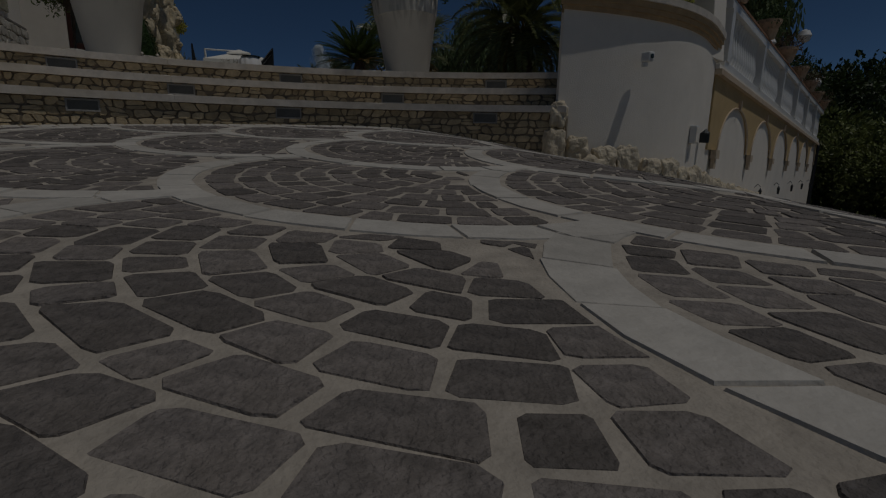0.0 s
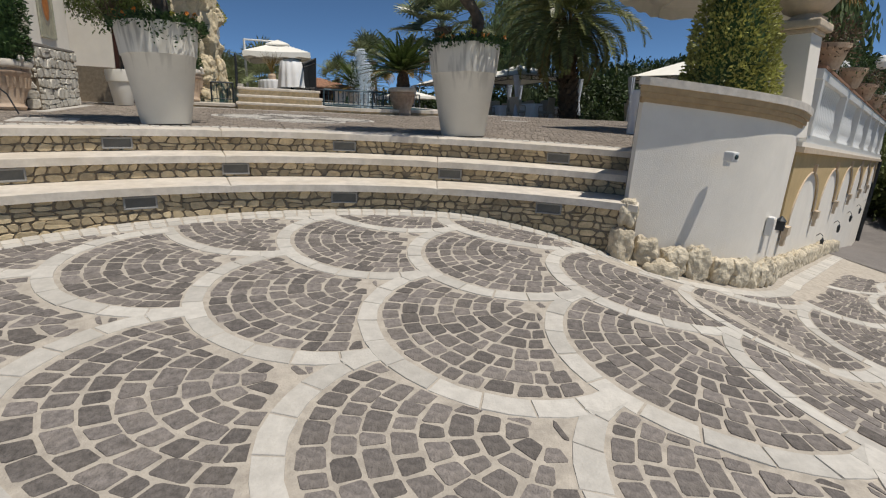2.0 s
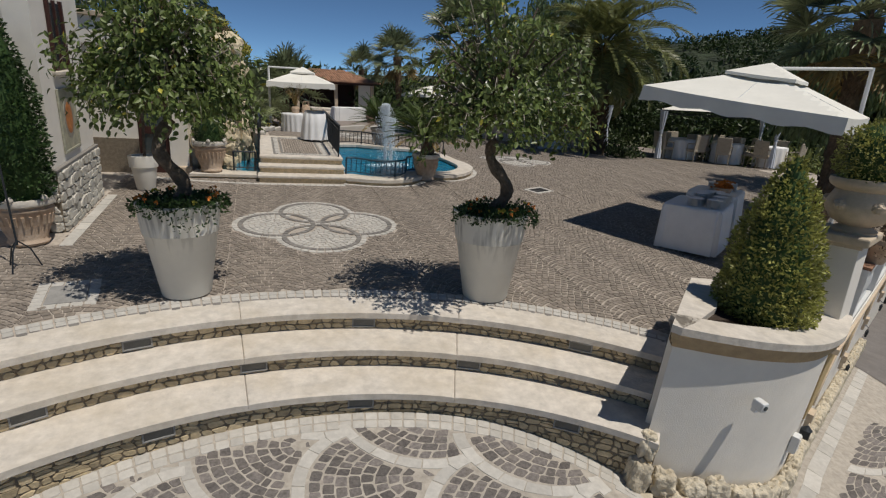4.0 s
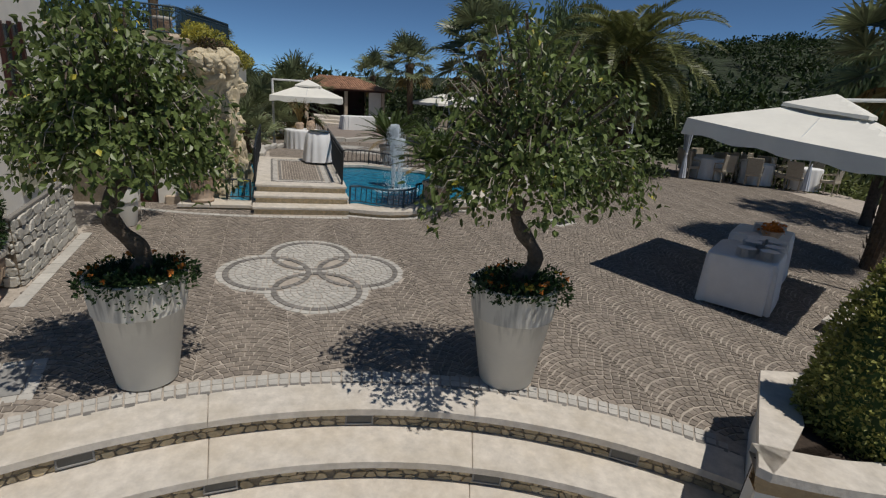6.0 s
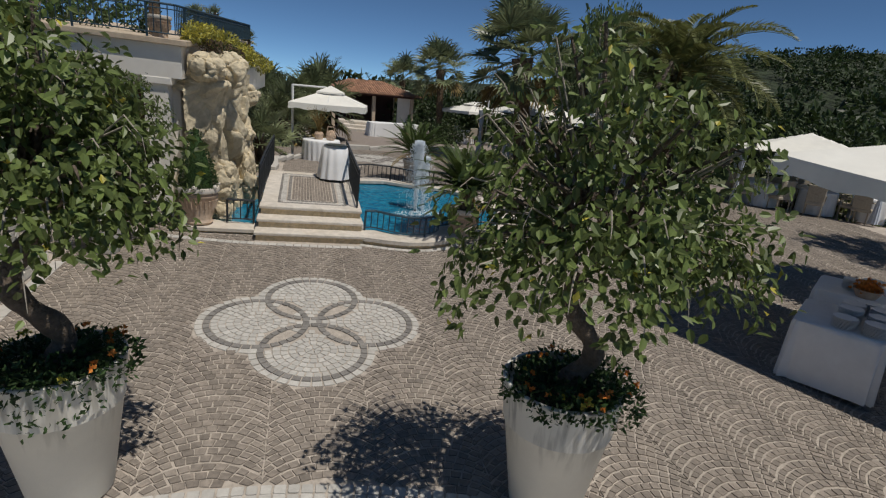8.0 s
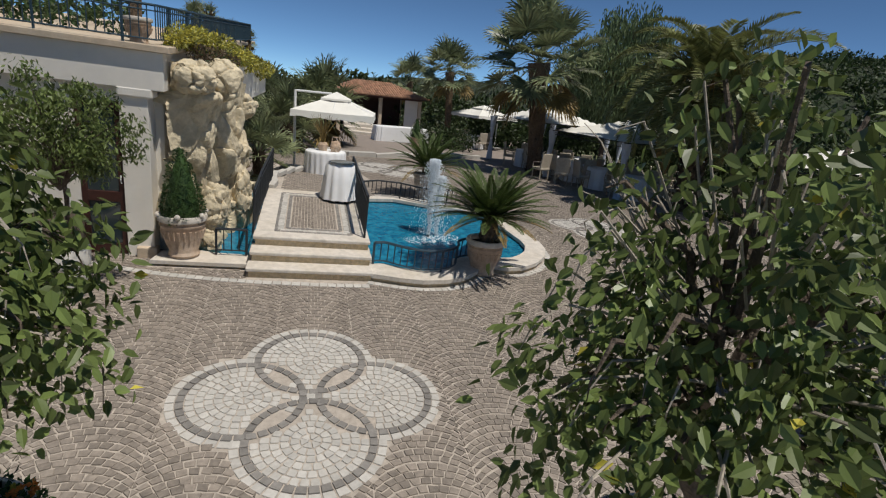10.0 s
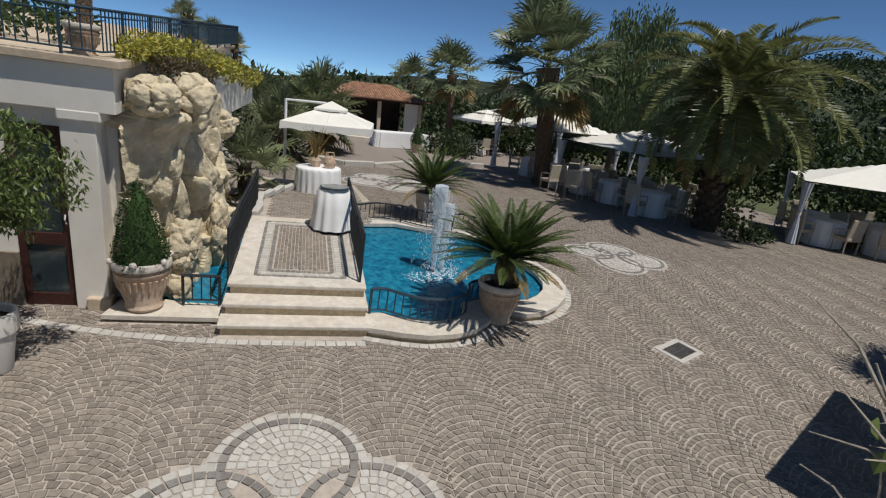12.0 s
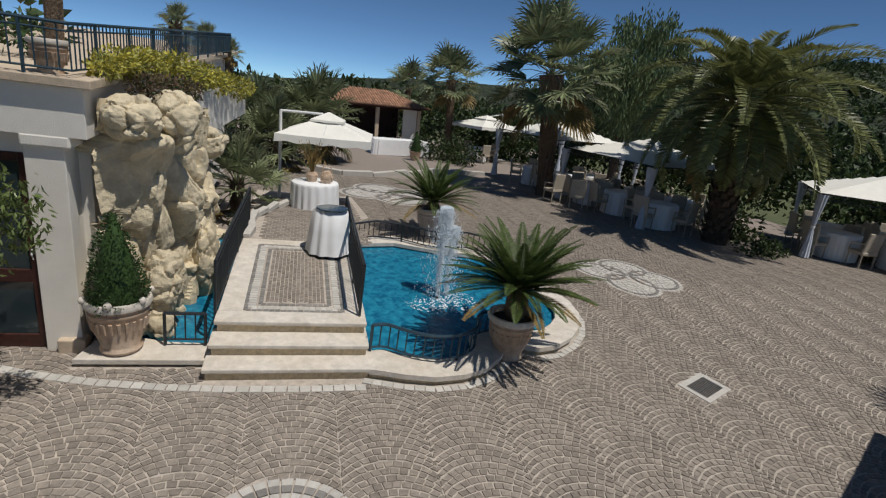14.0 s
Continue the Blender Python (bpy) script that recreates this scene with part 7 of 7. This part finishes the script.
# border strip of white setts along the foot of the steps
for r0, r1 in ((3.96, 4.045), (4.055, 4.145)):
    m = int(math.radians(145) * 4.2 / 0.115)
    for k in range(m):
        a0 = radians(40 + 145 * k / m) + 0.0015
        a1 = radians(40 + 145 * (k + 1) / m) - 0.0015
        am = (a0 + a1) / 2
        x = C0[0] + r0 * math.cos(am)
        if x < 2.1:
            bands.add(rough_quad(ring_cell(C0, r0, r1, a0, a1), 0.003, 0.12), gz2)
strip = [(1.98, -4.72), (2.3, -4.99), (2.65, -5.15), (3.05, -5.21), (3.48, -5.21), (3.95, -5.09), (4.4, -4.86), (4.75, -4.66), (11.0, -1.63)]
for a, b in zip(strip, strip[1:]):
    A, B = Vector(a), Vector(b)
    d = (B - A).normalized()
    nrm = Vector((-d.y, d.x))
    m = max(1, int((B - A).length / 0.3))
    w = 0.05 if a[0] > 4.3 else 0.03
    for k in range(m):
        p, q = A.lerp(B, k / m) + d * 0.004, A.lerp(B, (k + 1) / m) - d * 0.004
        bands.add([tuple(v) for v in (p - nrm * w, q - nrm * w, q + nrm * 0.10, p + nrm * 0.10)], gz2)
bands.build("band_stone", M_WHITE_STONE, drive, None, "white limestone band stones")

# ---- plaza setts in arched courses ----
flat = lambda x, y: far_z(y)
Q1, Q2, Q3 = ((0.0, 0.0), 1.0, 0.0), ((6.02, 5.68), 0.86, radians(-22)), ((2.45, 12.0), 1.25, radians(18))


def lobes(q):
    (cx, cy), s, a = q
    return [(cx + 0.565 * s * math.cos(a + k * math.pi / 2), cy + 0.565 * s * math.sin(a + k * math.pi / 2)) for k in range(4)], s


def in_poly(x, y, poly):
    c, n = False, len(poly)
    for i in range(n):
        a, b = poly[i - 1], poly[i]
        if (a[1] > y) != (b[1] > y) and x < (b[0] - a[0]) * (y - a[1]) / (b[1] - a[1]) + a[0]:
            c = not c
    return c


DECK_LINE = [(-3.0, 2.85), (-2.34, 2.62), (-1.7, 2.46), (-1.1, 2.37), (-0.6, 2.33), (0.1, 2.31), (0.76, 2.32)]
POOL_LINE = grown(coping_out, 0.10)
BAY_POLY = grown(bay_out, 0.02)


def on_plaza(x, y):
    r = math.hypot(x - C0[0], y - C0[1])
    if r < R_BAND + 0.02 and y < -1.8:
        return False
    if x < -3.0 and y > -0.7:
        return False
    if x > 2.2 and in_poly(x, y, BAY_POLY):
        return False
    if x > 3.0 and y < -4.25 + (x - 4.75) * FD.y / FD.x:
        return False
    for q in (Q1, Q2, Q3):
        ls, s = lobes(q)
        if min(math.hypot(x - a, y - b) for a, b in ls) < 0.615 * s:
            return False
    if -1.98 < x < 0.86 and 2.36 < y < 10.6 and not (x < -0.8 and y < 2.7):
        return False
    if x > 0.7 and y > 1.9 and in_poly(x, y, [tuple(p) for p in POOL_LINE]):
        return False
    g = Vector((x - 4.88, y - 2.21))
    if abs(g.x * 0.91 + g.y * 0.42) < 0.30 and abs(-g.x * 0.42 + g.y * 0.91) < 0.21:
        return False
    if -2.77 < x < -2.31 and -2.36 < y < -1.80:
        return False
    return True


court = thing("plaza_paving", TILT, "brown porphyry setts laid in arched courses with pale joints", "paving", kind="structure")
sets = Stones(0.003, 0.0035)
single = 0
COL, PITCH, BOW, NX = 0.80, 0.077, 0.175, 12


ARC_R = (COL * COL / 4 + BOW * BOW) / (2 * BOW)


def course(u):
    """Height and slope of a course across its column: a round arc between narrow troughs."""
    x = (u - 0.5) * COL
    r = math.sqrt(ARC_R * ARC_R - x * x)
    return r - ARC_R, -x / r


fine_u = [i / 400 for i in range(401)]
length = [0.0]
for u0, u1 in zip(fine_u, fine_u[1:]):
    length.append(length[-1] + math.hypot((u1 - u0) * COL, course(u1)[0] - course(u0)[0]))


def at_length(part_of):
    want = min(1.0, max(0.0, part_of)) * length[-1]
    i = min(range(401), key=lambda q: abs(length[q] - want))
    return fine_u[i]


marks = [at_length(i / NX) for i in range(NX + 1)]
halves = [0.0] + [at_length((i + 0.5) / NX) for i in range(NX)] + [1.0]
for ci in range(-6, 20):
    x0 = ci * COL - 0.36
    for k in range(-62, 206):
        jit = PV.uniform(-0.005, 0.005)
        row = marks if k % 2 else halves
        for ua, ub in zip(row, row[1:]):
            pts = []
            for u, w in ((ua + 0.003 + PV.uniform(0, 0.004), 0.0), (ub - 0.003 - PV.uniform(0, 0.004), 0.0), (ub - 0.003 - PV.uniform(0, 0.004), 1.0), (ua + 0.003 + PV.uniform(0, 0.004), 1.0)):
                sl = course(u)[1]
                v = min(0.995, max(0.005, u - w * PITCH * sl / (1 + sl * sl) / COL))
                h, sv = course(v)
                pts.append((x0 + COL * v, k * PITCH + jit + h + w * (PITCH - 0.0145 * math.hypot(1, sv))))
            cx, cy = sum(p[0] for p in pts) / 4, sum(p[1] for p in pts) / 4
            if cy < -4.6 or cy > 15 or cx < -4.2 or cx > 15 or not on_plaza(cx, cy):
                continue
            one = single < 300 and -0.7 < cx < 0.9 and -2.2 < cy < -1.25
            single += one
            j = 0.006
            sets.add([(x + PV.uniform(-j, j), y + PV.uniform(-j, j)) for x, y in pts], flat, one)
sets.build("sett", M_SETT, court, M_SETT_ONE)

# rows of white and dark setts round the head of the steps
w_st, d_st = Stones(0.003, 0.003), Stones(0.003, 0.003)
for r0, r1, lst in ((5.235, 5.285, d_st), (5.29, 5.365, w_st), (5.37, 5.445, w_st)):
    m = int(math.radians(120) * 5.3 / 0.088)
    for k in range(m):
        a0, a1 = radians(40 + 120 * k / m) + 0.0011, radians(40 + 120 * (k + 1) / m) - 0.0011
        am = (a0 + a1) / 2
        if C0[0] + r0 * math.cos(am) > 3.05:
            continue
        lst.add(rough_quad(ring_cell(C0, r0, r1, a0, a1), 0.003, 0.15), flat)


def line_stones(lst, line, w, ln):
    for a, b in zip(line, line[1:]):
        A, B = Vector(a), Vector(b)
        d = (B - A).normalized()
        nrm = Vector((-d.y, d.x)) * (w / 2)
        m = max(1, round((B - A).length / ln))
        for k in range(m):
            p, q = A.lerp(B, k / m) + d * 0.004, A.lerp(B, (k + 1) / m) - d * 0.004
            lst.add([tuple(v) for v in (p - nrm, q - nrm, q + nrm, p + nrm)], lambda x, y: far_z(y) + 0.004)


line_stones(w_st, DECK_LINE, 0.10, 0.11)
line_stones(w_st, [tuple(p) for p in grown(coping_out, 0.09)][0:8], 0.09, 0.10)
line_stones(w_st, [tuple(p) for p in grown(coping_out, 0.09)][9:15], 0.09, 0.10)
line_stones(w_st, [(-2.92, -0.75), (-2.92, 1.5)], 0.13, 0.3)


def quatrefoil(q, fine=0.075):
    """Four white lobes, each ringed with grey, their grey rings crossing in the middle; a white border round all."""
    ls, s = lobes(q)
    rd = 0.50 * s
    for li, c in enumerate(ls):
        others = [o for k, o in enumerate(ls) if k != li]
        m = int(2 * math.pi * 0.57 * s / 0.10)
        for k in range(m):
            a0, a1 = 2 * math.pi * k / m + 0.012, 2 * math.pi * (k + 1) / m - 0.012
            am = (a0 + a1) / 2
            p = (c[0] + 0.57 * s * math.cos(am), c[1] + 0.57 * s * math.sin(am))
            if min(math.hypot(p[0] - o[0], p[1] - o[1]) for o in others) > 0.535 * s:
                w_st.add(ring_cell(c, 0.537 * s, 0.607 * s, a0, a1), flat)
            p = (c[0] + rd * math.cos(am), c[1] + rd * math.sin(am))
            d_st.add(ring_cell(c, rd - 0.033 * s, rd + 0.031 * s, a0, a1), lambda x, y: far_z(y) + 0.0035)
        r = rd - 0.038 * s
        while r > 0.05:
            r0 = max(0.01, r - fine + 0.006)
            n = max(3, int(2 * math.pi * r / (fine * 1.05)))
            off = PV.random() * 6
            for k in range(n):
                a0, a1 = off + 2 * math.pi * k / n + 0.005 / r, off + 2 * math.pi * (k + 1) / n - 0.005 / r
                am, rm = (a0 + a1) / 2, (r + r0) / 2
                p = (c[0] + rm * math.cos(am), c[1] + rm * math.sin(am))
                ds = [math.hypot(p[0] - o[0], p[1] - o[1]) for o in others]
                if min(ds) < rm or min(abs(d - rd) for d in ds) < 0.055 * s:
                    continue
                w_st.add(rough_quad(ring_cell(c, r0, r, a0, a1), 0.004, 0.2), flat)
            r -= fine


quatrefoil(Q1)
quatrefoil(Q2, 0.1)
quatrefoil(Q3, 0.14)
# cobbled panel set into the deck, with a white and a grey border
deck_z = lambda x, y: 0.398
X0, X1, Y0, Y1 = DX0 + 0.27, DX1 - 0.25, 3.19, 5.16
dk = Stones(0.004, 0.006)
part("panel_bed", bm_box((DX0 + 0.25, 3.17, 0.34), (DX1 - 0.23, 5.18, 0.394)), M_JOINT_DARK, deck)
for inset, lst, w in ((0.0, d_st, 0.05), (0.055, w_st, 0.085), (0.145, d_st, 0.05)):
    a, b, c2, d2 = X0 + inset, X1 - inset, Y0 + inset, Y1 - inset
    for line in (((a, c2), (b, c2)), ((a, d2), (b, d2)), ((a, c2), (a, d2)), ((b, c2), (b, d2))):
        A, B = Vector(line[0]), Vector(line[1])
        d = (B - A).normalized()
        nrm = Vector((-d.y, d.x)) * (w / 2)
        m = max(1, round((B - A).length / 0.06))
        for k in range(m):
            p, q = A.lerp(B, k / m) + d * 0.003, A.lerp(B, (k + 1) / m) - d * 0.003
            lst.add([tuple(v) for v in (p - nrm, q - nrm, q + nrm, p + nrm)], deck_z)
for k in range(60):
    for i in range(14):
        u0, u1 = X0 + 0.19 + (X1 - X0 - 0.38) * i / 14, X0 + 0.19 + (X1 - X0 - 0.38) * (i + 1) / 14
        h = lambda x: 0.12 * math.sin(math.pi * ((x - X0) / (X1 - X0) * 2 % 1))
        y = Y0 + 0.1 + k * 0.046
        pts = [(u0 + 0.004, y + h(u0)), (u1 - 0.004, y + h(u1)), (u1 - 0.004, y + 0.04 + h(u1)), (u0 + 0.004, y + 0.04 + h(u0))]
        if min(p[1] for p in pts) > Y0 + 0.18 and max(p[1] for p in pts) < Y1 - 0.18:
            dk.add(pts, deck_z)
dk.build("panel_sett", M_SETT, deck)
lst = Stones(0.004, 0.006)
for k in range(46):
    for i in range(20):
        x, y = -0.6 + i * 0.1 + 0.05 * (k % 2), 5.42 + k * 0.1
        if -0.56 < x < 1.1 and y < 9.6:
            lst.add([(x, y), (x + 0.09, y), (x + 0.09, y + 0.09), (x, y + 0.09)], lambda x, y: landing_z(x, y) + 0.001)
lst.build("landing_sett", M_SETT, deck)
w_st.build("white_sett", M_WHITE_STONE, court, None, "white limestone setts")
d_st.build("grey_sett", M_DARK_STONE, court, None, "grey setts of the patterns")

# ---- rubble faces of the risers ----
def rubble(parent, mat, place, length, z0, z1, cell, joint, proud, rng, keep=None, name="rubble_stone"):
    """Irregular stones over a wall face; place(s, z, out) gives the point s along, z up, out proud of it."""
    nv = max(1, round((z1 - z0) / cell * 1.2))
    lift = [rng.uniform(0, 99) for _ in range(nv + 1)]

    def bed(j, s):
        """The wavering bed joint under course j."""
        w = 0.0 if j in (0, nv) else 0.34 * noise.noise(Vector((s / cell * 0.8, lift[j], 0))) + 0.2 * noise.noise(Vector((s / cell * 2.1, lift[j], 5)))
        return z0 + (z1 - z0) * min(1, max(0, (j + w) / nv))

    vs, fs = [], []
    for j in range(nv):
        s, lean = -rng.random() * cell, 0.0
        while s < length:
            w, lean2 = cell * rng.uniform(0.55, 1.75), rng.uniform(-0.3, 0.3) * cell
            q = [(s - lean, 0), (s + w - lean2, 0), (s + w + lean2, 1), (s + lean, 1)]
            q = [(min(length, max(0.0, p)), bed(j + k, p)) for p, k in q]
            if w > cell * 1.25 and rng.random() < 0.5:
                mid = (q[0][1] + q[3][1]) / 2 + rng.uniform(-0.1, 0.1) * cell, (q[1][1] + q[2][1]) / 2 + rng.uniform(-0.1, 0.1) * cell
                quads = [[q[0], q[1], (q[1][0], mid[1]), (q[0][0], mid[0])], [(q[0][0], mid[0]), (q[1][0], mid[1]), q[2], q[3]]]
            else:
                quads = [q]
            s, lean = s + w, lean2
            for q in quads:
                cs, cz = sum(p[0] for p in q) / 4, sum(p[1] for p in q) / 4
                if q[1][0] - q[0][0] < 0.02 or q[2][1] - q[1][1] < 0.015 or (keep and not keep(cs, cz)):
                    continue
                o8 = []
                for n in range(4):
                    a, b, c = q[n - 1], q[n], q[(n + 1) % 4]
                    k1, k2 = rng.uniform(0.08, 0.34), rng.uniform(0.08, 0.34)
                    o8.append((b[0] + (a[0] - b[0]) * k1, b[1] + (a[1] - b[1]) * k1))
                    o8.append((b[0] + (c[0] - b[0]) * k2, b[1] + (c[1] - b[1]) * k2))
                size = max(0.02, max(math.hypot(p[0] - cs, p[1] - cz) for p in o8))
                k0, k1 = max(0.4, 1 - joint / size), max(0.3, 1 - (joint * 2.2) / size)
                out = proud * rng.uniform(0.6, 1.3)
                b = len(vs)
                vs += [place(cs + (u - cs) * k0, cz + (z - cz) * k0, -0.004) for u, z in o8]
                vs += [place(cs + (u - cs) * k1, cz + (z - cz) * k1, out) for u, z in o8]
                fs.append(tuple(range(b + 8, b + 16)))
                for n in range(8):
                    m = (n + 1) % 8
                    fs.append((b + n, b + m, b + 8 + m, b + 8 + n))
    o = mesh_part(name, vs, fs, mat, parent)
    o["kind"] = "stuff"
    return o


def arc_place(r):
    return lambda s, z, out: (C0[0] + (r - out) * math.cos(radians(A1) - s / r), C0[1] + (r - out) * math.sin(radians(A1) - s / r), z)


for r, z0, z1 in ((R_TOP + 0.05, Z_MID, -0.056), (R_MID + 0.05, Z_LOW, Z_MID - 0.06), (R_LOW + 0.05, -1.12, Z_LOW - 0.06)):
    rubble(steps, M_RISER_STONE, arc_place(r), radians(A1 - A0) * r, z0, z1, 0.085, 0.0055, 0.012, PV)
rubble(hotel, M_DADO, lambda s, z, out: (WX + 0.03 + out, -0.25 + s, z), 1.75, 0.0, 0.74, 0.15, 0.008, 0.03, PV, None, "dado_stone")
rubble(hotel, M_DADO, lambda s, z, out: (WX - 0.3 + s, -0.25 - out, z), 0.33, 0.0, 0.74, 0.15, 0.008, 0.03, PV, None, "dado_stone")
part("dado_cap", bm_box((WX - 0.3, -0.29, 0.742), (WX + 0.05, 1.5, 0.775), 0.006), M_DARK_STONE, hotel)
